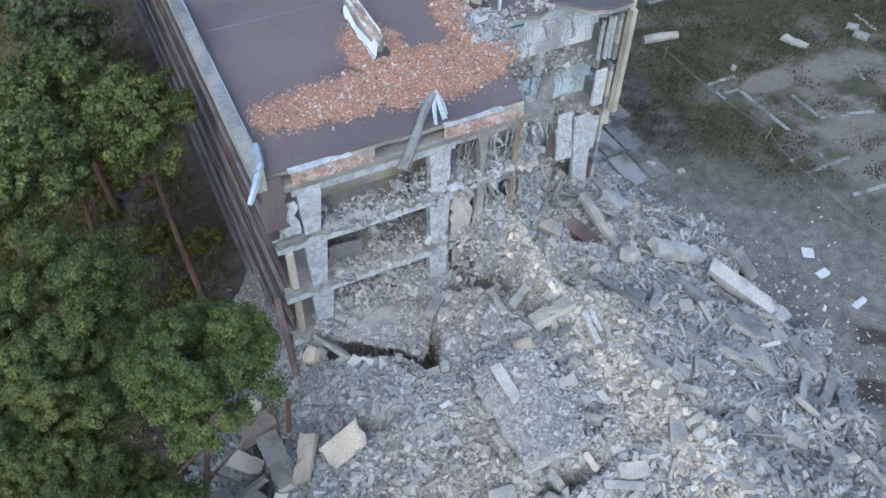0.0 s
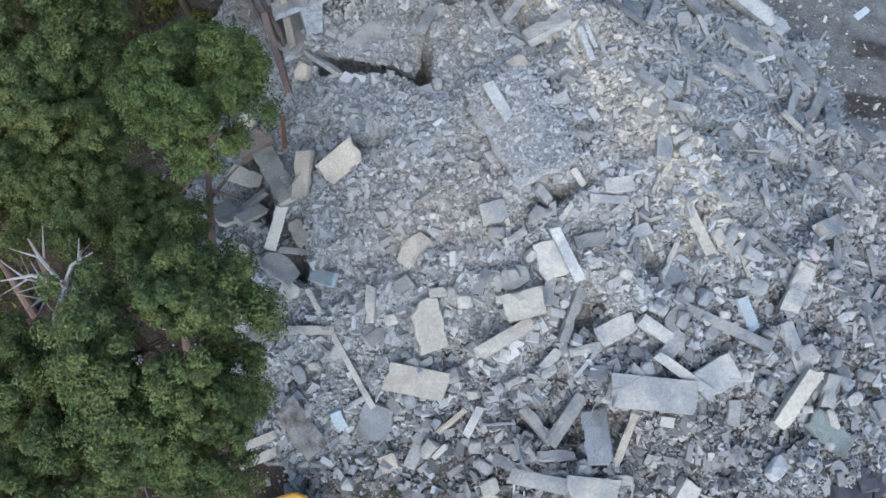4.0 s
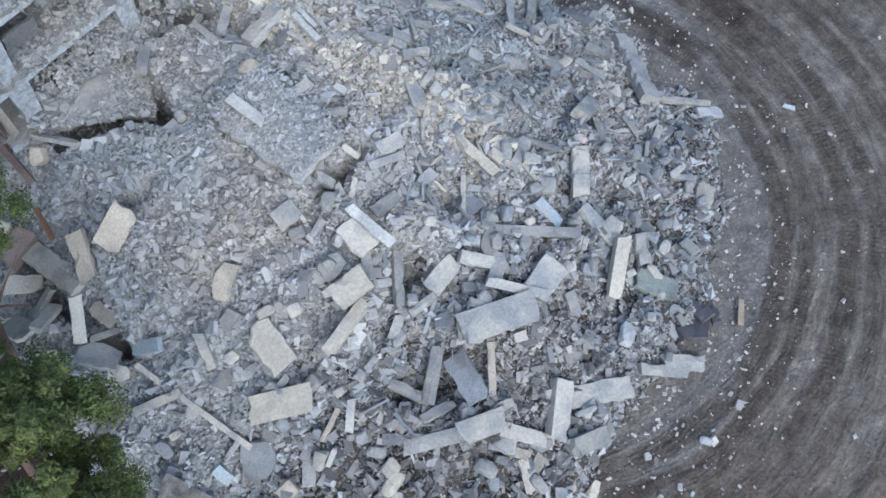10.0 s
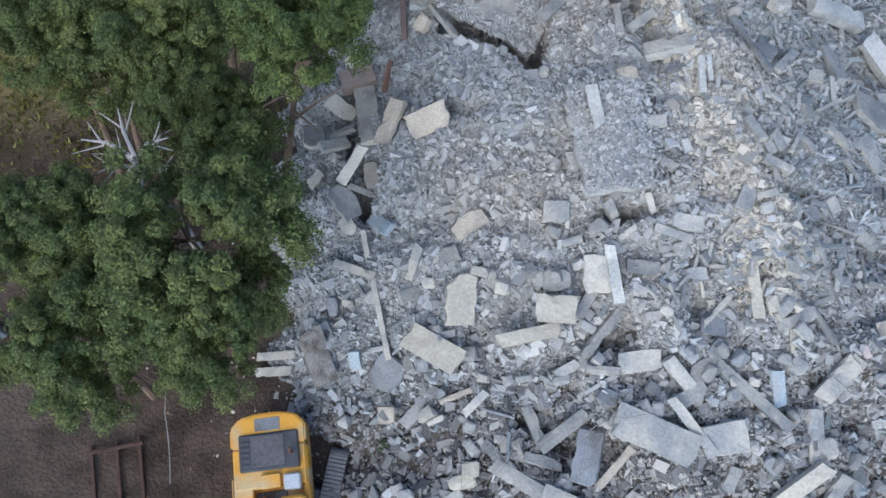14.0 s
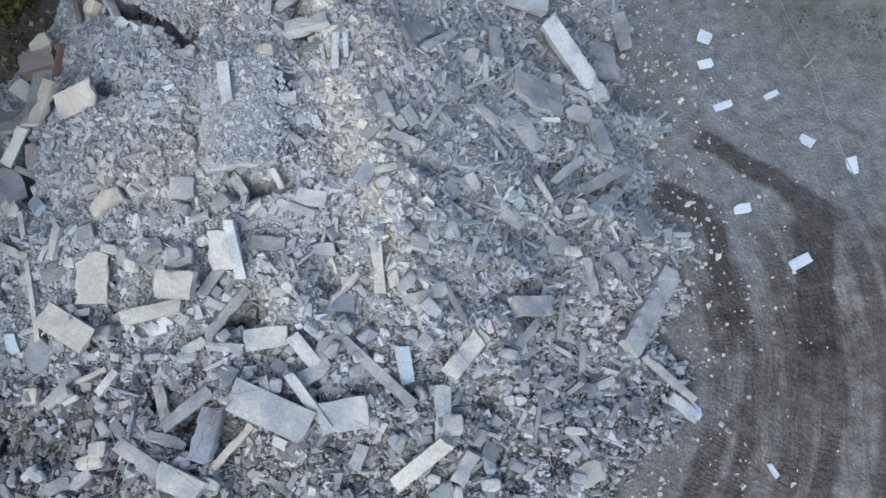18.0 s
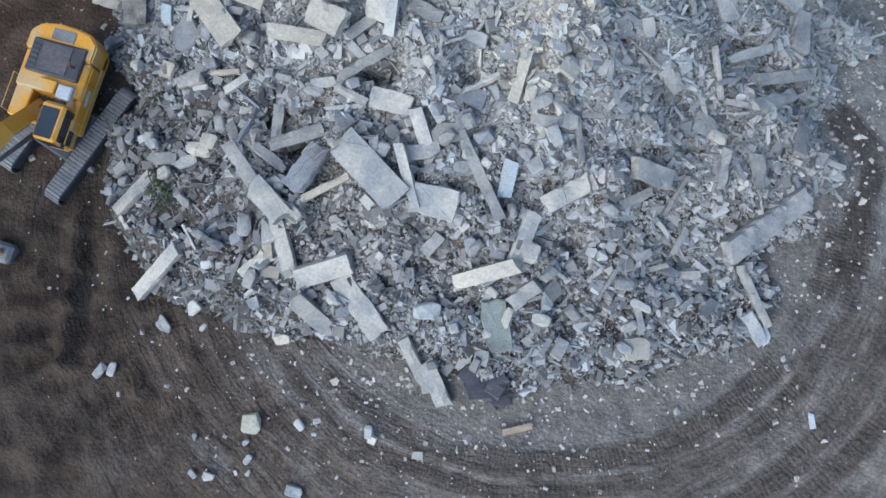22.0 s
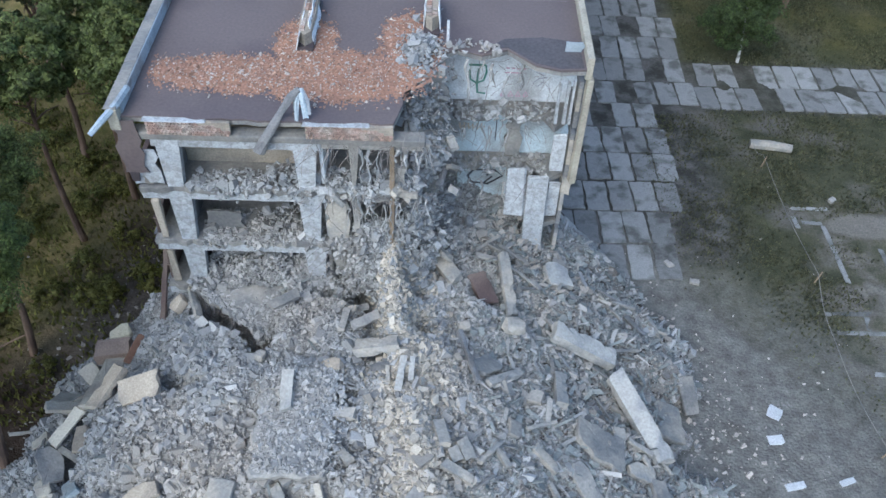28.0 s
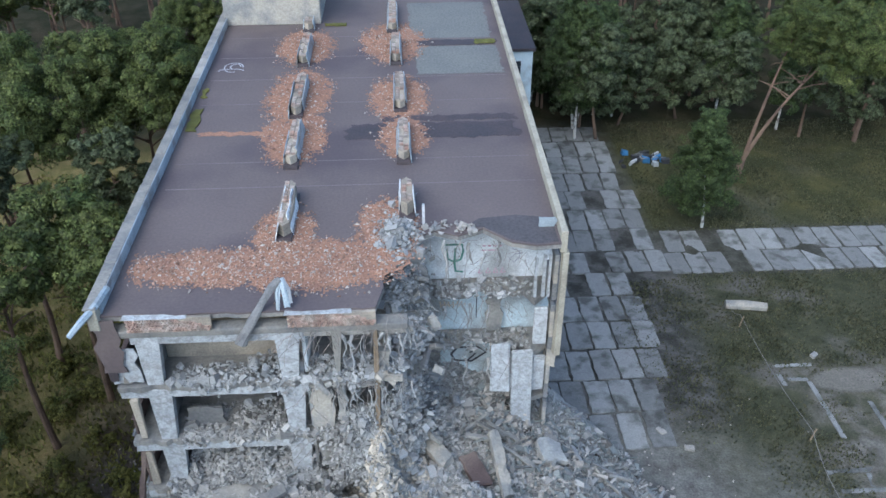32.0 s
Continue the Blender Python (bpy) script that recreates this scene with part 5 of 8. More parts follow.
def broken_bm(l, w, h, seed, cuts=0):
    """A slab or beam with chipped edges and uneven broken ends."""
    rnd = random.Random(seed)
    bm = bmesh.new()
    cuts = cuts or max(4, int(l / 0.3))
    around = []
    nw, nh = (3 if w > 0.7 else 2), (2 if h > 0.3 else 1)
    for i in range(nw):
        around.append((-1 + 2 * i / nw, -1))
    for i in range(nh):
        around.append((1, -1 + 2 * i / nh))
    for i in range(nw):
        around.append((1 - 2 * i / nw, 1))
    for i in range(nh):
        around.append((-1, 1 - 2 * i / nh))
    m = len(around)
    slant, skew = rnd.uniform(-0.3, 0.3) * min(1.0, l / w / 2), rnd.uniform(-0.3, 0.3) * min(1.0, l / w / 2)
    jag = [[rnd.uniform(-0.06, 0.06) * min(l, w * 1.5) for _ in range(m)] for _ in range(2)]
    chip = min(0.05, 0.14 * min(w, h))
    rings = []
    for i in range(cuts + 1):
        f = i / cuts
        ring = []
        for k, (sy, sz) in enumerate(around):
            x = (f - 0.5) * l + (slant * (1 - f) + skew * f) * sy * w * 0.5
            if i == 0:
                x += jag[0][k]
            elif i == cuts:
                x += jag[1][k]
            corner = abs(sy) == 1 and abs(sz) == 1
            c = chip * ((rnd.uniform(0.1, 0.4) + (1.5 if rnd.random() < 0.14 else 0)) if corner else rnd.uniform(-0.15, 0.15))
            ring.append(bm.verts.new((x, sy * (w / 2 - c * (abs(sy) == 1)), sz * (h / 2 - c * (abs(sz) == 1)) + (0 if corner else rnd.uniform(-0.2, 0.2) * chip))))
        rings.append(ring)
    for a, b in zip(rings, rings[1:]):
        for k in range(m):
            bm.faces.new((a[k], b[k], b[(k + 1) % m], a[(k + 1) % m]))
    bm.faces.new(rings[0]), bm.faces.new(rings[-1][::-1])
    bmesh.ops.recalc_face_normals(bm, faces=bm.faces[:])
    bmesh.ops.triangulate(bm, faces=[f for f in bm.faces if len(f.verts) > 4])
    return bm


seed_count = [100]


def piece(kind, x, y, yaw, l, w, h, material, label, pitch=None, lift=0.0, roll=None, shape=None):
    """One broken piece resting on the heap along its slope."""
    seed_count[0] += 1
    s = seed_count[0]
    rnd = random.Random(s)
    a = radians(yaw)
    dx, dy = math.cos(a) * l / 2, math.sin(a) * l / 2
    z0, z1 = top(x - dx, y - dy), top(x + dx, y + dy)
    if pitch is None:
        pitch = -math.degrees(math.atan2(z1 - z0, l))
    if roll is None:
        nx, ny = -math.sin(a) * 0.5, math.cos(a) * 0.5
        roll = 0.5 * math.degrees(math.atan2(top(x + nx, y + ny) - top(x - nx, y - ny), 1.0)) + rnd.uniform(-6, 6)
    z = max((z0 + z1) / 2, top(x, y), 0.5 * (top(x - dx / 2, y - dy / 2) + top(x + dx / 2, y + dy / 2))) + h * 0.4 + 0.1 + lift
    return thing(kind, label, "concrete piece" if "concrete" in label else "debris", "large broken pieces on the heap", m=pose(x, y, z, roll, pitch, yaw), bm=(shape or broken_bm)(l, w, h, s), material=material)


def beam(x, y, yaw, l, w=0.6, h=0.4, material=None, label="grey broken concrete beam on the rubble", **k):
    return piece("concrete_fragment", x, y, yaw, l, w, h, material or concrete, label, **k)


faded_blue = mat("faded_blue_paint", (0.27, 0.315, 0.335), (0.33, 0.365, 0.38), 1.2, c3=(0.3, 0.3, 0.29), s3=1.0)
cream_concrete = mat("cream_concrete", (0.325, 0.294, 0.238), (0.395, 0.357, 0.288), 1.2, vary="object", amount=0.14, c3=(0.30, 0.27, 0.225), s3=0.9, t3=0.53, bump=0.5, grain=0.2, fine=9)
white_concrete = mat("white_concrete", (0.33, 0.316, 0.288), (0.41, 0.392, 0.358), 1.4, vary="object", amount=0.14, c3=(0.25, 0.25, 0.245), s3=0.9, t3=0.52, bump=0.5, grain=0.2, fine=9)
pink_stone = mat("pink_stone", (0.33, 0.27, 0.25), (0.40, 0.33, 0.31), 1.6, bump=0.4)
wall_plaster = mat("wall_plaster", (0.43, 0.395, 0.325), (0.52, 0.48, 0.40), 1.2, vary="object", amount=0.12, c3=(0.33, 0.30, 0.255), s3=1.2, t3=0.54, bump=0.4, grain=0.2)
brown_board = mat("brown_board", (0.20, 0.115, 0.08), (0.27, 0.165, 0.12), 2.0, fine=20)
green_panel = mat("green_panel", (0.17, 0.185, 0.165), (0.23, 0.24, 0.21), 1.2, c3=(0.13, 0.13, 0.12), s3=0.9)


def shard_bm(l, w, h, seed):
    """A flat slab broken all round: cut corners, ragged edges, chipped rims."""
    rnd = random.Random(seed)
    cuts = [(rnd.uniform(0.05, 0.38) * l, rnd.uniform(0.05, 0.38) * w) if rnd.random() < 0.42 else (0.03 * l, 0.03 * w) for _ in range(4)]
    hl, hw = l / 2, w / 2
    ring = [(-hl + cuts[0][0], -hw), (hl - cuts[1][0], -hw), (hl, -hw + cuts[1][1]), (hl, hw - cuts[2][1]), (hl - cuts[2][0], hw), (-hl + cuts[3][0], hw), (-hl, hw - cuts[3][1]), (-hl, -hw + cuts[0][1])]
    pts, rag = [], 0.035 * min(l, w) + 0.015
    for (ax, ay), (bx, by) in zip(ring, ring[1:] + ring[:1]):
        n = max(1, int(math.hypot(bx - ax, by - ay) / 0.28))
        for i in range(n):
            pts.append((ax + (bx - ax) * i / n + rnd.uniform(-rag, rag), ay + (by - ay) * i / n + rnd.uniform(-rag, rag)))
    bm = bmesh.new()
    k = [rnd.uniform(0.0, 0.07) for _ in pts]
    lo = [bm.verts.new((x * (1 - 0.5 * c), y * (1 - 0.5 * c), -h / 2)) for (x, y), c in zip(pts, k)]
    mid = [bm.verts.new((x, y, h * rnd.uniform(0.1, 0.42))) for x, y in pts]
    hi = [bm.verts.new((x * (1 - c) - math.copysign(0.012, x), y * (1 - c) - math.copysign(0.012, y), h / 2 + rnd.uniform(-0.015, 0.015))) for (x, y), c in zip(pts, k)]
    n = len(pts)
    for low, high in ((lo, mid), (mid, hi)):
        for i in range(n):
            bm.faces.new((low[i], low[(i + 1) % n], high[(i + 1) % n], high[i]))
    c0, c1 = bm.verts.new((0, 0, h / 2)), bm.verts.new((0, 0, -h / 2))
    for i in range(n):
        bm.faces.new((hi[i], hi[(i + 1) % n], c0)), bm.faces.new((lo[(i + 1) % n], lo[i], c1))
    bmesh.ops.recalc_face_normals(bm, faces=bm.faces[:])
    return bm


def lump_bm(l, w, h, seed):
    """A rough block with rounded, broken corners."""
    rnd = random.Random(seed)
    bm = bmesh.new()
    for _ in range(30):
        d = Vector((rnd.gauss(0, 1), rnd.gauss(0, 1), rnd.gauss(0, 1))).normalized()
        q = [math.copysign(abs(v) ** 0.55, v) * rnd.uniform(0.8, 1.0) for v in d]
        bm.verts.new((q[0] * l * 0.52, q[1] * w * 0.52, q[2] * h * 0.52))
    bmesh.ops.convex_hull(bm, input=bm.verts[:])
    bmesh.ops.delete(bm, geom=[v for v in bm.verts if not v.link_faces], context="VERTS")
    return bm


def shard(x, y, yaw, l, w, h=0.2, material=None, label="grey flat broken concrete slab on the rubble", **k):
    return piece("concrete_slab", x, y, yaw, l, w, h, material or concrete, label, shape=shard_bm, **k)


def lump(x, y, yaw, l, w, h, material=None, label="grey rough concrete lump on the rubble", **k):
    return piece("concrete_lump", x, y, yaw, l, w, h, material or concrete, label, shape=lump_bm, **k)


beam(-2.8, -11.7, -85, 5.44, 0.25, 0.16, pale_concrete, "long whitewashed concrete post on the rubble")
shard(-2.3, -8.9, -55, 1.62, 0.61, 0.20, faded_blue, "blue-white painted flat broken concrete slab on the rubble")
beam(-3.6, -10.5, -35, 2.13, 0.37, 0.22, pale_concrete, "pale broken concrete beam on the rubble")
lump(-5.7, -9.0, -22, 1.70, 0.57, 0.37, concrete, "grey rough concrete lump on the rubble")
beam(-1.1, -11.1, -118, 1.47, 0.41, 0.25, pale_concrete, "pale broken concrete beam on the rubble")
shard(1.2, -10.0, 24, 1.47, 0.83, 0.20, tan_plaster, "tan flat broken concrete slab on the rubble")
shard(0.5, -12.9, -100, 2.1, 1.15, 0.22, cream_concrete, "cream-coloured flat broken wall slab on the rubble", lift=0.3, roll=-12)
lump(2.1, -12.7, -108, 0.68, 0.77, 0.44, pale_concrete, "pale rough concrete lump on the rubble")
lump(-0.6, -11.9, -17, 0.63, 0.50, 0.32, pale_concrete, "pale rough concrete lump on the rubble")
shard(4.4, -10.4, -12, 1.03, 0.85, 0.20, pale_concrete, "pale flat broken concrete slab on the rubble")
shard(4.1, -12.9, -12, 0.99, 0.84, 0.20, concrete, "grey flat broken concrete slab on the rubble")
beam(3.9, -14.0, -14, 1.5, 1.05, 0.4, cream_concrete, "cream-coloured thick broken concrete block on the rubble", lift=0.3, roll=12)
beam(2.8, -14.7, 4, 2.3, 0.5, 0.4, cream_concrete, "cream-coloured broken concrete beam on the rubble", lift=0.3, pitch=-6)
beam(5.1, -13.8, -130, 1.13, 0.43, 0.26, concrete, "grey broken concrete beam on the rubble")
shard(5.7, -12.8, -92, 1.47, 1.14, 0.20, pale_concrete, "pale flat broken concrete slab on the rubble")
beam(6.2, -13.0, -84, 2.24, 0.44, 0.26, white_concrete, "whitish broken concrete beam on the rubble", lift=0.3)
beam(5.1, -14.6, -26, 0.73, 0.33, 0.20, white_concrete, "whitish broken concrete beam on the rubble")
beam(5.6, -14.9, -137, 2.21, 0.41, 0.25, concrete, "grey broken concrete beam on the rubble")
shard(7.4, -12.8, -12, 1.28, 0.52, 0.20, concrete, "grey flat broken concrete slab on the rubble")
beam(8.0, -10.5, -70, 0.83, 0.27, 0.16, pale_concrete, "pale broken concrete beam on the rubble")
shard(9.2, -11.5, -17, 1.14, 0.62, 0.20, pale_concrete, "pale flat broken concrete slab on the rubble")
beam(8.6, -11.8, -26, 1.46, 0.33, 0.20, pale_concrete, "pale broken concrete beam on the rubble")
beam(6.5, -10.5, -62, 0.94, 0.41, 0.24, pale_concrete, "pale broken concrete beam on the rubble")
beam(7.0, -11.5, -154, 0.81, 0.24, 0.16, pale_concrete, "pale broken concrete beam on the rubble")
lump(8.3, -12.2, -12, 0.48, 0.36, 0.24, pale_concrete, "pale rough concrete lump on the rubble")
lump(9.7, -12.3, -71, 0.55, 0.33, 0.22, pale_concrete, "pale rough concrete lump on the rubble")
beam(9.4, -12.9, -115, 1.03, 0.13, 0.13, pale_concrete, "thin pale concrete bar on the rubble", lift=0.08)
beam(8.8, -13.5, -141, 1.06, 0.11, 0.11, pale_concrete, "thin pale concrete bar on the rubble", lift=0.08)
beam(10.0, -12.5, -101, 0.77, 0.15, 0.15, pale_concrete, "thin pale concrete bar on the rubble", lift=0.08)
beam(8.3, -14.0, -77, 0.83, 0.13, 0.13, pale_concrete, "thin pale concrete bar on the rubble", lift=0.08)
beam(8.7, -14.0, -110, 0.82, 0.10, 0.10, pale_concrete, "thin pale concrete bar on the rubble", lift=0.08)
beam(9.7, -13.7, -75, 0.72, 0.14, 0.14, pale_concrete, "thin pale concrete bar on the rubble", lift=0.08)
beam(8.2, -14.7, -71, 1.36, 0.14, 0.14, pale_concrete, "thin pale concrete bar on the rubble", lift=0.08)
beam(10.0, -14.7, -141, 1.59, 0.22, 0.20, pale_concrete, "thin pale concrete bar on the rubble", lift=0.08)
beam(10.6, -12.0, -139, 0.85, 0.14, 0.14, pale_concrete, "thin pale concrete bar on the rubble", lift=0.08)
beam(7.5, -13.8, -55, 0.59, 0.13, 0.13, pale_concrete, "thin pale concrete bar on the rubble", lift=0.08)
beam(10.2, -13.1, -21, 0.69, 0.14, 0.14, pale_concrete, "thin pale concrete bar on the rubble", lift=0.08)
beam(11.4, -14.3, -91, 1.88, 0.45, 0.27, cream_concrete, "cream-coloured broken concrete beam on the rubble")
beam(11.7, -14.2, -115, 0.90, 0.13, 0.13, pale_concrete, "thin pale concrete bar on the rubble", lift=0.08)
beam(12.1, -11.0, 6, 0.79, 0.29, 0.17, pale_concrete, "pale broken concrete beam on the rubble")
shard(12.7, -15.4, 13, 1.22, 0.44, 0.20, pale_concrete, "pale flat broken concrete slab on the rubble")
beam(12.7, -16.1, -99, 0.92, 0.20, 0.16, cream_concrete, "cream-coloured broken concrete beam on the rubble")
lump(11.9, -14.8, -91, 0.74, 0.51, 0.33, cream_concrete, "cream-coloured rough concrete lump on the rubble")
shard(13.0, -13.5, -12, 0.72, 0.60, 0.20, cream_concrete, "cream-coloured flat broken concrete slab on the rubble")
beam(21.4, -10.3, 31, 3.24, 0.51, 0.31, pale_concrete, "pale rounded concrete post on the rubble")
beam(21.1, -11.5, 40, 2.71, 0.51, 0.30, pale_concrete, "pale broken concrete beam on the rubble")
beam(18.4, -11.7, -63, 2.01, 0.20, 0.20, pale_concrete, "thin pale concrete bar on the rubble", lift=0.08)
beam(19.6, -12.3, 7, 1.07, 0.23, 0.16, concrete, "grey broken concrete beam on the rubble")
shard(19.6, -10.2, -144, 2.21, 0.41, 0.20, concrete, "grey flat broken concrete slab on the rubble")
beam(18.9, -11.8, -143, 1.21, 0.22, 0.20, concrete, "thin grey concrete bar on the rubble", lift=0.08)
shard(22.7, -12.4, -89, 1.72, 0.60, 0.20, concrete, "grey flat broken concrete slab on the rubble")
beam(21.2, -14.3, -54, 1.32, 0.58, 0.35, concrete, "grey broken concrete beam on the rubble")
beam(19.8, -14.8, -85, 1.58, 0.38, 0.23, concrete, "grey broken concrete beam on the rubble")
beam(22.3, -16.1, -129, 4.36, 0.92, 0.55, concrete, "grey broken concrete beam on the rubble")
shard(16.8, -12.5, -29, 1.15, 0.55, 0.20, concrete, "grey flat broken concrete slab on the rubble")
shard(15.4, -11.1, -59, 0.71, 0.43, 0.20, concrete, "grey flat broken concrete slab on the rubble")
shard(14.5, -11.3, -48, 0.90, 0.66, 0.20, dark_concrete, "dark grey flat broken concrete slab on the rubble")
lump(16.2, -13.8, -4, 0.49, 0.34, 0.22, white_concrete, "whitish rough concrete lump on the rubble")
beam(17.0, -16.1, 6, 1.81, 0.77, 0.46, pale_concrete, "pale thick concrete block on the rubble")
lump(19.2, -13.7, -2, 0.95, 0.50, 0.32, cream_concrete, "cream-coloured rough concrete lump on the rubble")
shard(18.6, -13.5, -1, 1.17, 0.74, 0.20, concrete, "grey flat broken concrete slab on the rubble")
beam(20.95, -4.8, -64, 4.3, 0.85, 0.55, white_concrete, "long pale concrete beam on the rubble", lift=0.3, roll=3)
beam(18.7, -1.8, -6, 3.3, 0.9, 0.55, white_concrete, "long pale concrete beam on the rubble", lift=0.3, roll=3)
shard(19.8, -6.2, -99, 1.15, 0.53, 0.20, pale_concrete, "pale flat broken concrete slab on the rubble")
shard(18.8, -7.0, -12, 2.46, 1.61, 0.28, concrete, "grey flat broken concrete slab on the rubble")
shard(20.7, -7.4, 4, 1.52, 0.69, 0.20, pale_concrete, "pale flat broken concrete slab on the rubble")
shard(23.0, -3.4, -90, 2.04, 1.42, 0.28, pale_concrete, "pale flat broken concrete slab on the rubble")
shard(24.4, -1.6, -79, 1.86, 0.81, 0.20, concrete, "grey flat broken concrete slab on the rubble")
shard(18.0, -8.8, -60, 1.87, 0.85, 0.20, concrete, "grey flat broken concrete slab on the rubble")
beam(21.5, -8.4, -81, 1.68, 0.68, 0.41, concrete, "grey broken concrete beam on the rubble")
beam(12.9, -9.7, -22, 1.25, 0.38, 0.23, pale_concrete, "pale broken concrete beam on the rubble")
shard(14.1, -4.4, 48, 1.60, 0.96, 0.20, concrete, "grey flat broken concrete slab on the rubble")
beam(14.9, -4.9, -140, 2.05, 0.37, 0.22, concrete, "grey broken concrete beam on the rubble")
shard(16.2, -5.5, -27, 0.61, 0.63, 0.20, concrete, "grey flat broken concrete slab on the rubble")
beam(17.3, -4.8, -95, 2.22, 0.55, 0.33, concrete, "grey broken concrete beam on the rubble")
beam(13.2, -8.7, -60, 0.79, 0.51, 0.31, pale_concrete, "pale broken concrete beam on the rubble")
beam(12.8, -9.0, -58, 0.57, 0.45, 0.27, concrete, "grey broken concrete beam on the rubble")
beam(14.6, -8.6, -58, 1.09, 0.26, 0.20, pale_concrete, "thin pale concrete bar on the rubble", lift=0.08)
beam(14.2, -8.6, -129, 1.37, 0.20, 0.20, pale_concrete, "thin pale concrete bar on the rubble", lift=0.08)
beam(16.4, -8.3, -41, 1.28, 0.40, 0.24, pale_concrete, "pale broken concrete beam on the rubble")
beam(6.4, -6.7, -88, 1.68, 0.50, 0.30, white_concrete, "whitish broken concrete beam on the rubble", lift=0.3)
beam(9.7, -4.5, -1, 1.79, 0.73, 0.44, pale_concrete, "pale broken concrete beam on the rubble")
beam(10.7, -5.9, -97, 1.50, 0.29, 0.17, white_concrete, "whitish broken concrete beam on the rubble")
beam(11.1, -5.6, -93, 1.04, 0.22, 0.16, white_concrete, "whitish broken concrete beam on the rubble")
beam(10.2, -5.8, -89, 0.70, 0.20, 0.16, pale_concrete, "pale broken concrete beam on the rubble")
lump(8.0, -5.3, -19, 1.22, 0.65, 0.42, tan_plaster, "tan rough concrete lump on the rubble")
beam(8.7, -7.5, -10, 0.77, 0.47, 0.28, pale_concrete, "pale broken concrete beam on the rubble")
beam(8.1, -8.4, -80, 0.90, 0.28, 0.17, pale_concrete, "pale broken concrete beam on the rubble")
beam(8.7, -9.1, -49, 1.06, 0.37, 0.22, pale_concrete, "pale broken concrete beam on the rubble")
beam(8.5, -6.0, -14, 1.19, 0.10, 0.08, white_concrete, "thin whitish concrete bar on the rubble", lift=0.08)
beam(9.1, -2.9, 29, 1.25, 0.43, 0.26, concrete, "grey broken concrete beam on the rubble")
lump(4.3, -6.7, -13, 0.62, 0.42, 0.28, concrete, "grey rough concrete lump on the rubble")
shard(-2.3, -3.9, -88, 3.7, 0.95, 0.24, wall_plaster, "tan edge of a broken floor slab jutting from the rubble", lift=0.16, roll=2)
shard(-4.9, -3.5, -83, 2.3, 1.0, 0.2, wall_plaster, "cream wall slab fallen at the heap's western edge", roll=-14, lift=0.3)
shard(-3.5, -2.6, 140, 1.5, 0.75, 0.2, wall_plaster, "pale broken wall slab at the heap's western edge", lift=0.3)
shard(-3.9, -4.9, 23, 1.5, 0.55, 0.2, wall_plaster, "cream strip of broken wall at the heap's western edge", lift=0.35)
beam(-3.2, -6.2, 43, 1.9, 0.5, 0.16, wall_plaster, "whitish plank-like concrete piece leaning on the floor's edge", lift=0.25, pitch=-34, roll=18)
shard(-2.4, -6.8, -85, 1.1, 0.7, 0.22, tan_plaster, "tan broken slab end over a dark gap", lift=0.1)
shard(-3.7, -7.5, -60, 1.7, 1.0, 0.2, concrete, "grey floor slab sunk beside a dark gap", roll=-12, lift=0.1)
lump(-3.7, -8.5, -54, 0.95, 0.75, 0.4, wall_plaster, "cream-coloured rough concrete lump on the rubble")
beam(-1.3, -2.4, 71, 1.4, 0.32, 0.07, brown_board, "red-brown board leaning on the broken floor", roll=58, lift=0.2)
shard(-4.9, -5.9, 30, 0.9, 0.6, 0.2, wall_plaster, "pale broken wall slab at the heap's western edge", lift=0.15)
beam(-4.6, 0.9, -20, 1.75, 0.38, 0.23, cream_concrete, "cream-coloured broken concrete beam on the rubble")
beam(-3.5, -4.1, -9, 1.61, 0.36, 0.22, pale_concrete, "pale broken concrete beam on the rubble")
beam(0.1, -5.6, 12, 1.65, 1.05, 0.16, tan_plaster, "tan tilted slab standing out of the rubble", lift=0.3, pitch=-16, roll=26)
beam(-1.4, -5.2, 58, 1.9, 0.7, 0.35, tan_plaster, "tan broken wall end leaning out of the rubble", lift=0.3, pitch=-24)
beam(-6.3, -1.9, -83, 1.31, 0.39, 0.24, concrete, "grey broken concrete beam on the rubble")
beam(-7.6, -3.6, -0, 1.25, 0.14, 0.14, white_concrete, "thin whitish concrete bar on the rubble", lift=0.08)
lump(0.5, -0.6, 42, 0.92, 0.75, 0.49, tan_plaster, "tan rough concrete lump on the rubble")
beam(1.3, -0.8, -67, 2.32, 0.36, 0.21, pale_concrete, "pale broken concrete beam on the rubble")
beam(-7.4, -13.1, -12, 2.37, 0.37, 0.22, pale_concrete, "pale broken concrete beam on the rubble")
beam(-7.6, -13.7, -9, 1.88, 0.42, 0.25, pale_concrete, "pale broken concrete beam on the rubble")
beam(-5.5, -13.7, -78, 2.3, 0.95, 0.6, mat("weathered_block", (0.19, 0.175, 0.155), (0.27, 0.25, 0.225), 2.5, c3=(0.12, 0.105, 0.09), s3=1.6, t3=0.52, bump=0.8, grain=0.3), "weathered stained concrete block on the rubble", roll=-14)
shard(-4.0, -14.0, -89, 0.89, 0.49, 0.20, faded_blue, "blue-white painted flat broken concrete slab on the rubble")
shard(-2.7, -14.8, -130, 1.66, 1.36, 0.28, dark_concrete, "dark grey flat broken concrete slab on the rubble")
beam(-0.8, -14.5, -38, 2.3, 1.1, 0.22, cream_concrete, "cream-coloured flat broken wall slab on the rubble", lift=0.3)
shard(-2.9, -16.5, -10, 0.78, 0.70, 0.20, tan_plaster, "tan flat broken concrete slab on the rubble")
lump(-1.3, -16.8, 20, 1.01, 0.61, 0.40, pale_concrete, "pale rough concrete lump on the rubble")
lump(-1.0, -17.1, 15, 0.87, 0.27, 0.17, pale_concrete, "pale rough concrete lump on the rubble")
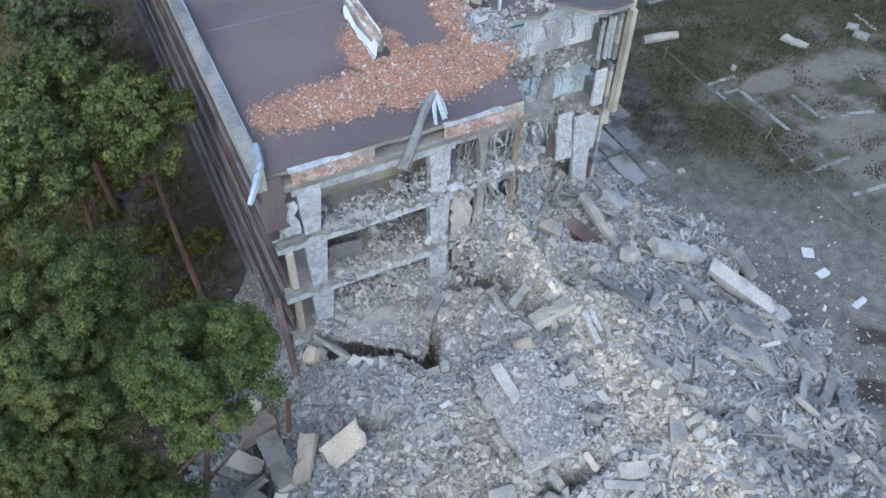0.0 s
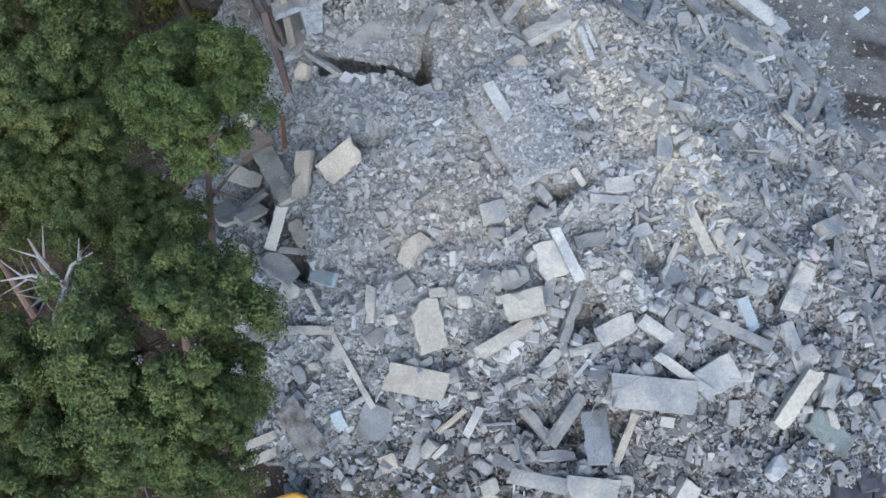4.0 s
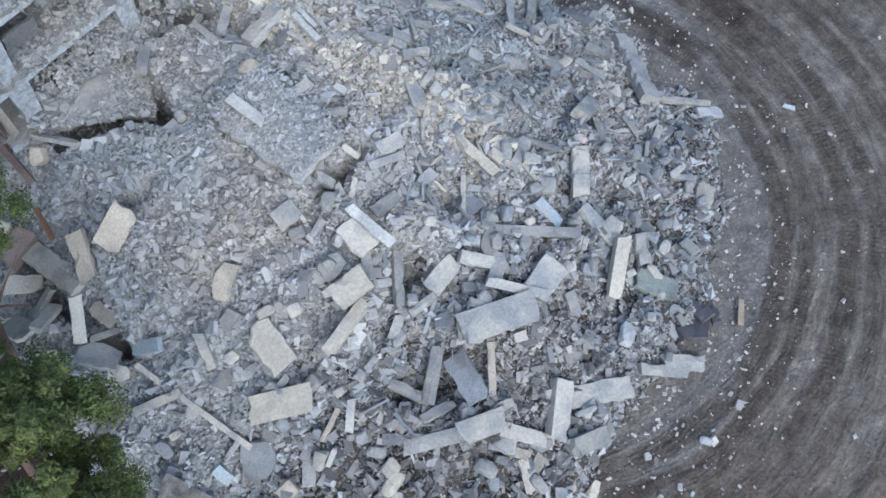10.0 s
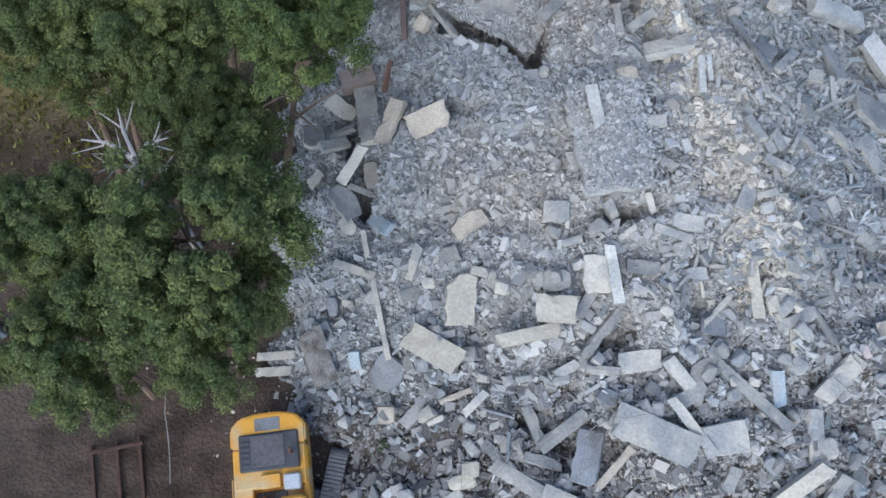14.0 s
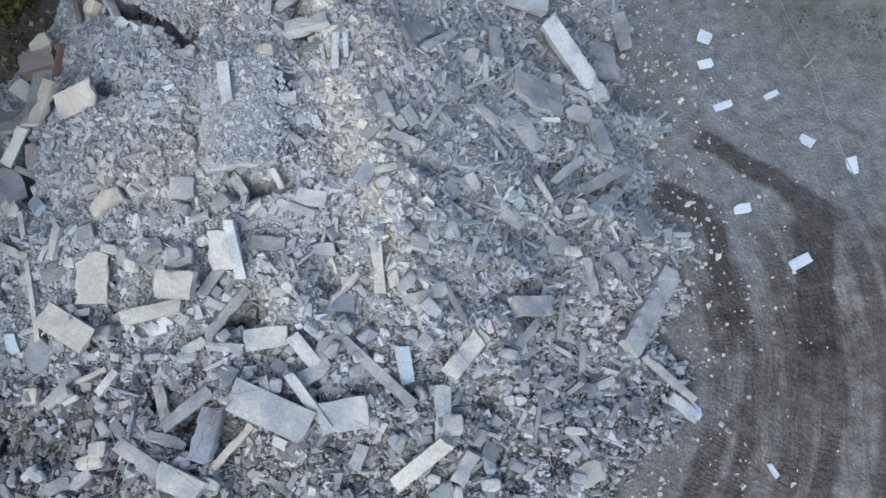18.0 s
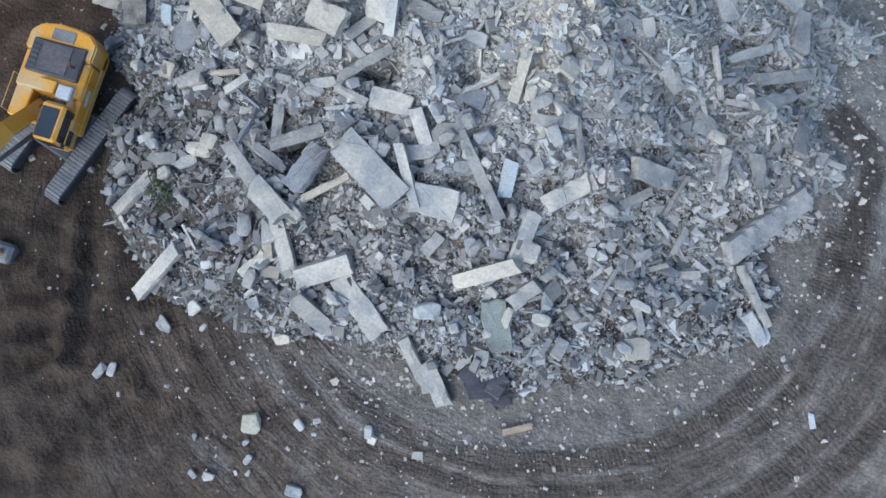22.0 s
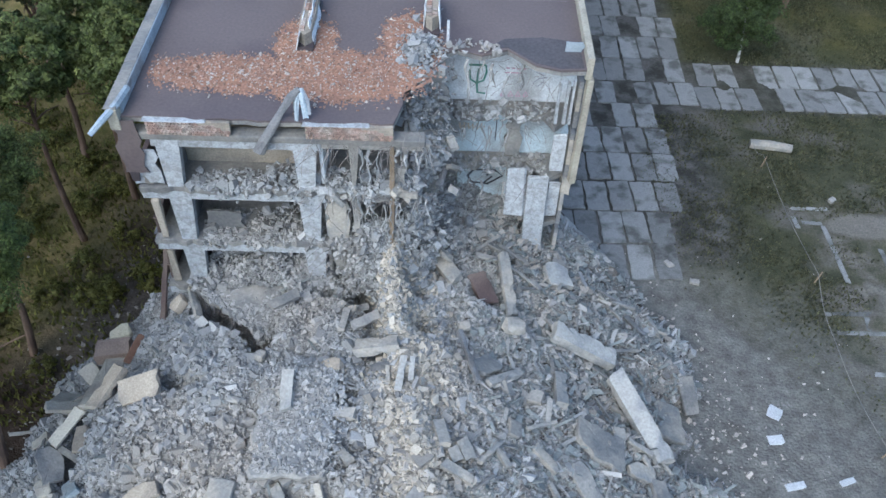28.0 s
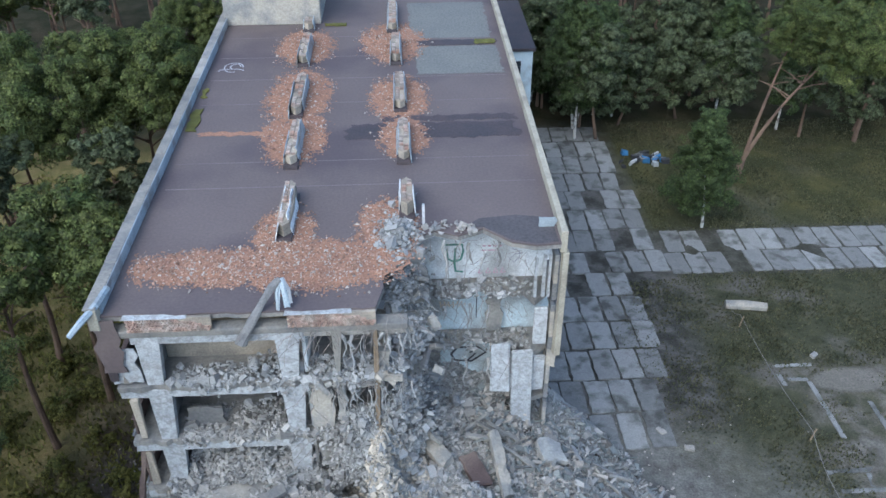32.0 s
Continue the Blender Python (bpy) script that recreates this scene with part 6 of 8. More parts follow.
beam(0.6, -16.7, 35, 1.31, 0.33, 0.20, concrete, "grey broken concrete beam on the rubble")
beam(-0.1, -16.3, 11, 1.42, 0.22, 0.16, tan_plaster, "tan broken concrete beam on the rubble")
lump(0.1, -19.1, -5, 0.78, 0.71, 0.46, cream_concrete, "cream-coloured rough concrete block on the rubble")
beam(1.2, -18.8, -52, 1.57, 0.44, 0.27, concrete, "grey broken concrete beam on the rubble")
shard(2.8, -19.2, -22, 1.52, 0.40, 0.20, concrete, "grey flat broken concrete slab on the rubble")
beam(2.7, -17.9, -77, 1.69, 0.44, 0.27, pale_concrete, "pale broken concrete beam on the rubble")
beam(3.7, -18.2, -151, 2.21, 0.53, 0.32, concrete, "grey broken concrete beam on the rubble")
beam(5.0, -20.1, -139, 2.90, 0.31, 0.18, tan_plaster, "tan broken concrete beam on the rubble")
shard(4.4, -19.3, -112, 2.04, 1.00, 0.28, dark_concrete, "dark grey flat broken concrete slab on the rubble")
beam(5.8, -17.8, -135, 1.44, 0.25, 0.16, concrete, "grey broken concrete beam on the rubble")
lump(0.6, -14.8, -16, 0.80, 0.67, 0.44, concrete, "grey rough concrete lump on the rubble")
lump(1.0, -15.8, -12, 0.54, 0.41, 0.27, pale_concrete, "pale rough concrete lump on the rubble")
lump(1.9, -16.1, 6, 0.53, 0.46, 0.30, pale_concrete, "pale rough concrete lump on the rubble")
lump(2.5, -16.1, 2, 0.66, 0.33, 0.21, pale_concrete, "pale rough concrete lump on the rubble")
lump(3.9, -16.4, 5, 0.84, 0.38, 0.25, concrete, "grey rough concrete lump on the rubble")
beam(6.9, -18.9, -31, 3.0, 1.25, 0.24, pale_concrete, "large pale flat concrete slab on the rubble", lift=0.25)
beam(8.3, -18.7, -60, 2.47, 0.41, 0.24, pale_concrete, "pale broken concrete beam on the rubble", lift=0.3)
shard(9.5, -19.3, 2, 1.78, 1.20, 0.28, pale_concrete, "pale flat broken concrete slab on the rubble")
beam(8.3, -16.8, -56, 1.56, 0.55, 0.33, pale_concrete, "pale broken concrete beam on the rubble")
lump(8.7, -16.1, -38, 0.87, 0.46, 0.30, white_concrete, "whitish rough concrete lump on the rubble")
shard(6.9, -16.1, -1, 1.62, 0.81, 0.20, pale_concrete, "pale flat broken concrete slab on the rubble")
beam(5.4, -16.3, -11, 1.32, 0.34, 0.20, pale_concrete, "pale broken concrete beam on the rubble")
beam(10.9, -17.9, -49, 3.58, 0.45, 0.27, concrete, "grey broken concrete beam on the rubble")
beam(11.9, -17.7, -87, 1.44, 0.56, 0.33, faded_blue, "blue-white painted broken concrete beam on the rubble")
lump(11.0, -17.4, -22, 0.47, 0.43, 0.28, pale_concrete, "pale rough concrete lump on the rubble")
lump(11.2, -17.9, -12, 0.38, 0.28, 0.18, pale_concrete, "pale rough concrete lump on the rubble")
shard(9.3, -16.7, 22, 1.31, 0.74, 0.20, concrete, "grey flat broken concrete slab on the rubble")
shard(8.6, -17.6, 21, 1.29, 0.62, 0.20, concrete, "grey flat broken concrete slab on the rubble")
shard(9.8, -20.7, -119, 1.02, 0.51, 0.20, pale_concrete, "pale flat broken concrete slab on the rubble")
lump(10.6, -19.7, -3, 0.48, 0.48, 0.31, concrete, "grey rough concrete lump on the rubble")
beam(14.2, -17.7, 41, 1.91, 0.73, 0.44, pale_concrete, "pale broken concrete beam on the rubble")
lump(15.2, -16.9, 2, 0.36, 0.59, 0.23, pink_stone, "pinkish rough concrete lump on the rubble")
beam(16.7, -17.1, -137, 1.48, 0.37, 0.22, pale_concrete, "pale broken concrete beam on the rubble")
beam(13.1, -19.6, -96, 2.02, 0.60, 0.36, pale_concrete, "pale broken concrete beam on the rubble")
lump(13.5, -20.1, 4, 0.86, 0.84, 0.54, pale_concrete, "pale rough concrete block on the rubble")
beam(12.1, -21.3, -151, 2.53, 0.61, 0.45, cream_concrete, "cream-coloured broken concrete beam on the rubble", lift=0.2)
beam(13.7, -21.6, -129, 1.32, 0.61, 0.37, concrete, "grey broken concrete beam on the rubble")
lump(15.7, -19.4, -2, 0.48, 0.43, 0.28, white_concrete, "whitish rough concrete lump on the rubble")
beam(14.7, -20.5, -18, 0.85, 0.16, 0.16, white_concrete, "whitish broken concrete beam on the rubble")
beam(16.6, -20.4, -106, 1.36, 0.16, 0.16, concrete, "thin grey concrete bar on the rubble", lift=0.08)
beam(-2.9, -21.8, 53, 2.36, 0.55, 0.33, pale_concrete, "pale broken concrete beam on the rubble")
beam(-1.0, -24.6, 56, 3.15, 0.62, 0.37, pale_concrete, "pale broken concrete beam on the rubble")
beam(3.2, -23.3, 54, 1.27, 0.41, 0.25, cream_concrete, "cream-coloured broken concrete beam on the rubble")
beam(3.6, -22.5, 111, 1.00, 0.43, 0.26, tan_plaster, "tan broken concrete beam on the rubble")
shard(3.9, -23.4, 6, 0.76, 0.52, 0.20, cream_concrete, "cream-coloured flat broken concrete slab on the rubble")
beam(6.0, -22.8, 31, 2.31, 0.83, 0.50, pale_concrete, "pale thick concrete block on the rubble")
shard(7.7, -23.7, -40, 2.81, 0.91, 0.28, pale_concrete, "pale flat broken concrete slab on the rubble")
beam(5.9, -24.5, -26, 1.71, 0.74, 0.45, pale_concrete, "pale broken concrete beam on the rubble")
beam(1.9, -19.8, -39, 2.49, 0.61, 0.37, concrete, "grey broken concrete beam on the rubble")
beam(3.4, -20.9, -32, 1.77, 0.91, 0.54, pale_concrete, "pale broken concrete beam on the rubble")
beam(4.3, -22.4, -61, 2.33, 0.59, 0.35, pale_concrete, "pale broken concrete beam on the rubble")
lump(2.4, -21.9, -74, 1.07, 0.65, 0.42, concrete, "grey rough concrete lump on the rubble")
lump(10.3, -23.2, 22, 1.16, 0.74, 0.48, white_concrete, "whitish rough concrete block on the rubble")
beam(11.3, -25.8, -50, 1.88, 0.67, 0.40, pale_concrete, "pale broken concrete beam on the rubble")
shard(13.0, -23.0, -64, 2.04, 1.00, 0.28, green_panel, "grey-green bent panel on the rubble")
beam(14.9, -26.6, 29, 1.18, 0.26, 0.16, old_wood, "weathered wooden plank on the soil")
shard(18.5, -22.3, 16, 1.03, 0.91, 0.20, cream_concrete, "cream-coloured flat broken concrete slab on the rubble")
beam(22.5, -19.0, -47, 2.76, 0.35, 0.21, pale_concrete, "pale broken concrete beam on the rubble")
shard(22.9, -20.2, -42, 1.45, 0.52, 0.20, white_concrete, "whitish flat broken concrete slab on the rubble")
lump(1.2, -23.8, 17, 0.62, 0.39, 0.25, white_concrete, "whitish rough concrete lump on the rubble")
lump(16.1, -19.4, 28, 0.50, 0.49, 0.32, white_concrete, "whitish rough concrete lump on the rubble")
lump(-0.2, -19.5, 2, 1.29, 0.61, 0.40, cream_concrete, "cream-coloured rough concrete lump on the rubble")
lump(-0.3, -26.6, 143, 0.90, 0.33, 0.21, pale_concrete, "pale rough concrete lump on the rubble")
lump(4.8, -25.8, 18, 0.93, 0.53, 0.35, cream_concrete, "cream-coloured rough concrete lump on the rubble")
beam(15.2, 0.2, -82, 3.04, 0.51, 0.31, pale_concrete, "pale broken concrete beam on the rubble", lift=0.3, pitch=18)
lump(15.4, -2.1, 18, 1.09, 0.90, 0.58, pale_concrete, "pale rough concrete block on the rubble")
shard(17.8, 2.4, 21, 1.46, 1.43, 0.28, white_concrete, "whitish flat broken concrete slab on the rubble")
beam(13.4, -4.3, -76, 3.01, 0.21, 0.20, dark_concrete, "thin dark grey concrete bar on the rubble", lift=0.08)
shard(14.1, 0.0, -67, 1.67, 0.87, 0.20, brown_panel, "rusty brown bent panel on the rubble")
beam(12.4, 0.7, -58, 1.84, 0.70, 0.42, pale_concrete, "pale broken concrete beam on the rubble")
beam(8.2, -2.7, 84, 1.38, 0.30, 0.18, concrete, "grey broken concrete beam on the rubble")
beam(20.3, -1.2, 20, 3.05, 0.16, 0.16, concrete, "thin grey concrete bar on the rubble", lift=0.08)
beam(4.3, -1.9, 70, 1.54, 0.19, 0.19, concrete, "thin grey concrete bar on the rubble", lift=0.08)
shard(15.2, -7.3, -2, 0.58, 0.76, 0.20, concrete, "grey flat broken concrete slab on the rubble")
beam(12.3, -8.3, -76, 1.17, 0.48, 0.29, pale_concrete, "pale broken concrete beam on the rubble")
lump(6.1, -7.7, -64, 0.60, 0.29, 0.19, pale_concrete, "pale rough concrete lump on the rubble")
beam(10.4, -25.3, -49, 2.45, 0.50, 0.30, pale_concrete, "pale broken concrete beam on the rubble")
# the wide tilted floor slab, strewn with stones
wide = shard(6.75, -8.0, 2, 2.7, 4.3, 0.3, concrete, "wide grey floor slab half buried in the rubble", lift=0.12, pitch=2, roll=2)
n = 5200
u, v = rng.uniform(-1.25, 1.3, n), rng.uniform(-2.0, 2.0, n)
ok = rng.uniform(0, 1, n) < 0.55 + 0.4 * np.sin(u * 2.1 + 1) * np.sin(v * 1.7)
spots = np.array([wide.matrix_world @ Vector((a, b, 0.15)) for a, b in zip(u[ok], v[ok])])
u, v = np.concatenate([rng.normal(1.35, 0.3, 900), rng.uniform(-1.2, 1.5, 900)]), np.concatenate([rng.uniform(-2.1, 2.3, 900), rng.normal(2.1, 0.3, 900)])
over = np.array([wide.matrix_world @ Vector((a, b, 0.12)) for a, b in zip(u, v)])
over[:, 2] = np.maximum(over[:, 2], heap_at(over[:, 0], over[:, 1])) + rng.uniform(0, 0.15, len(over))
spots = np.concatenate([spots, over])
thing("gravel", "fine pale gravel strewn over the tilted floor slab", "gravel", kind="stuff", bm=scatter_mesh("gravel", stone_shapes, spots, np.clip(rng.lognormal(-2.4, 0.5, len(spots)), 0.04, 0.3), rubble_mat, rng, 0.4))
# blocks and wall pieces at the western edge
lump(-2.6, -0.7, 25, 1.15, 0.85, 0.6, mat("yellow_stone", (0.5, 0.46, 0.34), (0.58, 0.53, 0.4), 1.5), "yellow-white stone block on the heap's edge", lift=0.5, pitch=-10, roll=8)
piece("stone_block", -2.6, -1.8, 8, 1.5, 0.9, 0.7, mat("brown_stone", (0.22, 0.17, 0.14), (0.29, 0.23, 0.19), 1.5), "brown plastered wall block on the heap's edge", lift=0.1, pitch=-4, roll=4)
beam(-0.3, 0.0, 84, 4.6, 0.3, 0.12, brown_panel, "dark brown board leaning on the gallery corner", pitch=-52, lift=0.6)
# pieces added across the gaps before the front, to keep the gaps dark
for x, y, yaw, l, w in ((2.3, -1.0, 58, 1.6, 0.3), (3.7, -1.1, 118, 1.7, 0.5), (5.6, -1.9, 40, 1.4, 0.45), (8.5, -1.5, 15, 1.2, 0.4)):
    beam(x, y, yaw, l, w, 0.18, dark_concrete if w < 0.4 else concrete, "broken strip added across a gap in the rubble to shade it", pitch=4, roll=6, lift=0.1)
# crumpled dark sheets at the southern foot
for x, y, yaw, l, w in ((13.0, -25.5, 20, 1.1, 0.9), (13.7, -25.2, 70, 0.9, 0.7), (12.5, -25.2, -30, 0.8, 0.6), (14.0, -25.8, 40, 0.8, 0.4)):
    piece("crumpled_sheet", x, y, yaw, l, w, 0.3, grey_felt, "crumpled dark grey roofing sheet at the heap's foot", lift=0.08, pitch=16, roll=-14)
lump(4.6, -29.4, 15, 0.85, 0.95, 0.3, mat("cream_stone", (0.36, 0.33, 0.25), (0.44, 0.40, 0.31), 1.5), "cream stone lump lying on the trampled soil", lift=-0.05)
# pale lumps of plaster left on the trampled soil
for x, y, l in ((-2.3, -29.2, 0.75), (-1.8, -29.0, 0.65), (-1.2, -29.9, 0.25), (-0.4, -26.7, 0.65), (3.6, -31.9, 0.65), (2.9, -32.0, 0.45), (7.1, -31.4, 0.80), (6.5, -28.9, 0.55), (4.6, -30.2, 0.35), (4.9, -30.8, 0.45), (5.1, -31.3, 0.30), (1.5, -28.9, 0.25), (2.5, -30.6, 0.35), (7.2, -29.1, 0.25), (9.3, -28.4, 0.60), (0.8, -25.6, 1.00), (1.3, -26.3, 0.40), (8.6, -30.4, 0.20)):
    lump(x, y, x * 50, l, l * 0.65, l * 0.35, white_concrete, "whitish lump of plaster on the trampled soil", lift=-0.06)
# seeded fill of further, smaller pieces: lumps in the south, thin strips on the eastern slope
for i in range(230):
    for _ in range(30):
        x, y = chunk_rnd.uniform(-5, 24), chunk_rnd.uniform(-25.2, 4)
        chance = 1.0 if y < -11 and x < 17 else 0.6 if x > 13 else 0.06
        if top(x, y) - float(land(x, y)) > 0.5 and chunk_rnd.random() < chance:
            break
    stuff_mat = chunk_rnd.choice((concrete, concrete, concrete, pale_concrete, dark_concrete))
    if x > 13.5 and y > -17:
        beam(x, y, chunk_rnd.gauss(-55, 40), chunk_rnd.uniform(0.5, 1.8), chunk_rnd.uniform(0.08, 0.24), chunk_rnd.uniform(0.07, 0.16), stuff_mat, lift=chunk_rnd.uniform(-0.02, 0.12), label="grey broken concrete strip on the rubble slope")
    elif chunk_rnd.random() < 0.55:
        lump(x, y, chunk_rnd.uniform(0, 180), chunk_rnd.uniform(0.45, 0.95), chunk_rnd.uniform(0.35, 0.6), chunk_rnd.uniform(0.3, 0.5), stuff_mat, lift=chunk_rnd.uniform(-0.05, 0.12))
    elif chunk_rnd.random() < 0.5:
        shard(x, y, chunk_rnd.uniform(0, 180), chunk_rnd.uniform(0.5, 1.1), chunk_rnd.uniform(0.35, 0.75), chunk_rnd.uniform(0.12, 0.24), stuff_mat, pitch=chunk_rnd.uniform(-26, 26), lift=chunk_rnd.uniform(-0.05, 0.12))
    else:
        beam(x, y, chunk_rnd.uniform(0, 180), chunk_rnd.uniform(0.6, 1.3), chunk_rnd.uniform(0.12, 0.3), chunk_rnd.uniform(0.12, 0.28), stuff_mat, pitch=chunk_rnd.uniform(-22, 22), lift=chunk_rnd.uniform(-0.05, 0.12))
# the sagging floor slab before the front, with its rubble
def sag_z(x, y):
    return 6.02 + 0.11 * np.asarray(y) + 0.12 * np.sin(np.asarray(x) * 1.3)


sag_rnd = random.Random(6)
edge = [(x, float(np.interp(x, VOID_X, VOID_Y)) + sag_rnd.uniform(-0.12, 0.12)) for x in np.arange(1.1, 5.7, 0.22)]
bm = prism_bm(edge + [(5.6, 0.0), (1.1, 0.0)], -0.12, 0.12)
bmesh.ops.triangulate(bm, faces=[f for f in bm.faces if len(f.verts) > 4])
for v in bm.verts:
    v.co.z += float(sag_z(v.co.x, v.co.y)) + sag_rnd.uniform(-0.03, 0.03)
sag = thing("floor_slab", "sagging torn concrete floor slab with rubble over a dark gap", "concrete slab")
part("slab", bm, concrete, sag)
n = 5200
x, y = rng.uniform(1.1, 5.6, n), rng.uniform(-3.0, 0.6, n)
ok = y > np.interp(x, VOID_X, VOID_Y) - 0.02
x, y = x[ok], y[ok]
pile = sag_z(x, y) + 0.12 + 0.6 * np.clip(np.sin(x * 1.1 + 0.4) * np.sin(y * 1.2 + 2.2), 0, 1) * rng.uniform(0, 1, len(x))
part("rubble", scatter_mesh("rubble", stone_shapes, np.stack([x, y, pile], -1), np.clip(rng.lognormal(-2.0, 0.45, len(x)), 0.06, 0.45), rubble_mat, rng), None, sag, "broken stone lying on the slab")
bm = bmesh.new()
for i in range(46):
    x = sag_rnd.uniform(1.2, 5.5)
    y = float(np.interp(x, VOID_X, VOID_Y))
    z = float(sag_z(x, y)) - 0.05
    l = sag_rnd.uniform(0.4, 1.3)
    tube_bm([(x, y, z), (x + sag_rnd.uniform(-0.2, 0.2), y - sag_rnd.uniform(0.05, 0.3), z - l * 0.45), (x + sag_rnd.uniform(-0.4, 0.4), y - sag_rnd.uniform(-0.1, 0.3), z - l)], [0.016] * 3, 3, bm)
part("reinforcing_bars", bm, rebar_mat, sag, "bent bars hanging from the torn edge")
# wall panels leaning at the torn east side
thing("wall_panel", "pale concrete wall panel leaning at the torn side", "wall panel", "leaning wall panels", m=pose(15.6, 4.5, 8.3, -8, 0, 4), bm=slab_bm(-0.46, 0.46, -0.12, 0.12, -1.35, 1.35, 0.11, 0.05, 5), material=whitewash)
thing("wall_panel", "tall pale concrete panel standing at the torn side", "wall panel", "leaning wall panels", m=pose(16.6, 4.3, 6.3, -6, 0, 2), bm=slab_bm(-0.5, 0.5, -0.12, 0.12, -2.9, 2.9, 0.05, 0.05, 6), material=whitewash)

# white sheets on the soil
for x, y, yaw, l, w in ((28.7, -2.0, 60, 0.8, 0.7), (28.3, -3.6, 5, 0.9, 0.5), (28.5, -6.1, 12, 1.1, 0.35), (31.9, -8.5, -40, 0.8, 0.5), (27.9, -11.6, 0, 0.9, 0.5), (29.7, -14.5, 20, 1.2, 0.5), (23.2, -20.1, -50, 1.6, 0.5), (20.2, -22.0, -30, 0.9, 0.6), (25.9, -23.1, -70, 0.7, 0.25), (33.6, -10.1, 0, 0.6, 0.9), (31.0, -5.8, 20, 0.9, 0.3), (-4.2, -21.3, 70, 0.6, 0.5)):
    thing("foam_sheet", "white foam sheet lying on the soil", "sheet", "white sheets on the soil", m=pose(x, y, float(land(x, y)) + 0.07, 3, -4, yaw), bm=shard_bm(l * 0.85, w * 0.95, 0.07, int(x * 10)), material=plastic_white)

# Concrete road slabs beside the building
paving = thing("pavement", "worn concrete road slabs with grassy joints", "pavement", kind="structure")
road_mat = mat("road_slab", (0.20, 0.20, 0.196), (0.27, 0.268, 0.258), 0.9, vary="object", amount=0.25, c3=(0.105, 0.105, 0.096), s3=0.9, t3=0.56)
slab_meshes = []
for i in range(7):
    srnd = random.Random(60 + i)
    w, l = 0.72 + srnd.uniform(-0.03, 0.02), 1.48 + srnd.uniform(-0.05, 0.02)
    pts = []
    for (ax, ay), (bx, by) in (((-w, -l), (w, -l)), ((w, -l), (w, l)), ((w, l), (-w, l)), ((-w, l), (-w, -l))):
        n = 4 if ay == by else 7
        for k in range(n):
            bite = srnd.uniform(0, 0.035) + (0.05 * srnd.random() if k == 0 else 0.06 * (srnd.random() < 0.2))
            px_, py_ = ax + (bx - ax) * k / n, ay + (by - ay) * k / n
            pts.append((px_ - math.copysign(bite, px_) * (abs(px_) > 0.9 * w), py_ - math.copysign(bite, py_) * (abs(py_) > 0.9 * l)))
    me = bpy.data.meshes.new("paving_slab")
    bm = prism_bm(pts, -0.1, 0.1)
    bm.to_mesh(me), bm.free()
    me.materials.append(road_mat)
    slab_meshes.append(me)
prnd = random.Random(4)


def road_slab(x, y, yaw=0.0):
    if prnd.random() < 0.07:
        return
    b = new("paving_slab", prnd.choice(slab_meshes))
    b.parent = paving
    b.matrix_world = pose(x + prnd.uniform(-0.04, 0.04), y + prnd.uniform(-0.05, 0.05), float(land(x, y)) - 0.01 + prnd.uniform(-0.03, 0.02), prnd.uniform(-1, 1) - 4 * (y < 28), prnd.uniform(-1.8, 1.8), yaw + prnd.uniform(-1.8, 1.8))


for row in range(14):
    y = 8.5 + row * 3.02
    n = 5 if y < 14 else (6 if y < 24 else 8 if y < 36 else 6)
    for i in range(n):
        road_slab(19.3 + i * 1.5 + (2.5 if y > 38 else 0) + 0.3 * math.sin(row * 2.3), y)
for i in range(16):
    for y in (26.2, 29.2):
        road_slab(31.5 + i * 1.52 + (0.5 if y > 28 else 0), y)

# old foundation strips flush with the soil
for x0, y0, x1, y1 in ((33.8, 13.8, 36.4, 13.8), (34.0, 13.0, 34.0, 11.9), (34.4, 12.5, 35.6, 12.4), (35.6, 12.2, 35.5, 7.3), (38.4, 10.2, 38.3, 7.6), (38.3, 7.4, 42.0, 6.4), (33.4, 4.75, 37.1, 4.9), (35.6, 4.6, 35.4, 3.6), (33.6, 3.4, 37.0, 3.4), (34.6, 0.6, 37.0, 0.4), (44.9, 11.2, 44.1, 9.4), (50.1, 16.5, 49.8, 13.9)):
    l = math.hypot(x1 - x0, y1 - y0)
    mx, my = (x0 + x1) / 2, (y0 + y1) / 2
    slope = math.degrees(math.atan2(float(land(x1, y1)) - float(land(x0, y0)), l))
    thing("foundation_strip", "old pale concrete foundation strip flush with the grass", "foundation", "foundation strips", m=pose(mx, my, float(land(mx, my)) - 0.025, 0, -slope, math.degrees(math.atan2(y1 - y0, x1 - x0))), bm=broken_bm(l, 0.3, 0.12, int(mx * 9), 12), material=road_mat)


# a pale slab and boulders in the grass
thing("grass_slab", "pale concrete slab lying in the grass", "concrete piece", m=pose(43.1, 15.3, float(land(43.1, 15.3)) + 0.12, 0, 3, -66), bm=broken_bm(1.9, 0.7, 0.3, 77), material=pale_concrete)
for x, y, k in ((48.4, 15.0, 0.9), (48.0, 13.8, 1.1), (36.9, 14.6, 0.5), (25.4, 8.3, 0.55), (26.6, 6.9, 0.5)):
    thing("boulder", "pale rough boulder lying on the ground", "boulder", "boulders", m=pose(x, y, float(land(x, y)) + 0.12, 0, 0, x * 40), bm=broken_bm(k, k * 0.7, k * 0.35, int(x * 3), 4), material=concrete)


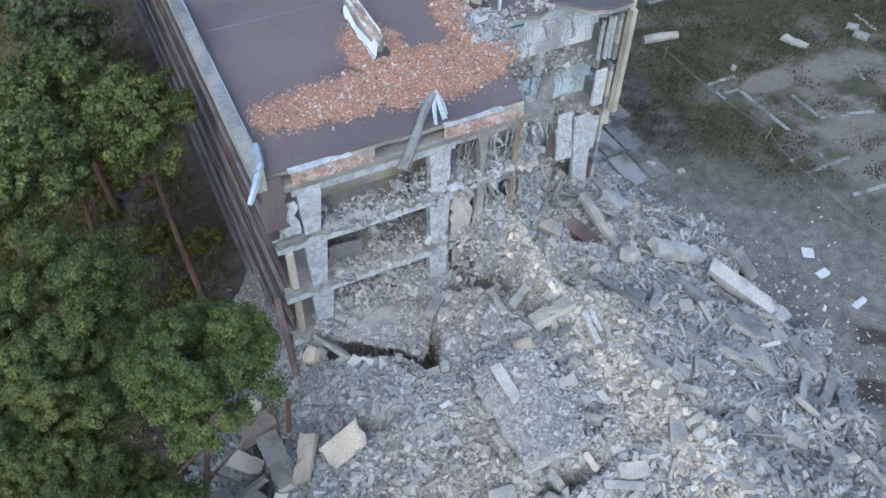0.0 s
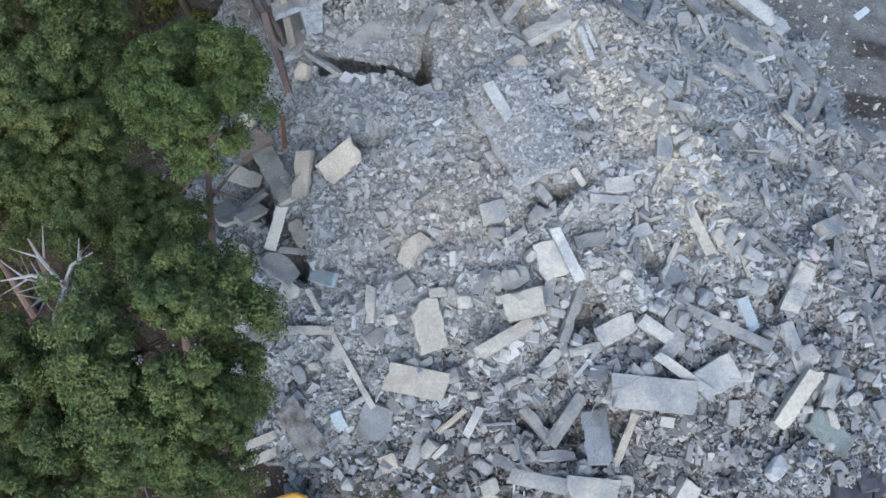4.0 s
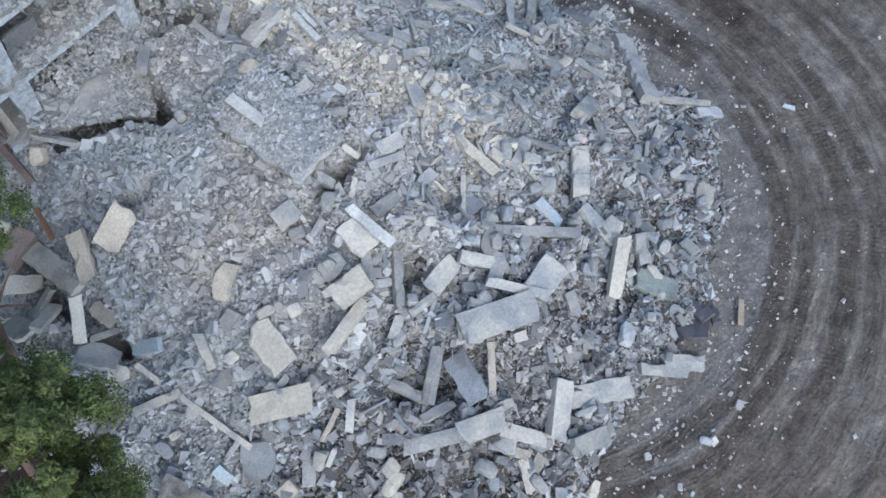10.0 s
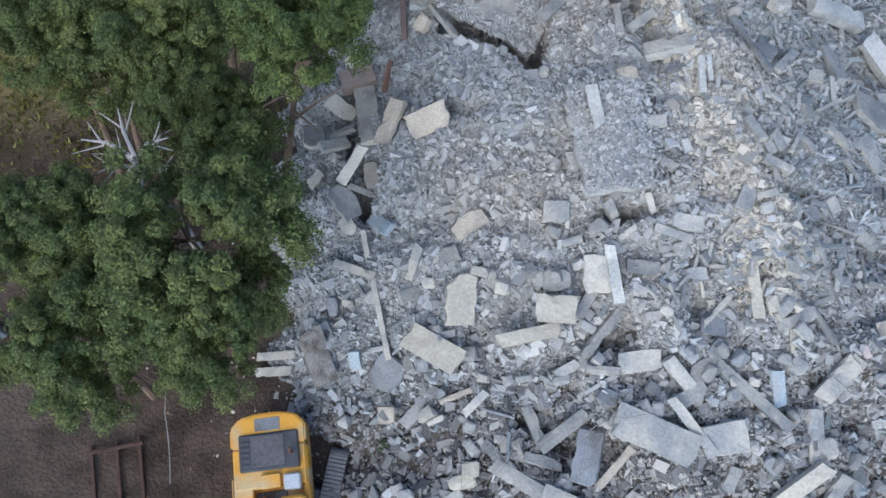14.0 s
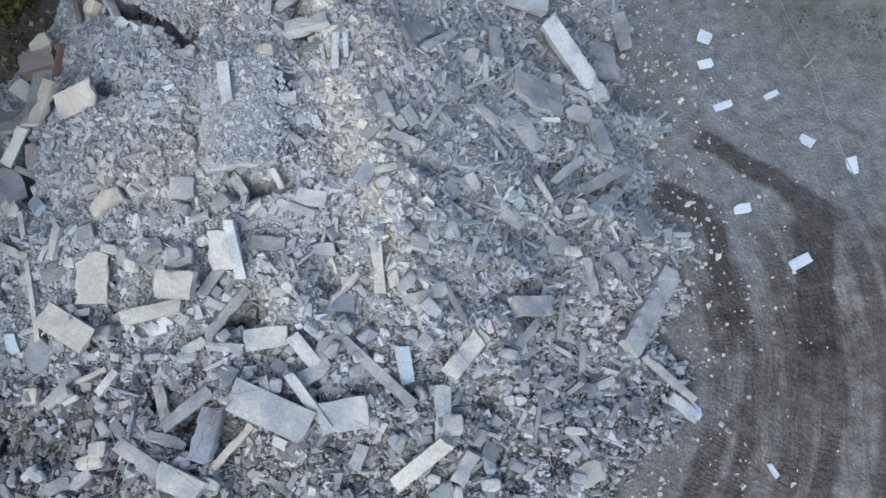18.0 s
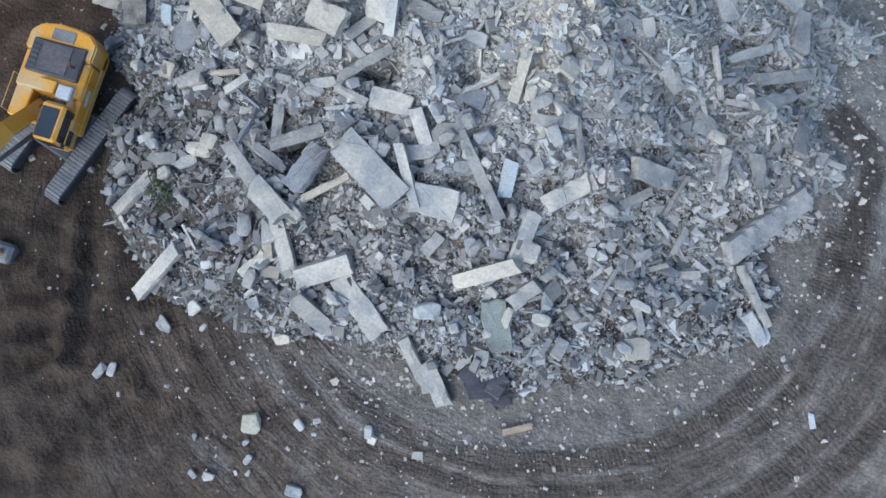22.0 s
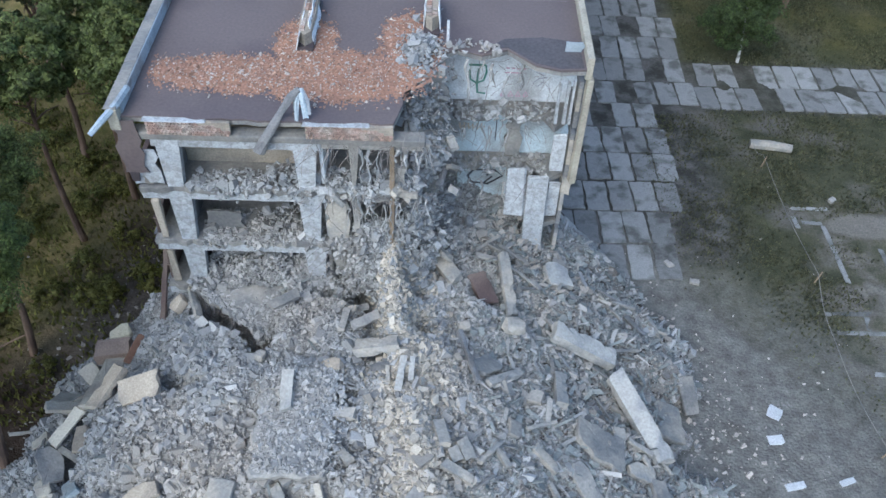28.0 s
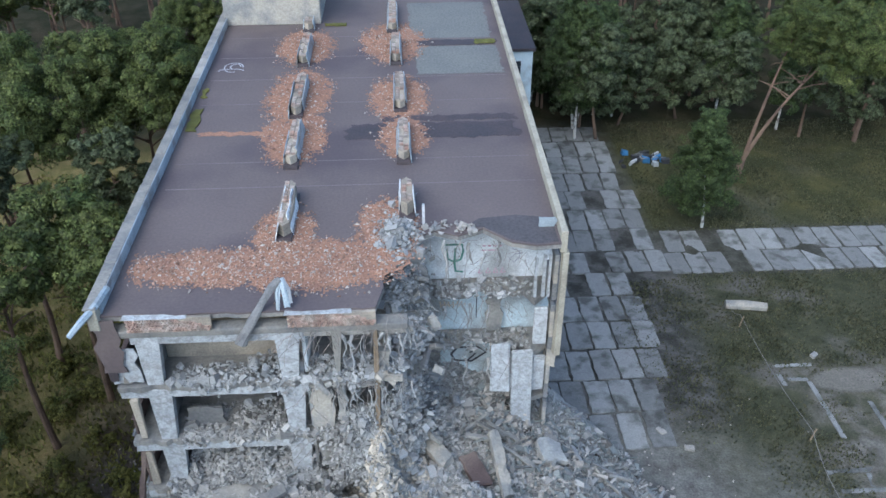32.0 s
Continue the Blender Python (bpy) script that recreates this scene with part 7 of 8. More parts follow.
# Trees
def crown_mesh(name, seed, material, rx, rz, lobes, clumps, per, leaf_size, fill=0.46, taper=0.0):
    """A crown of small tufts: limbs end in lobes, lobes carry clumps, clumps carry tufts that face outwards and up."""
    r = np.random.default_rng(seed)

    def unit(n, up=0.0):
        d = r.normal(0, 1, (n, 3)) + np.array([0, 0, up])
        return d / np.linalg.norm(d, axis=1)[:, None]

    k = np.arange(lobes)
    h = -0.75 + 1.7 * (k + r.uniform(0.2, 0.8, lobes)) / lobes
    a = k * 2.4 + r.uniform(-0.5, 0.5, lobes)
    out = np.sqrt(np.clip(1 - (h * 0.95) ** 2, 0.05, 1)) * r.uniform(0.45, 0.85, lobes) * (1 - taper * (h + 0.75) / 1.7)
    L = np.stack([out * np.cos(a) * rx, out * np.sin(a) * rx, h * rz * 0.85], -1)
    size = r.uniform(0.7, 1.25, lobes) * fill * rx * (1.05 - 0.3 * np.clip(h, 0, 1)) * (1 - taper * 0.6 * (h + 0.75) / 1.7)
    e = unit(lobes * clumps, 0.35)
    C = np.repeat(L, clumps, 0) + e * np.repeat(size, clumps)[:, None] * r.uniform(0.55, 1.1, (lobes * clumps, 1)) * np.array([1, 1, 0.75])
    cs = np.repeat(size, clumps) * r.uniform(0.2, 0.4, lobes * clumps)
    f = unit(lobes * clumps * per, 0.5)
    p = np.repeat(C, per, 0) + f * np.repeat(cs, per)[:, None] * r.uniform(0.2, 1.15, (len(f), 1)) ** 0.6 * np.array([1, 1, 0.8])
    n = len(p)
    nrm = f * 0.8 + np.repeat(e, per, 0) * 0.5 + r.normal(0, 0.45, (n, 3)) + np.array([0, 0, 0.45])
    nrm /= np.linalg.norm(nrm, axis=1)[:, None]
    a = np.cross(nrm, r.normal(0, 1, (n, 3)))
    a /= np.linalg.norm(a, axis=1)[:, None]
    b = np.cross(nrm, a)
    s = leaf_size * r.uniform(0.5, 1.4, n)[:, None]
    V = np.stack([p - a * s, p - b * s * 0.45, p + a * s, p + b * s * 0.45], 1).reshape(-1, 3)
    return tris_mesh(name, V, np.arange(n * 4).reshape(-1, 4), material)


CROWNS = {
    "pine": [crown_mesh("crown", 21 + i, pine_leaf, 3.0, 2.6, 13, 14, 95, 0.13) for i in range(2)],
    "near": [crown_mesh("crown", 61 + i, pine_leaf, 2.9, 2.7, 22, 17, 240, 0.064, 0.42) for i in range(3)],
    "sunny": [crown_mesh("crown", 31, light_leaf, 2.6, 2.3, 20, 17, 240, 0.064, 0.42)],
    "dark": [crown_mesh("crown", 41 + i, dark_leaf, 2.3, 3.4, 14, 13, 95, 0.13) for i in range(2)],
    "birch": [crown_mesh("crown", 51, birch_leaf, 2.5, 4.6, 40, 18, 100, 0.075, 0.5, 0.62)],
}


def tree(x, y, crown, kind, scale=1.0, label="", trunk_mat=None, variant=0, yaw=0.0, sq=1.0):
    """A tree: bent tapering trunk from its foot to the crown's middle, limbs, and a crown of tufts."""
    z = float(land(x, y)) - 0.1
    seed = int(x * 13 + y * 7 + 500)
    rnd = random.Random(seed)
    t = thing("birch_tree" if kind == "birch" else "pine_tree", label or "tall pine with a reddish trunk at the edge of the wood", "tree", "trees", m=pose(x, y, z))
    n, bend = 7, rnd.uniform(-0.5, 0.5)
    dx, dy, height = crown[0] - x, crown[1] - y, crown[2] - z
    pts = [(dx * (i / n) ** 1.3 + bend * math.sin(math.pi * i / n), dy * (i / n) ** 1.3 + 0.4 * bend * math.sin(2 * math.pi * i / n), height * i / n) for i in range(n + 1)]
    r0 = (0.07 if kind == "birch" else 0.09) + height * 0.007
    bm = tube_bm(pts, [r0 * (1.25 - 1.05 * i / n) for i in range(n + 1)], 8)
    for i in range(9):
        f = rnd.uniform(0.62, 0.98)
        k = min(int(f * n), n - 1)
        b = Vector(pts[k]).lerp(Vector(pts[k + 1]), f * n - k)
        a, l = rnd.uniform(0, 6.28), rnd.uniform(1.2, 2.4) * scale * (0.5 if kind == "birch" else 1.0)
        e = b + Vector((math.cos(a) * l, math.sin(a) * l, rnd.uniform(0.1, 0.6) * l))
        tube_bm([b, b.lerp(e, 0.5) + Vector((0, 0, 0.12)), e], [r0 * 0.35, r0 * 0.22, 0.02], 5, bm)
    part("trunk", bm, trunk_mat or (birch_bark if kind == "birch" else bark), t)
    cr = new("crown", CROWNS[kind][variant % len(CROWNS[kind])])
    cr.parent = t
    cr.matrix_local = Matrix.LocRotScale(Vector(pts[-1]), Euler((0, 0, yaw or rnd.uniform(0, 6.28))), (scale, scale, scale * sq))
    return t


# the trees beside the heap
tree(-7.0, -6.6, (-3.8, -6.2, 14.8), "sunny", 0.84, "pine with a bent trunk and a sunlit yellow-green crown")
tree(-12.0, -7.5, (-7.9, -11.9, 12.0), "near", 1.04, "pine with a wide green crown beside the excavator")
tree(-11.0, -12.5, (-8.0, -14.2, 10.8), "near", 0.78, "pine with a wide green crown beside the excavator", variant=1)
tree(-14.2, -9.5, (-12.6, -10.8, 11.0), "near", 0.85, "green pine with a wide crown beside the heap", variant=2)
tree(-13.0, -14.0, (-11.9, -14.2, 10.3), "near", 0.82, "green pine with a narrow crown beside the rusted frame", variant=1)
tree(-12.8, -3.6, (-10.3, -3.4, 10.6), "near", 0.95, variant=1)
tree(-14.6, -3.0, (-12.9, -2.4, 11.2), "near", 0.9, variant=2)
tree(-9.4, -5.0, (-8.6, -5.8, 10.6), "near", 0.7, variant=2)
tree(-9.0, -8.6, (-7.2, -6.8, 9.6), "near", 0.62, "small green pine under the sunlit crown", variant=1)
tree(-9.6, -1.6, (-8.2, -2.8, 11.5), "near", 0.85, variant=2)
tree(-9.0, 1.6, (-7.8, 0.5, 11.5), "near", 1.05)
tree(-14.6, 1.0, (-14.0, 0.6, 12.0), "pine", 1.05)
tree(-9.2, 10.6, (-7.9, 8.2, 11.6), "pine", 0.85), tree(-11.4, 18.1, (-11.6, 17.4, 12.0), "dark", 0.95), tree(-7.2, 14.6, (-6.2, 12.4, 11.4), "pine", 0.95, variant=1)
tree(-2.6, 10.4, (-3.2, 9.6, 11.8), "pine", 0.8, "slender pine leaning to the gallery wall"), tree(-15.3, 13.2, (-15.3, 13.0, 12.5), "pine", 1.1), tree(-5.6, 20.5, (-5.3, 19.0, 11.0), "dark", 0.95, variant=1)
tree(-6.0, 26.4, (-4.6, 25.0, 13.8), "near", 1.4, variant=1), tree(-9.6, 27.0, (-9.4, 24.0, 13.6), "near", 1.45), tree(-3.6, 36.0, (-3.8, 36.5, 13.0), "near", 1.1, variant=2)
trnd = random.Random(77)


def wood(n, xr, yr, kinds, low=8.5, high=14.0):
    for i in range(n):
        x, y = trnd.uniform(*xr), trnd.uniform(*yr)
        tree(x, y, (x + trnd.uniform(-0.8, 0.8), y + trnd.uniform(-0.8, 0.8), trnd.uniform(low, high)), trnd.choice(kinds), trnd.uniform(0.9, 1.35), variant=i)


wood(11, (-26, -16), (-2, 30), ("pine", "dark", "pine"))
wood(40, (-46, -14), (24, 88), ("pine", "dark", "pine"))
wood(9, (-9, 14), (52, 84), ("pine", "dark"))
# east wood
tree(34.9, 31.2, (34.3, 31.6, 3.5), "birch", 1.15, "slim birch with a pale trunk beside the road slabs")
tree(28.5, 50.0, (28.5, 50.0, 2.6), "birch", 0.85, "young birch behind the road slabs"), tree(32.0, 51.5, (32.0, 51.5, 2.8), "birch", 0.85, "young birch behind the road slabs")
tree(39.6, 38.2, (45.6, 36.4, 11.0), "near", 1.25, "leaning pine with a bare reddish trunk"), tree(40.4, 38.9, (43.4, 40.6, 10.6), "near", 0.9, "leaning pine with a bare reddish trunk", variant=1)
tree(53.5, 45.0, (55.0, 45.6, 12.0), "pine", 1.2)
wood(50, (26, 88), (56, 100), ("pine", "dark", "dark"), 7.0, 14.0)
wood(40, (24, 66), (46, 60), ("dark", "birch", "dark"), 2.4, 7.0)
wood(14, (58, 92), (28, 56), ("pine", "dark"))

# dead branches showing between the crowns
dead = thing("dead_tree", "bare grey dead tree between the pines", "tree", m=pose(-11.0, -7.1, -1.2))
bm = tube_bm([(0, 0, 0), (0.3, -0.4, 5), (0.7, -0.9, 9.5), (1.1, -1.5, 12.9)], [0.25, 0.2, 0.14, 0.05], 7)
for a in range(10):
    l, z = 1.3 + 0.35 * (a % 4), 10.4 + 0.24 * a
    b = Vector((0.7 + 0.117 * (z - 9.5), -0.9 - 0.176 * (z - 9.5), z))
    e = b + Vector((math.cos(a * 2.4) * l, math.sin(a * 2.4) * l, 0.5))
    tube_bm([b, b.lerp(e, 0.5) + Vector((0.12 * math.sin(a * 3), 0.12, 0.2)), e], [0.09, 0.06, 0.02], 5, bm)
    for k in (-1, 1):
        tube_bm([b.lerp(e, 0.55) + Vector((0, 0.06, 0.1)), e + Vector((k * math.sin(a * 2.4) * 0.6, -k * math.cos(a * 2.4) * 0.6, 0.15))], [0.04, 0.012], 4, bm)
part("trunk", bm, dead_wood, dead)

# weeds growing at the heap's foot
weed_me = crown_mesh("weed", 91, dark_leaf, 0.7, 0.5, 6, 9, 40, 0.05, 0.45)
for x, y, k in ((-1.8, -21.4, 0.7), (-2.2, -20.9, 0.5), (-1.4, -21.9, 0.5), (-3.2, -17.6, 0.4)):
    thing("weed", "small green weed growing among the stones", "weed", "weeds on the heap", m=pose(x, y, top(x, y) + 0.25, 0, 0, x * 90) @ Matrix.Scale(k, 4), bm=weed_me)

# undergrowth and grass
shrub_me = [crown_mesh("leaves", 71 + i, shrub_leaf, 0.9, 0.6, 6, 9, 26, 0.1, 0.5) for i in range(3)]
for i in range(70):
    x, y = trnd.uniform(-17, -1.2), trnd.uniform(-1, 34)
    s = thing("shrub", "low yellow-green shrub on the forest floor", "shrub", "shrubs", m=pose(x, y, float(land(x, y)) + 0.25, 0, 0, trnd.uniform(0, 360)) @ Matrix.Scale(trnd.uniform(0.6, 1.5), 4), bm=shrub_me[i % 3])


def tufts(name, label, n, xr, yr, keep, h, material, seed):
    r = np.random.default_rng(seed)
    x, y = r.uniform(*xr, n), r.uniform(*yr, n)
    ok = keep(x, y, r)
    x, y = x[ok], y[ok]
    k = len(x)
    a = r.uniform(0, 6.28, k)
    p = np.stack([x, y, land(x, y) - 0.01], -1)
    s = h * r.uniform(0.5, 1.4, k)
    w = np.stack([np.cos(a), np.sin(a), 0 * a], -1) * (0.05 + 0.1 * s[:, None])
    tip = p + np.stack([r.normal(0, 0.35, k) * s, r.normal(0, 0.35, k) * s, s], -1)
    V = np.stack([p - w, p + w, tip], 1).reshape(-1, 3)
    return thing(name, label, "grass", kind="stuff", bm=tris_mesh(name, V, np.arange(3 * k).reshape(-1, 3), material))


tufts("grass", "dry green grass on the open ground", 150000, (25, 58), (-4, 50), lambda x, y, r: (x + 0.75 * y > 34 + r.normal(0, 1.3, len(x))) & (np.sin(x * 0.7) * np.sin(y * 0.6 + 1) + r.normal(0, 0.5, len(x)) > -0.3) & (np.minimum(((x - 37.8) / 2.4) ** 2 + (y - 12.3) ** 2, ((x - 44) / 3.4) ** 2 + ((y - 11.8) / 1.8) ** 2) > r.uniform(0.4, 1.3, len(x))) & ~((x > 34.5) & (y < 13.5) & (np.sin(x * 1.1 + 0.6 * y) * np.sin(y * 1.0 - 0.4 * x) + r.normal(0, 0.25, len(x)) < 0.3)) & ~((y > 24.7) & (y < 30.7) & (x > 18)) & ~((x < 31) & (y > 24) & (y < 53)), 0.13, grass_mat, 5)
tufts("forest_undergrowth", "yellow-green weeds on the forest floor", 26000, (-22, -0.6), (-3, 45), lambda x, y, r: (np.sin(x * 0.9) * np.sin(y * 0.8) + r.normal(0, 0.5, len(x)) > -0.2) & (x < -0.8 - np.clip(4 - y, 0, 5)), 0.32, shrub_leaf, 6)


# The excavator
def excavator():
    e = thing("excavator", "yellow tracked excavator with black engine cover beside the heap", "excavator", m=pose(-7.7, -18.4, -0.25))
    under = pose(0.55, -1.35, 0, 0, 0, -18)
    for sx in (-1, 1):
        n = 76
        belt = part("track", slab_bm(sx * 1.3 - 0.34, sx * 1.3 + 0.34, -2.75, 2.75, 0.12, 0.85, 0.12), black_steel, e, "steel crawler track")
        belt.matrix_local = under
        shoe = bpy.data.meshes.new("track_shoe")
        bm = slab_bm(-0.38, 0.38, -0.07, 0.07, -0.03, 0.03, 0.01)
        bm.to_mesh(shoe), bm.free()
        shoe.materials.append(track_steel)
        straight, rad = 2.45, 0.46
        total = 4 * straight + 2 * math.pi * rad
        for i in range(n):
            s = i / n * total
            if s < 2 * straight:
                p, a = (-straight + s, rad), 0
            elif s < 2 * straight + math.pi * rad:
                a = (s - 2 * straight) / rad
                p = (straight + rad * math.sin(a), rad * math.cos(a))
            elif s < 4 * straight + math.pi * rad:
                p, a = (straight - (s - 2 * straight - math.pi * rad), -rad), math.pi
            else:
                a = math.pi + (s - 4 * straight - math.pi * rad) / rad
                p = (-straight + rad * math.sin(a), rad * math.cos(a))
            sh = new("track_shoe", shoe)
            sh.parent = belt
            sh.matrix_local = pose(sx * 1.3, p[0], p[1] + 0.5, -math.degrees(a))
    part("undercarriage", slab_bm(-0.95, 0.95, -1.2, 1.2, 0.4, 0.95, 0.1), black_steel, e).matrix_local = under
    part("turntable", slab_bm(-0.8, 0.8, -0.8, 0.8, 0.9, 1.15, 0.15), black_steel, e)
    # upper body faces -y; rear end at +y
    part("deck", slab_bm(-1.5, 1.5, -1.6, 2.0, 1.1, 1.5, 0.05), yellow, e)
    bm = prism_bm([(-1.5, 1.3), (1.5, 1.3), (1.5, 2.1), (1.1, 2.5), (0.4, 2.62), (-0.4, 2.62), (-1.1, 2.5), (-1.5, 2.1)], 1.2, 2.5)
    bmesh.ops.bevel(bm, geom=bm.edges[:], offset=0.08, segments=2, affect="EDGES")
    part("counterweight", bm, yellow, e, "rounded yellow counterweight")
    part("counterweight_recess", slab_bm(-0.5, 0.5, 1.9, 2.4, 2.5, 2.53, 0.01), dark_concrete, e)
    part("engine_bay", slab_bm(-1.45, 1.45, -0.3, 1.3, 1.5, 2.35, 0.06), yellow, e)
    part("engine_cover", slab_bm(-1.15, 1.2, 0.35, 1.8, 2.35, 2.62, 0.05), black_steel, e, "black engine cover")
    part("cover_panel", slab_bm(-0.65, 0.65, 0.5, 1.7, 2.62, 2.66, 0.02), grey_felt, e)
    for i in range(5):
        part("cover_slat", slab_bm(-1.08, -0.72, 0.55 + i * 0.22, 0.65 + i * 0.22, 2.62, 2.66, 0.01), black_steel, e)
    part("tool_box", slab_bm(-0.35, 0.42, -0.35, 0.2, 2.35, 2.58, 0.04), yellow, e)
    part("white_tank", slab_bm(0.55, 1.2, -0.5, 0.12, 2.3, 2.68, 0.06), plastic_white, e, "white plastic box")
    part("walkway", slab_bm(1.25, 1.5, -1.6, 1.2, 1.5, 2.2, 0.04), yellow, e)
    part("side_locker", slab_bm(-1.5, -0.75, -1.6, 0.2, 1.5, 2.1, 0.05), yellow, e)
    part("exhaust_pipe", tube_bm([(0.9, 0.9, 2.6), (0.9, 0.9, 3.0), (0.9, 1.05, 3.1)], [0.06, 0.06, 0.055], 8), rust, e)
    part("side_plate", slab_bm(1.5, 1.512, -0.4, 0.3, 1.75, 1.95, 0.004), plastic_white, e, "white plate on the side")
    for y in (-0.3, 0.5, 1.28):
        part("panel_gap", slab_bm(1.498, 1.508, y - 0.012, y + 0.012, 1.5, 2.3, 0.003), black_steel, e)
    part("panel_gap", slab_bm(-1.46, 1.46, 1.285, 1.305, 2.351, 2.36, 0.003), black_steel, e)
    # flat black plate stands in for the shade inside the open bay
    part("hydraulic_bay", slab_bm(-0.72, 0.5, -1.5, -0.4, 1.5, 1.62, 0.03), black_steel, e, "black plate for the shaded hydraulic bay")
    for i in range(4):
        part("hydraulic_hose", tube_bm([(-0.6 + 0.22 * i, -0.4, 1.7), (-0.5 + 0.12 * i, -0.9, 2.0 + 0.05 * i), (-0.45 + 0.06 * i, -1.6, 2.4)], [0.03] * 3, 6), black_steel, e)
    part("hand_rail", tube_bm([(-1.42, -1.5, 2.1), (-1.42, -1.5, 2.7), (-1.42, 0.1, 2.7), (-1.42, 0.1, 2.1)], [0.022] * 4, 6), yellow, e)
    part("hand_rail", tube_bm([(1.42, -0.3, 2.35), (1.42, -0.3, 2.75), (1.42, 1.1, 2.75), (1.42, 1.1, 2.35)], [0.022] * 4, 6), yellow, e)
    part("mirror", slab_bm(1.55, 1.62, -2.5, -2.3, 2.5, 2.8, 0.02), black_steel, e)
    cab = part("cab", slab_bm(0.35, 1.4, -2.4, -0.75, 1.3, 3.0, 0.12), yellow, e, "yellow operator's cab")
    part("cab_roof_window", slab_bm(0.45, 1.2, -2.3, -1.0, 3.0, 3.03, 0.01), glass_dark, cab)
    part("cab_window", slab_bm(1.4, 1.42, -2.3, -0.9, 1.75, 2.9, 0.01), glass_dark, cab)
    part("cab_window", slab_bm(0.5, 1.25, -2.42, -2.4, 1.75, 2.85, 0.01), glass_dark, cab)
    part("grab_rail", tube_bm([(1.5, -2.3, 1.5), (1.56, -2.3, 2.5), (1.56, -1.2, 2.5), (1.5, -1.2, 1.5)], [0.025] * 4, 6), yellow, cab)
    boom = part("boom", tube_bm([(-0.35, -0.9, 1.8), (-0.4, -2.6, 3.6), (-0.4, -4.2, 4.6), (-0.4, -6.6, 4.1)], [0.4, 0.5, 0.5, 0.3], 4), yellow, e, "yellow boom")
    part("boom_cylinder", tube_bm([(-0.75, -1.7, 1.6), (-0.75, -3.9, 3.9)], [0.11, 0.08], 8), track_steel, boom)
    part("boom_cylinder", tube_bm([(-0.05, -1.7, 1.6), (-0.05, -3.9, 3.9)], [0.11, 0.08], 8), track_steel, boom)
    part("stick", tube_bm([(-0.4, -6.3, 4.5), (-0.4, -7.2, 2.4), (-0.4, -7.3, 0.9)], [0.26, 0.24, 0.16], 4), yellow, e, "yellow stick")
    part("bucket", slab_bm(-0.9, 0.1, -7.7, -6.8, -0.05, 0.9, 0.15), track_steel, e, "worn steel bucket")
    part("stick_cylinder", tube_bm([(-0.4, -4.4, 5.1), (-0.4, -6.3, 4.8)], [0.1, 0.08], 8), track_steel, boom)


excavator()

# rope fences with stakes
def rope(points, label, stakes):
    f = thing("rope_fence", label, "fence")
    pts = []
    for (x0, y0), (x1, y1) in zip(points, points[1:]):
        for i in range(6):
            t = i / 6
            x, y = x0 + (x1 - x0) * t, y0 + (y1 - y0) * t
            pts.append((x, y, float(land(x, y)) + 0.75 - 0.35 * math.sin(math.pi * t)))
    part("rope", tube_bm(pts, [0.022] * len(pts), 5), concrete, f, "pale rope")
    for x, y in stakes:
        part("stake", tube_bm([(x, y, float(land(x, y)) - 0.1), (x + 0.1, y - 0.1, float(land(x, y)) + 1.0)], [0.05, 0.04], 6), old_wood, f, "weathered wooden stake")


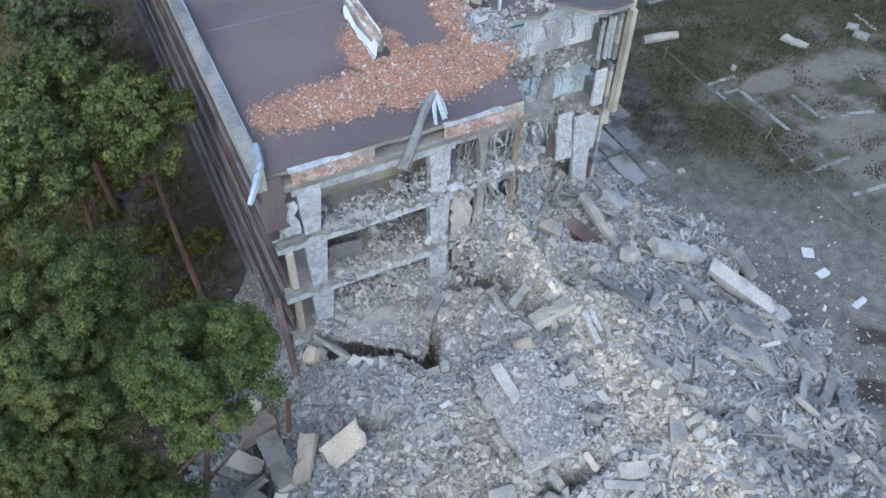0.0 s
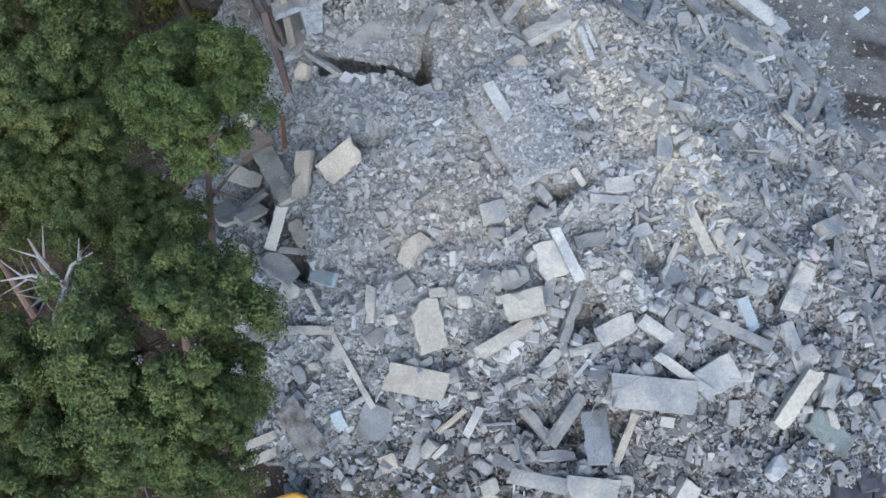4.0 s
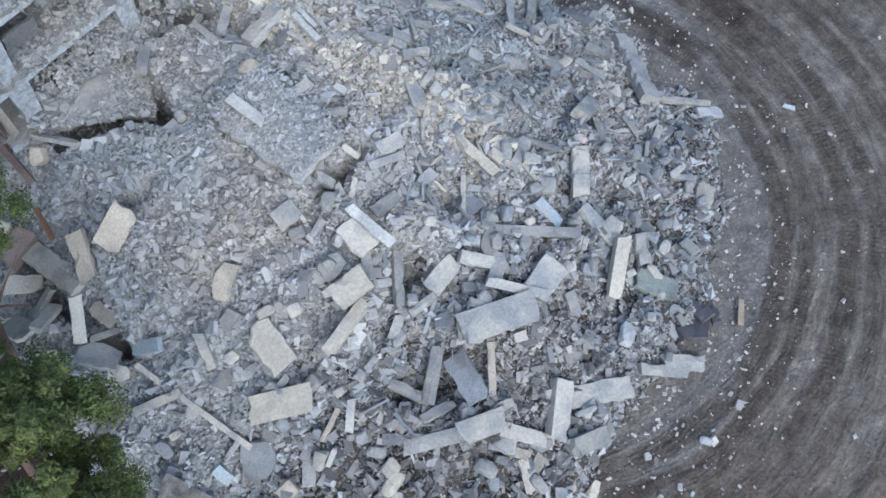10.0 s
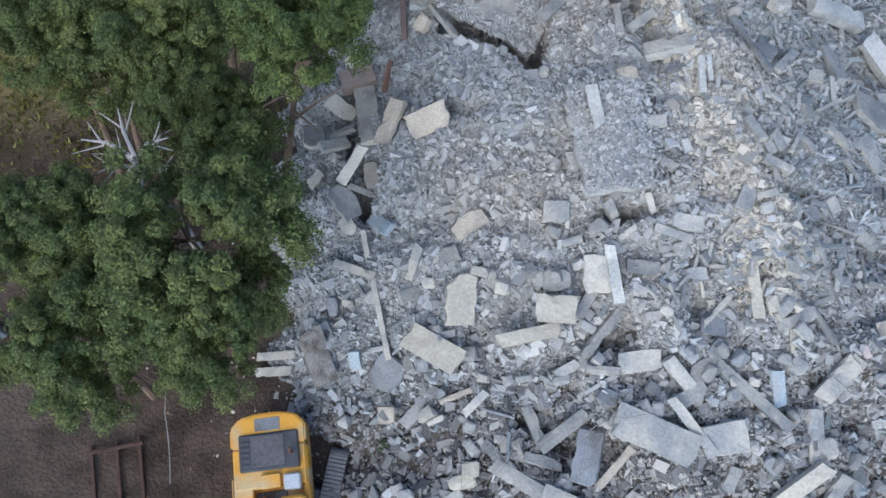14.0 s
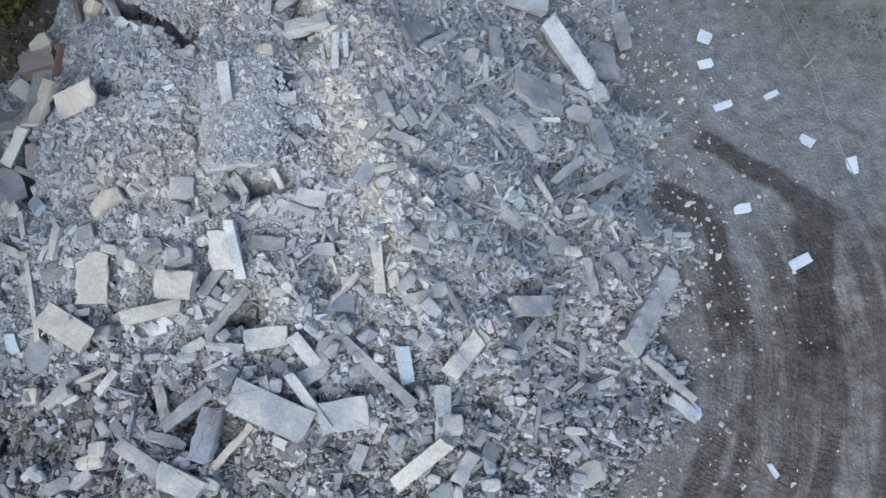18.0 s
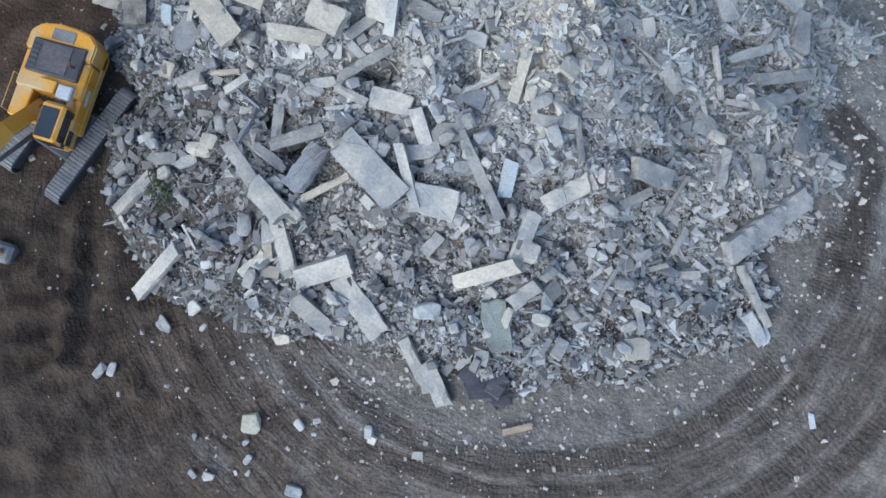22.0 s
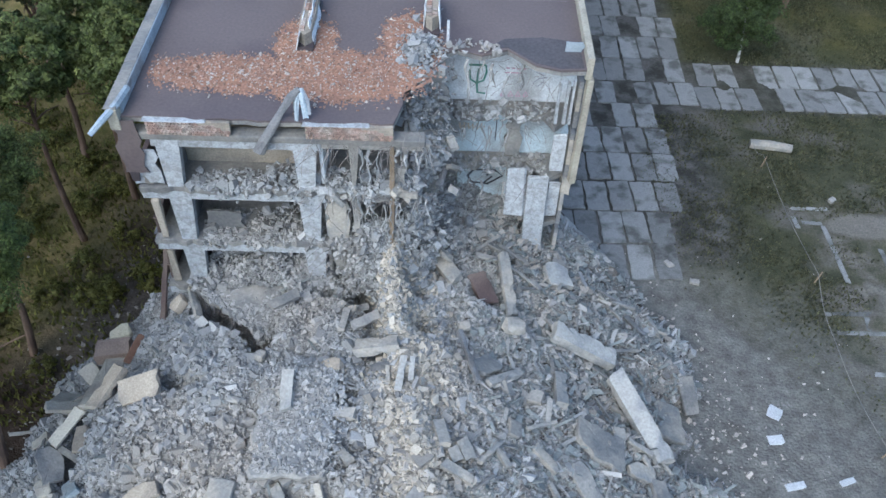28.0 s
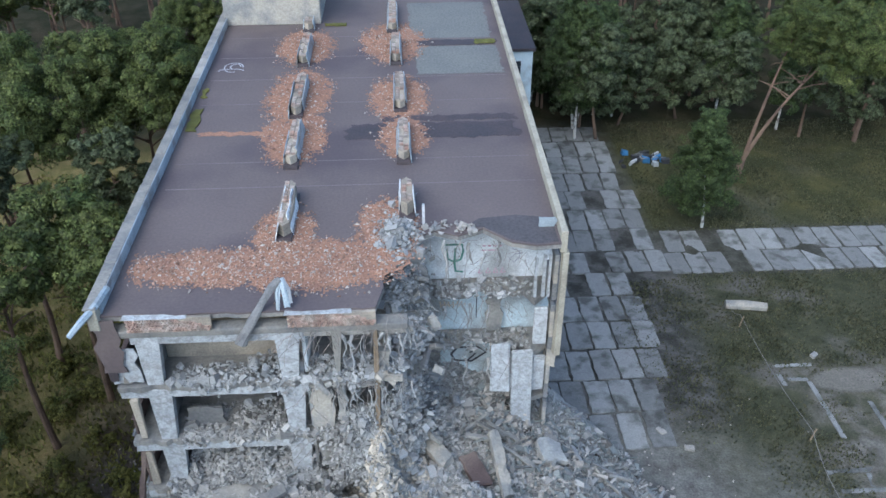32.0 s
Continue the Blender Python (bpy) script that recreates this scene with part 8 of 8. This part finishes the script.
rope(((33.1, 20.0), (33.4, 18.4), (33.5, 7.2), (32.8, 2.2), (33.1, -4.4), (33.2, -12.3)), "sagging pale rope between wooden stakes", ((33.3, 18.0), (33.5, 7.2), (33.1, -4.4)))
rope(((-14.6, 2.0), (-14.0, -2.4), (-12.2, -7.5), (-12.3, -14.9), (-12.1, -18.5)), "pale barrier rope between the pines", ((-12.2, -14.9),))
thing("fallen_log", "pale barkless log lying in the grass", "log", bm=tube_bm([(33.1, 20.3, -1.15), (34.4, 20.1, -1.1), (35.8, 19.8, -1.1)], [0.32, 0.36, 0.3], 9), material=pale_concrete)

# rusted frame west of the machine
old_rust = mat("old_rust", (0.05, 0.03, 0.024), (0.085, 0.05, 0.038), 2.0, rough=0.9)
rack = thing("steel_frame", "rusted steel frame lying on the brown soil", "frame", m=pose(-14.4, -17.6, -0.35, 0, 0, 4))
for x in (-1.0, 0.05, 1.0):
    part("rail", slab_bm(x - 0.07, x + 0.07, -2.2, 1.8, 0.1, 0.26, 0.02), old_rust, rack)
for y in (-1.6, 1.5):
    part("crossbar", slab_bm(-1.2, 1.2, y - 0.08, y + 0.08, 0.26, 0.4, 0.02), old_rust, rack)
thing("grey_crate", "dull grey crate on the soil", "crate", m=pose(-20.2, -10.4, -0.45, 0, 0, 35), bm=slab_bm(-0.6, 0.6, -0.45, 0.45, -0.3, 0.35, 0.05), material=dark_concrete)

# rubbish by the birch
rub = thing("rubbish_heap", "heap of dark and blue rubbish bags beside the birch", "rubbish")
bag = chunk_shapes(4, 8, (0.7, 0.9))
blue_bag = mat("blue_bag", (0.04, 0.14, 0.32), (0.08, 0.22, 0.42), 2.0, rough=0.5)
for i in range(26):
    x, y = 33.1 + trnd.gauss(0, 1.0), 42.2 + trnd.gauss(0, 0.8)
    V, F = bag[i % 4]
    part("bag", tris_mesh("bag", V * trnd.uniform(0.4, 0.9) + np.array([x, y, float(land(x, y)) + 0.25]), F, trnd.choice((black_steel, black_steel, dark_concrete, plastic_white, blue_bag))), None, rub)

# annex beyond the far end
annex = thing("annex_building", "pale blue rendered annex beside the far end of the roof", "building")
part("wall", slab_bm(18.4, 22.6, 44.0, 56.0, -2.1, 8.0, 0.03), blue_paint, annex)
part("roof", slab_bm(18.2, 22.8, 43.8, 56.2, 8.0, 8.3, 0.03), membrane_dark, annex)
for z in (0.2, 3.4, 5.8):
    part("window", slab_bm(19.2, 21.6, 43.96, 43.99, z, z + 1.3, 0.01), glass_dark, annex)
